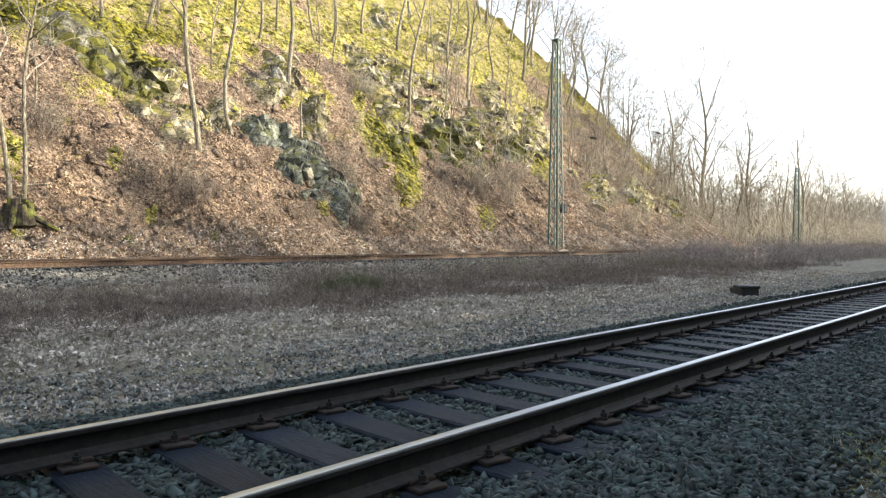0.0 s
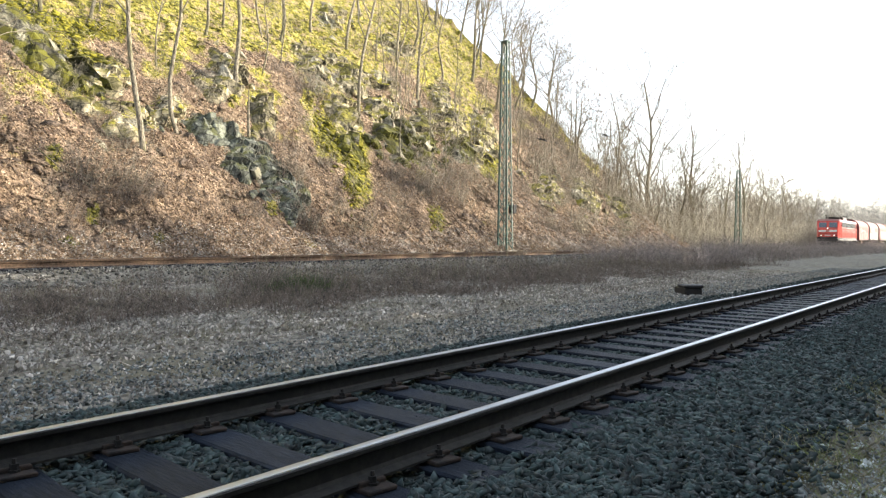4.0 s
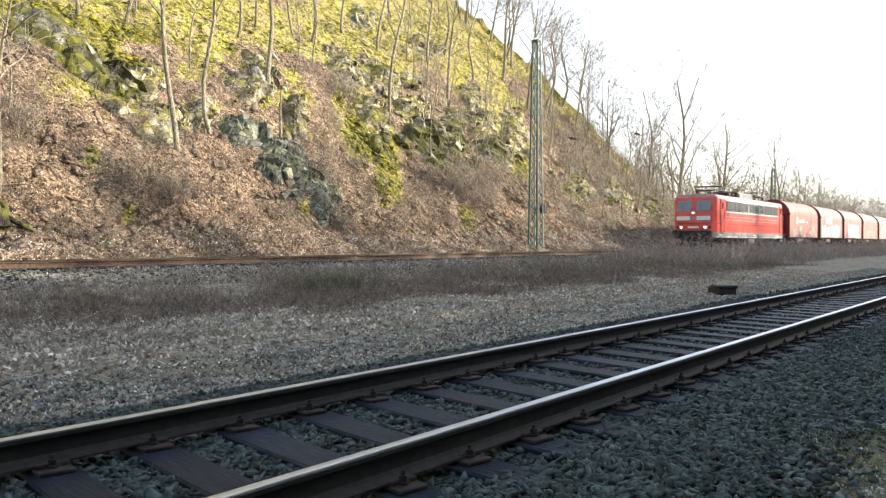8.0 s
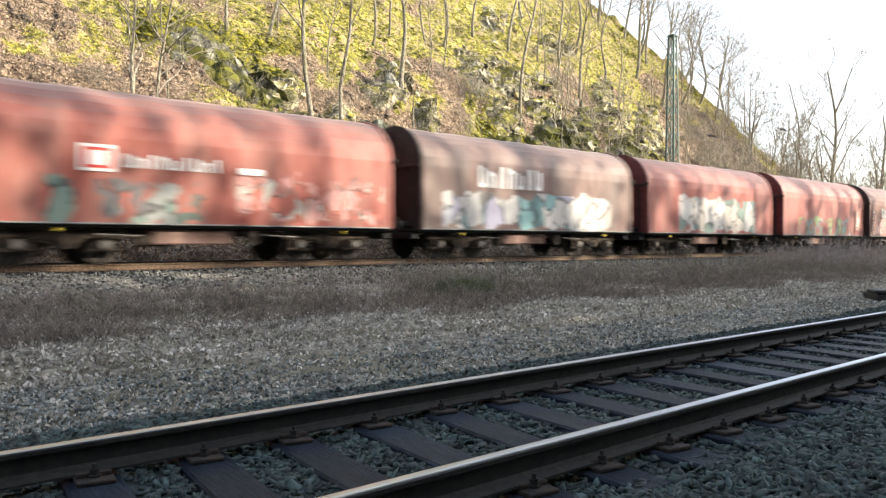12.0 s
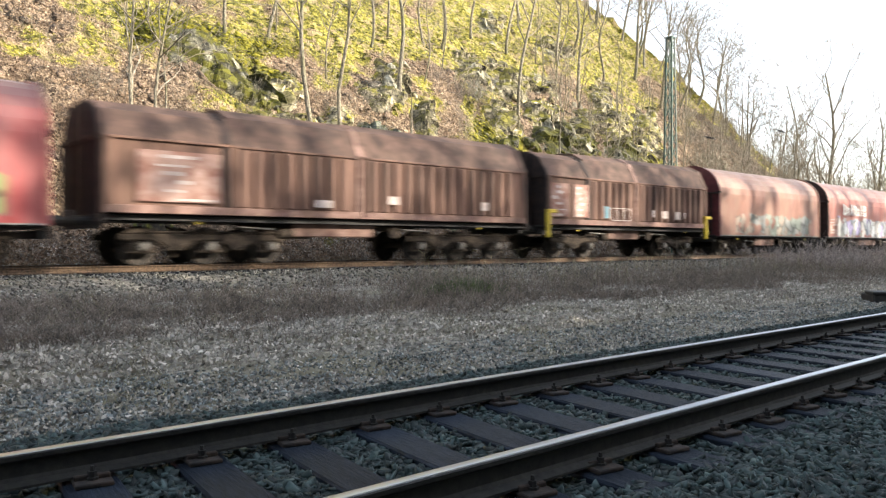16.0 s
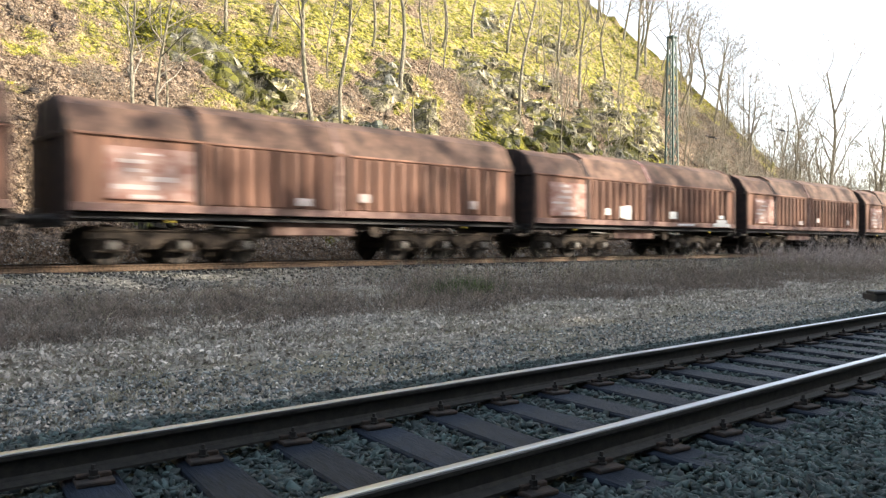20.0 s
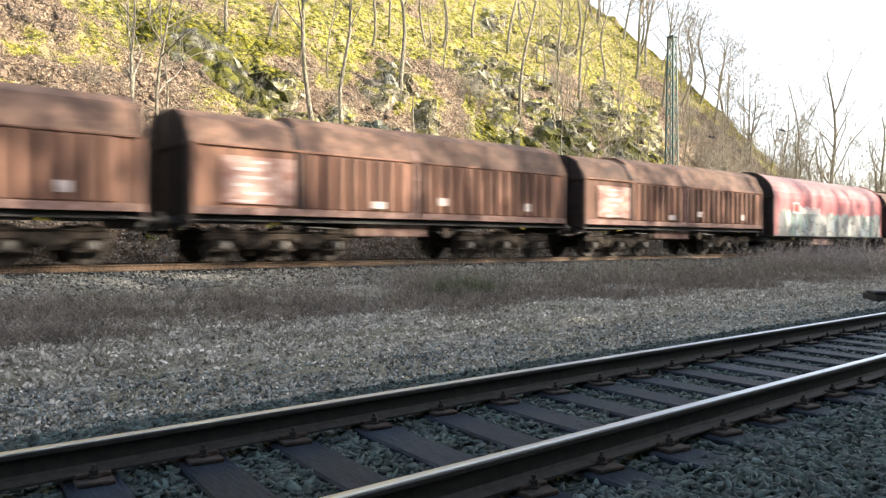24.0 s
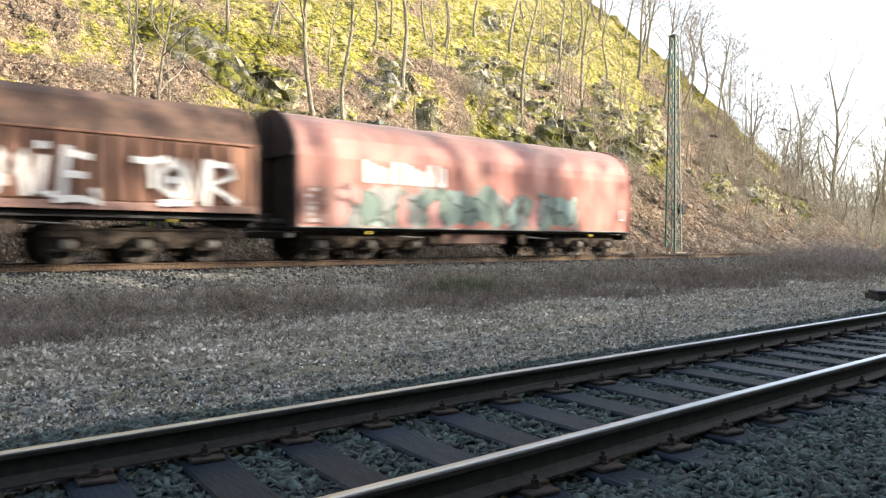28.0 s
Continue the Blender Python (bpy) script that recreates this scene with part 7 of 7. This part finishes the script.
    plate(w, "emblem", 2.3, 3.0, 2.1, 2.65, WHITE, "white square emblem", 0.035), plate(w, "emblem_field", 2.38, 2.92, 2.17, 2.58, LOCO_RED, out=0.042)
    emblem(w, 3.13, 5.77, 2.1, 2.5, 9)
    steel()
    w = steel("rust-brown steel-hood wagon with large white graffiti letters")
    sprayed(w, "MIE", [[(0.0, 0.05), (0.18, 0.12), (0.3, 0.95), (0.5, 0.45), (0.68, 0.95), (0.76, 0.1)], [(1.06, 0.8), (0.98, 0.12), (1.2, 0.1)], [(1.0, 1.05), (1.1, 1.06)], [(1.5, 1.02), (1.42, 0.5), (1.4, 0.02)],
                       [(1.46, 0.96), (1.9, 0.88)], [(1.42, 0.52), (1.8, 0.5)], [(1.3, 0.0), (1.75, 0.03), (2.1, -0.04), (2.02, 0.2)]], 7.9, 1.42, 1.08)
    sprayed(w, "TONR", [[(0.0, 0.9), (0.32, 0.88), (0.66, 0.96)], [(0.36, 0.86), (0.4, 0.35)], [(0.86, 0.92), (0.6, 0.66), (0.62, 0.3), (0.86, 0.12), (1.06, 0.36), (1.06, 0.7), (0.86, 0.92)], [(0.8, 0.5), (0.92, 0.5)],
                        [(1.14, 0.15), (1.16, 0.98), (1.46, 0.05), (1.62, 0.95)], [(1.72, 0.96), (1.66, 0.0)], [(1.7, 0.92), (2.2, 0.9), (2.3, 0.66), (1.74, 0.42), (2.34, 0.06)], [(0.6, -0.02), (1.2, 0.0)]], 10.98, 1.44, 1.05)
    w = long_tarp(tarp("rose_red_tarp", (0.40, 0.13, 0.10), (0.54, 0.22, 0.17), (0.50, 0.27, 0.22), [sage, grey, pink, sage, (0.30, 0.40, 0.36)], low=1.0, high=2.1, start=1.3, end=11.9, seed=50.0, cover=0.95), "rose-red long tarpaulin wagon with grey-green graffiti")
    emblem(w, 2.21, 5.44, 2.2, 2.85, 7)
    label_panel(w, 0.26, 0.98, 1.03, 2.02, rng, 0.035)
    for a, b, c, d in ((14.4, 14.48, 1.35, 1.75), (14.66, 14.74, 1.35, 1.75), (14.48, 14.66, 1.35, 1.42)):
        plate(w, "marking", a, b, c, d, WHITE, "white U-shaped mark" if a == 14.4 else "", 0.035)
    return out


TRAIN = make_train()
# the engine's place along the track, second by second
ALONG = [(0.0, 186.0), (1.0, 169.2), (2.0, 152.3), (2.5, 143.9), (3.0, 135.4), (3.5, 127.0), (4.5, 110.5), (5.5, 93.9), (6.0, 85.4), (7.0, 68.35), (8.0, 51.65), (9.0, 35.0), (10.0, 18.5), (10.5, 10.0), (11.0, 1.2), (12.0, -16.3), (13.2, -37.2),
         (14.5, -59.4), (15.0, -68.2), (16.5, -94.6), (17.0, -103.5), (18.0, -121.3), (19.0, -139.15), (20.0, -157.2), (20.9, -173.5), (22.2, -197.2), (23.5, -221.1), (25.0, -249.1), (26.0, -267.6), (27.0, -286.1), (28.0, -304.6)]


def on_track(x, reach=15.0):
    """The pose of a vehicle whose front is at x on the far track."""
    y = float(bend(x))
    return pose(x, FAR_Y + y, FAR_RAIL, 0, 0, math.degrees(math.atan((float(bend(x + reach)) - y) / reach)))


def motions():
    for offset, ob in TRAIN:
        walk(ob, [(t, on_track(x + offset)) for t, x in ALONG])
    ts, xs = zip(*ALONG)
    turns = [k / FPS for k in range(int(SECONDS * FPS) + 1)]
    for r, sets in WHEELSETS.items():
        rows = [(t, pose(0, 0, 0, 0, math.degrees(float(np.interp(t, ts, xs)) / r), 0)) for t in turns]
        walk(sets[0], rows)
        action, slot = sets[0].animation_data.action, sets[0].animation_data.action_slot
        for w in sets[1:]:
            w.rotation_mode = "QUATERNION"
            w.animation_data_create().action = action
            w.animation_data.action_slot = slot


motions()
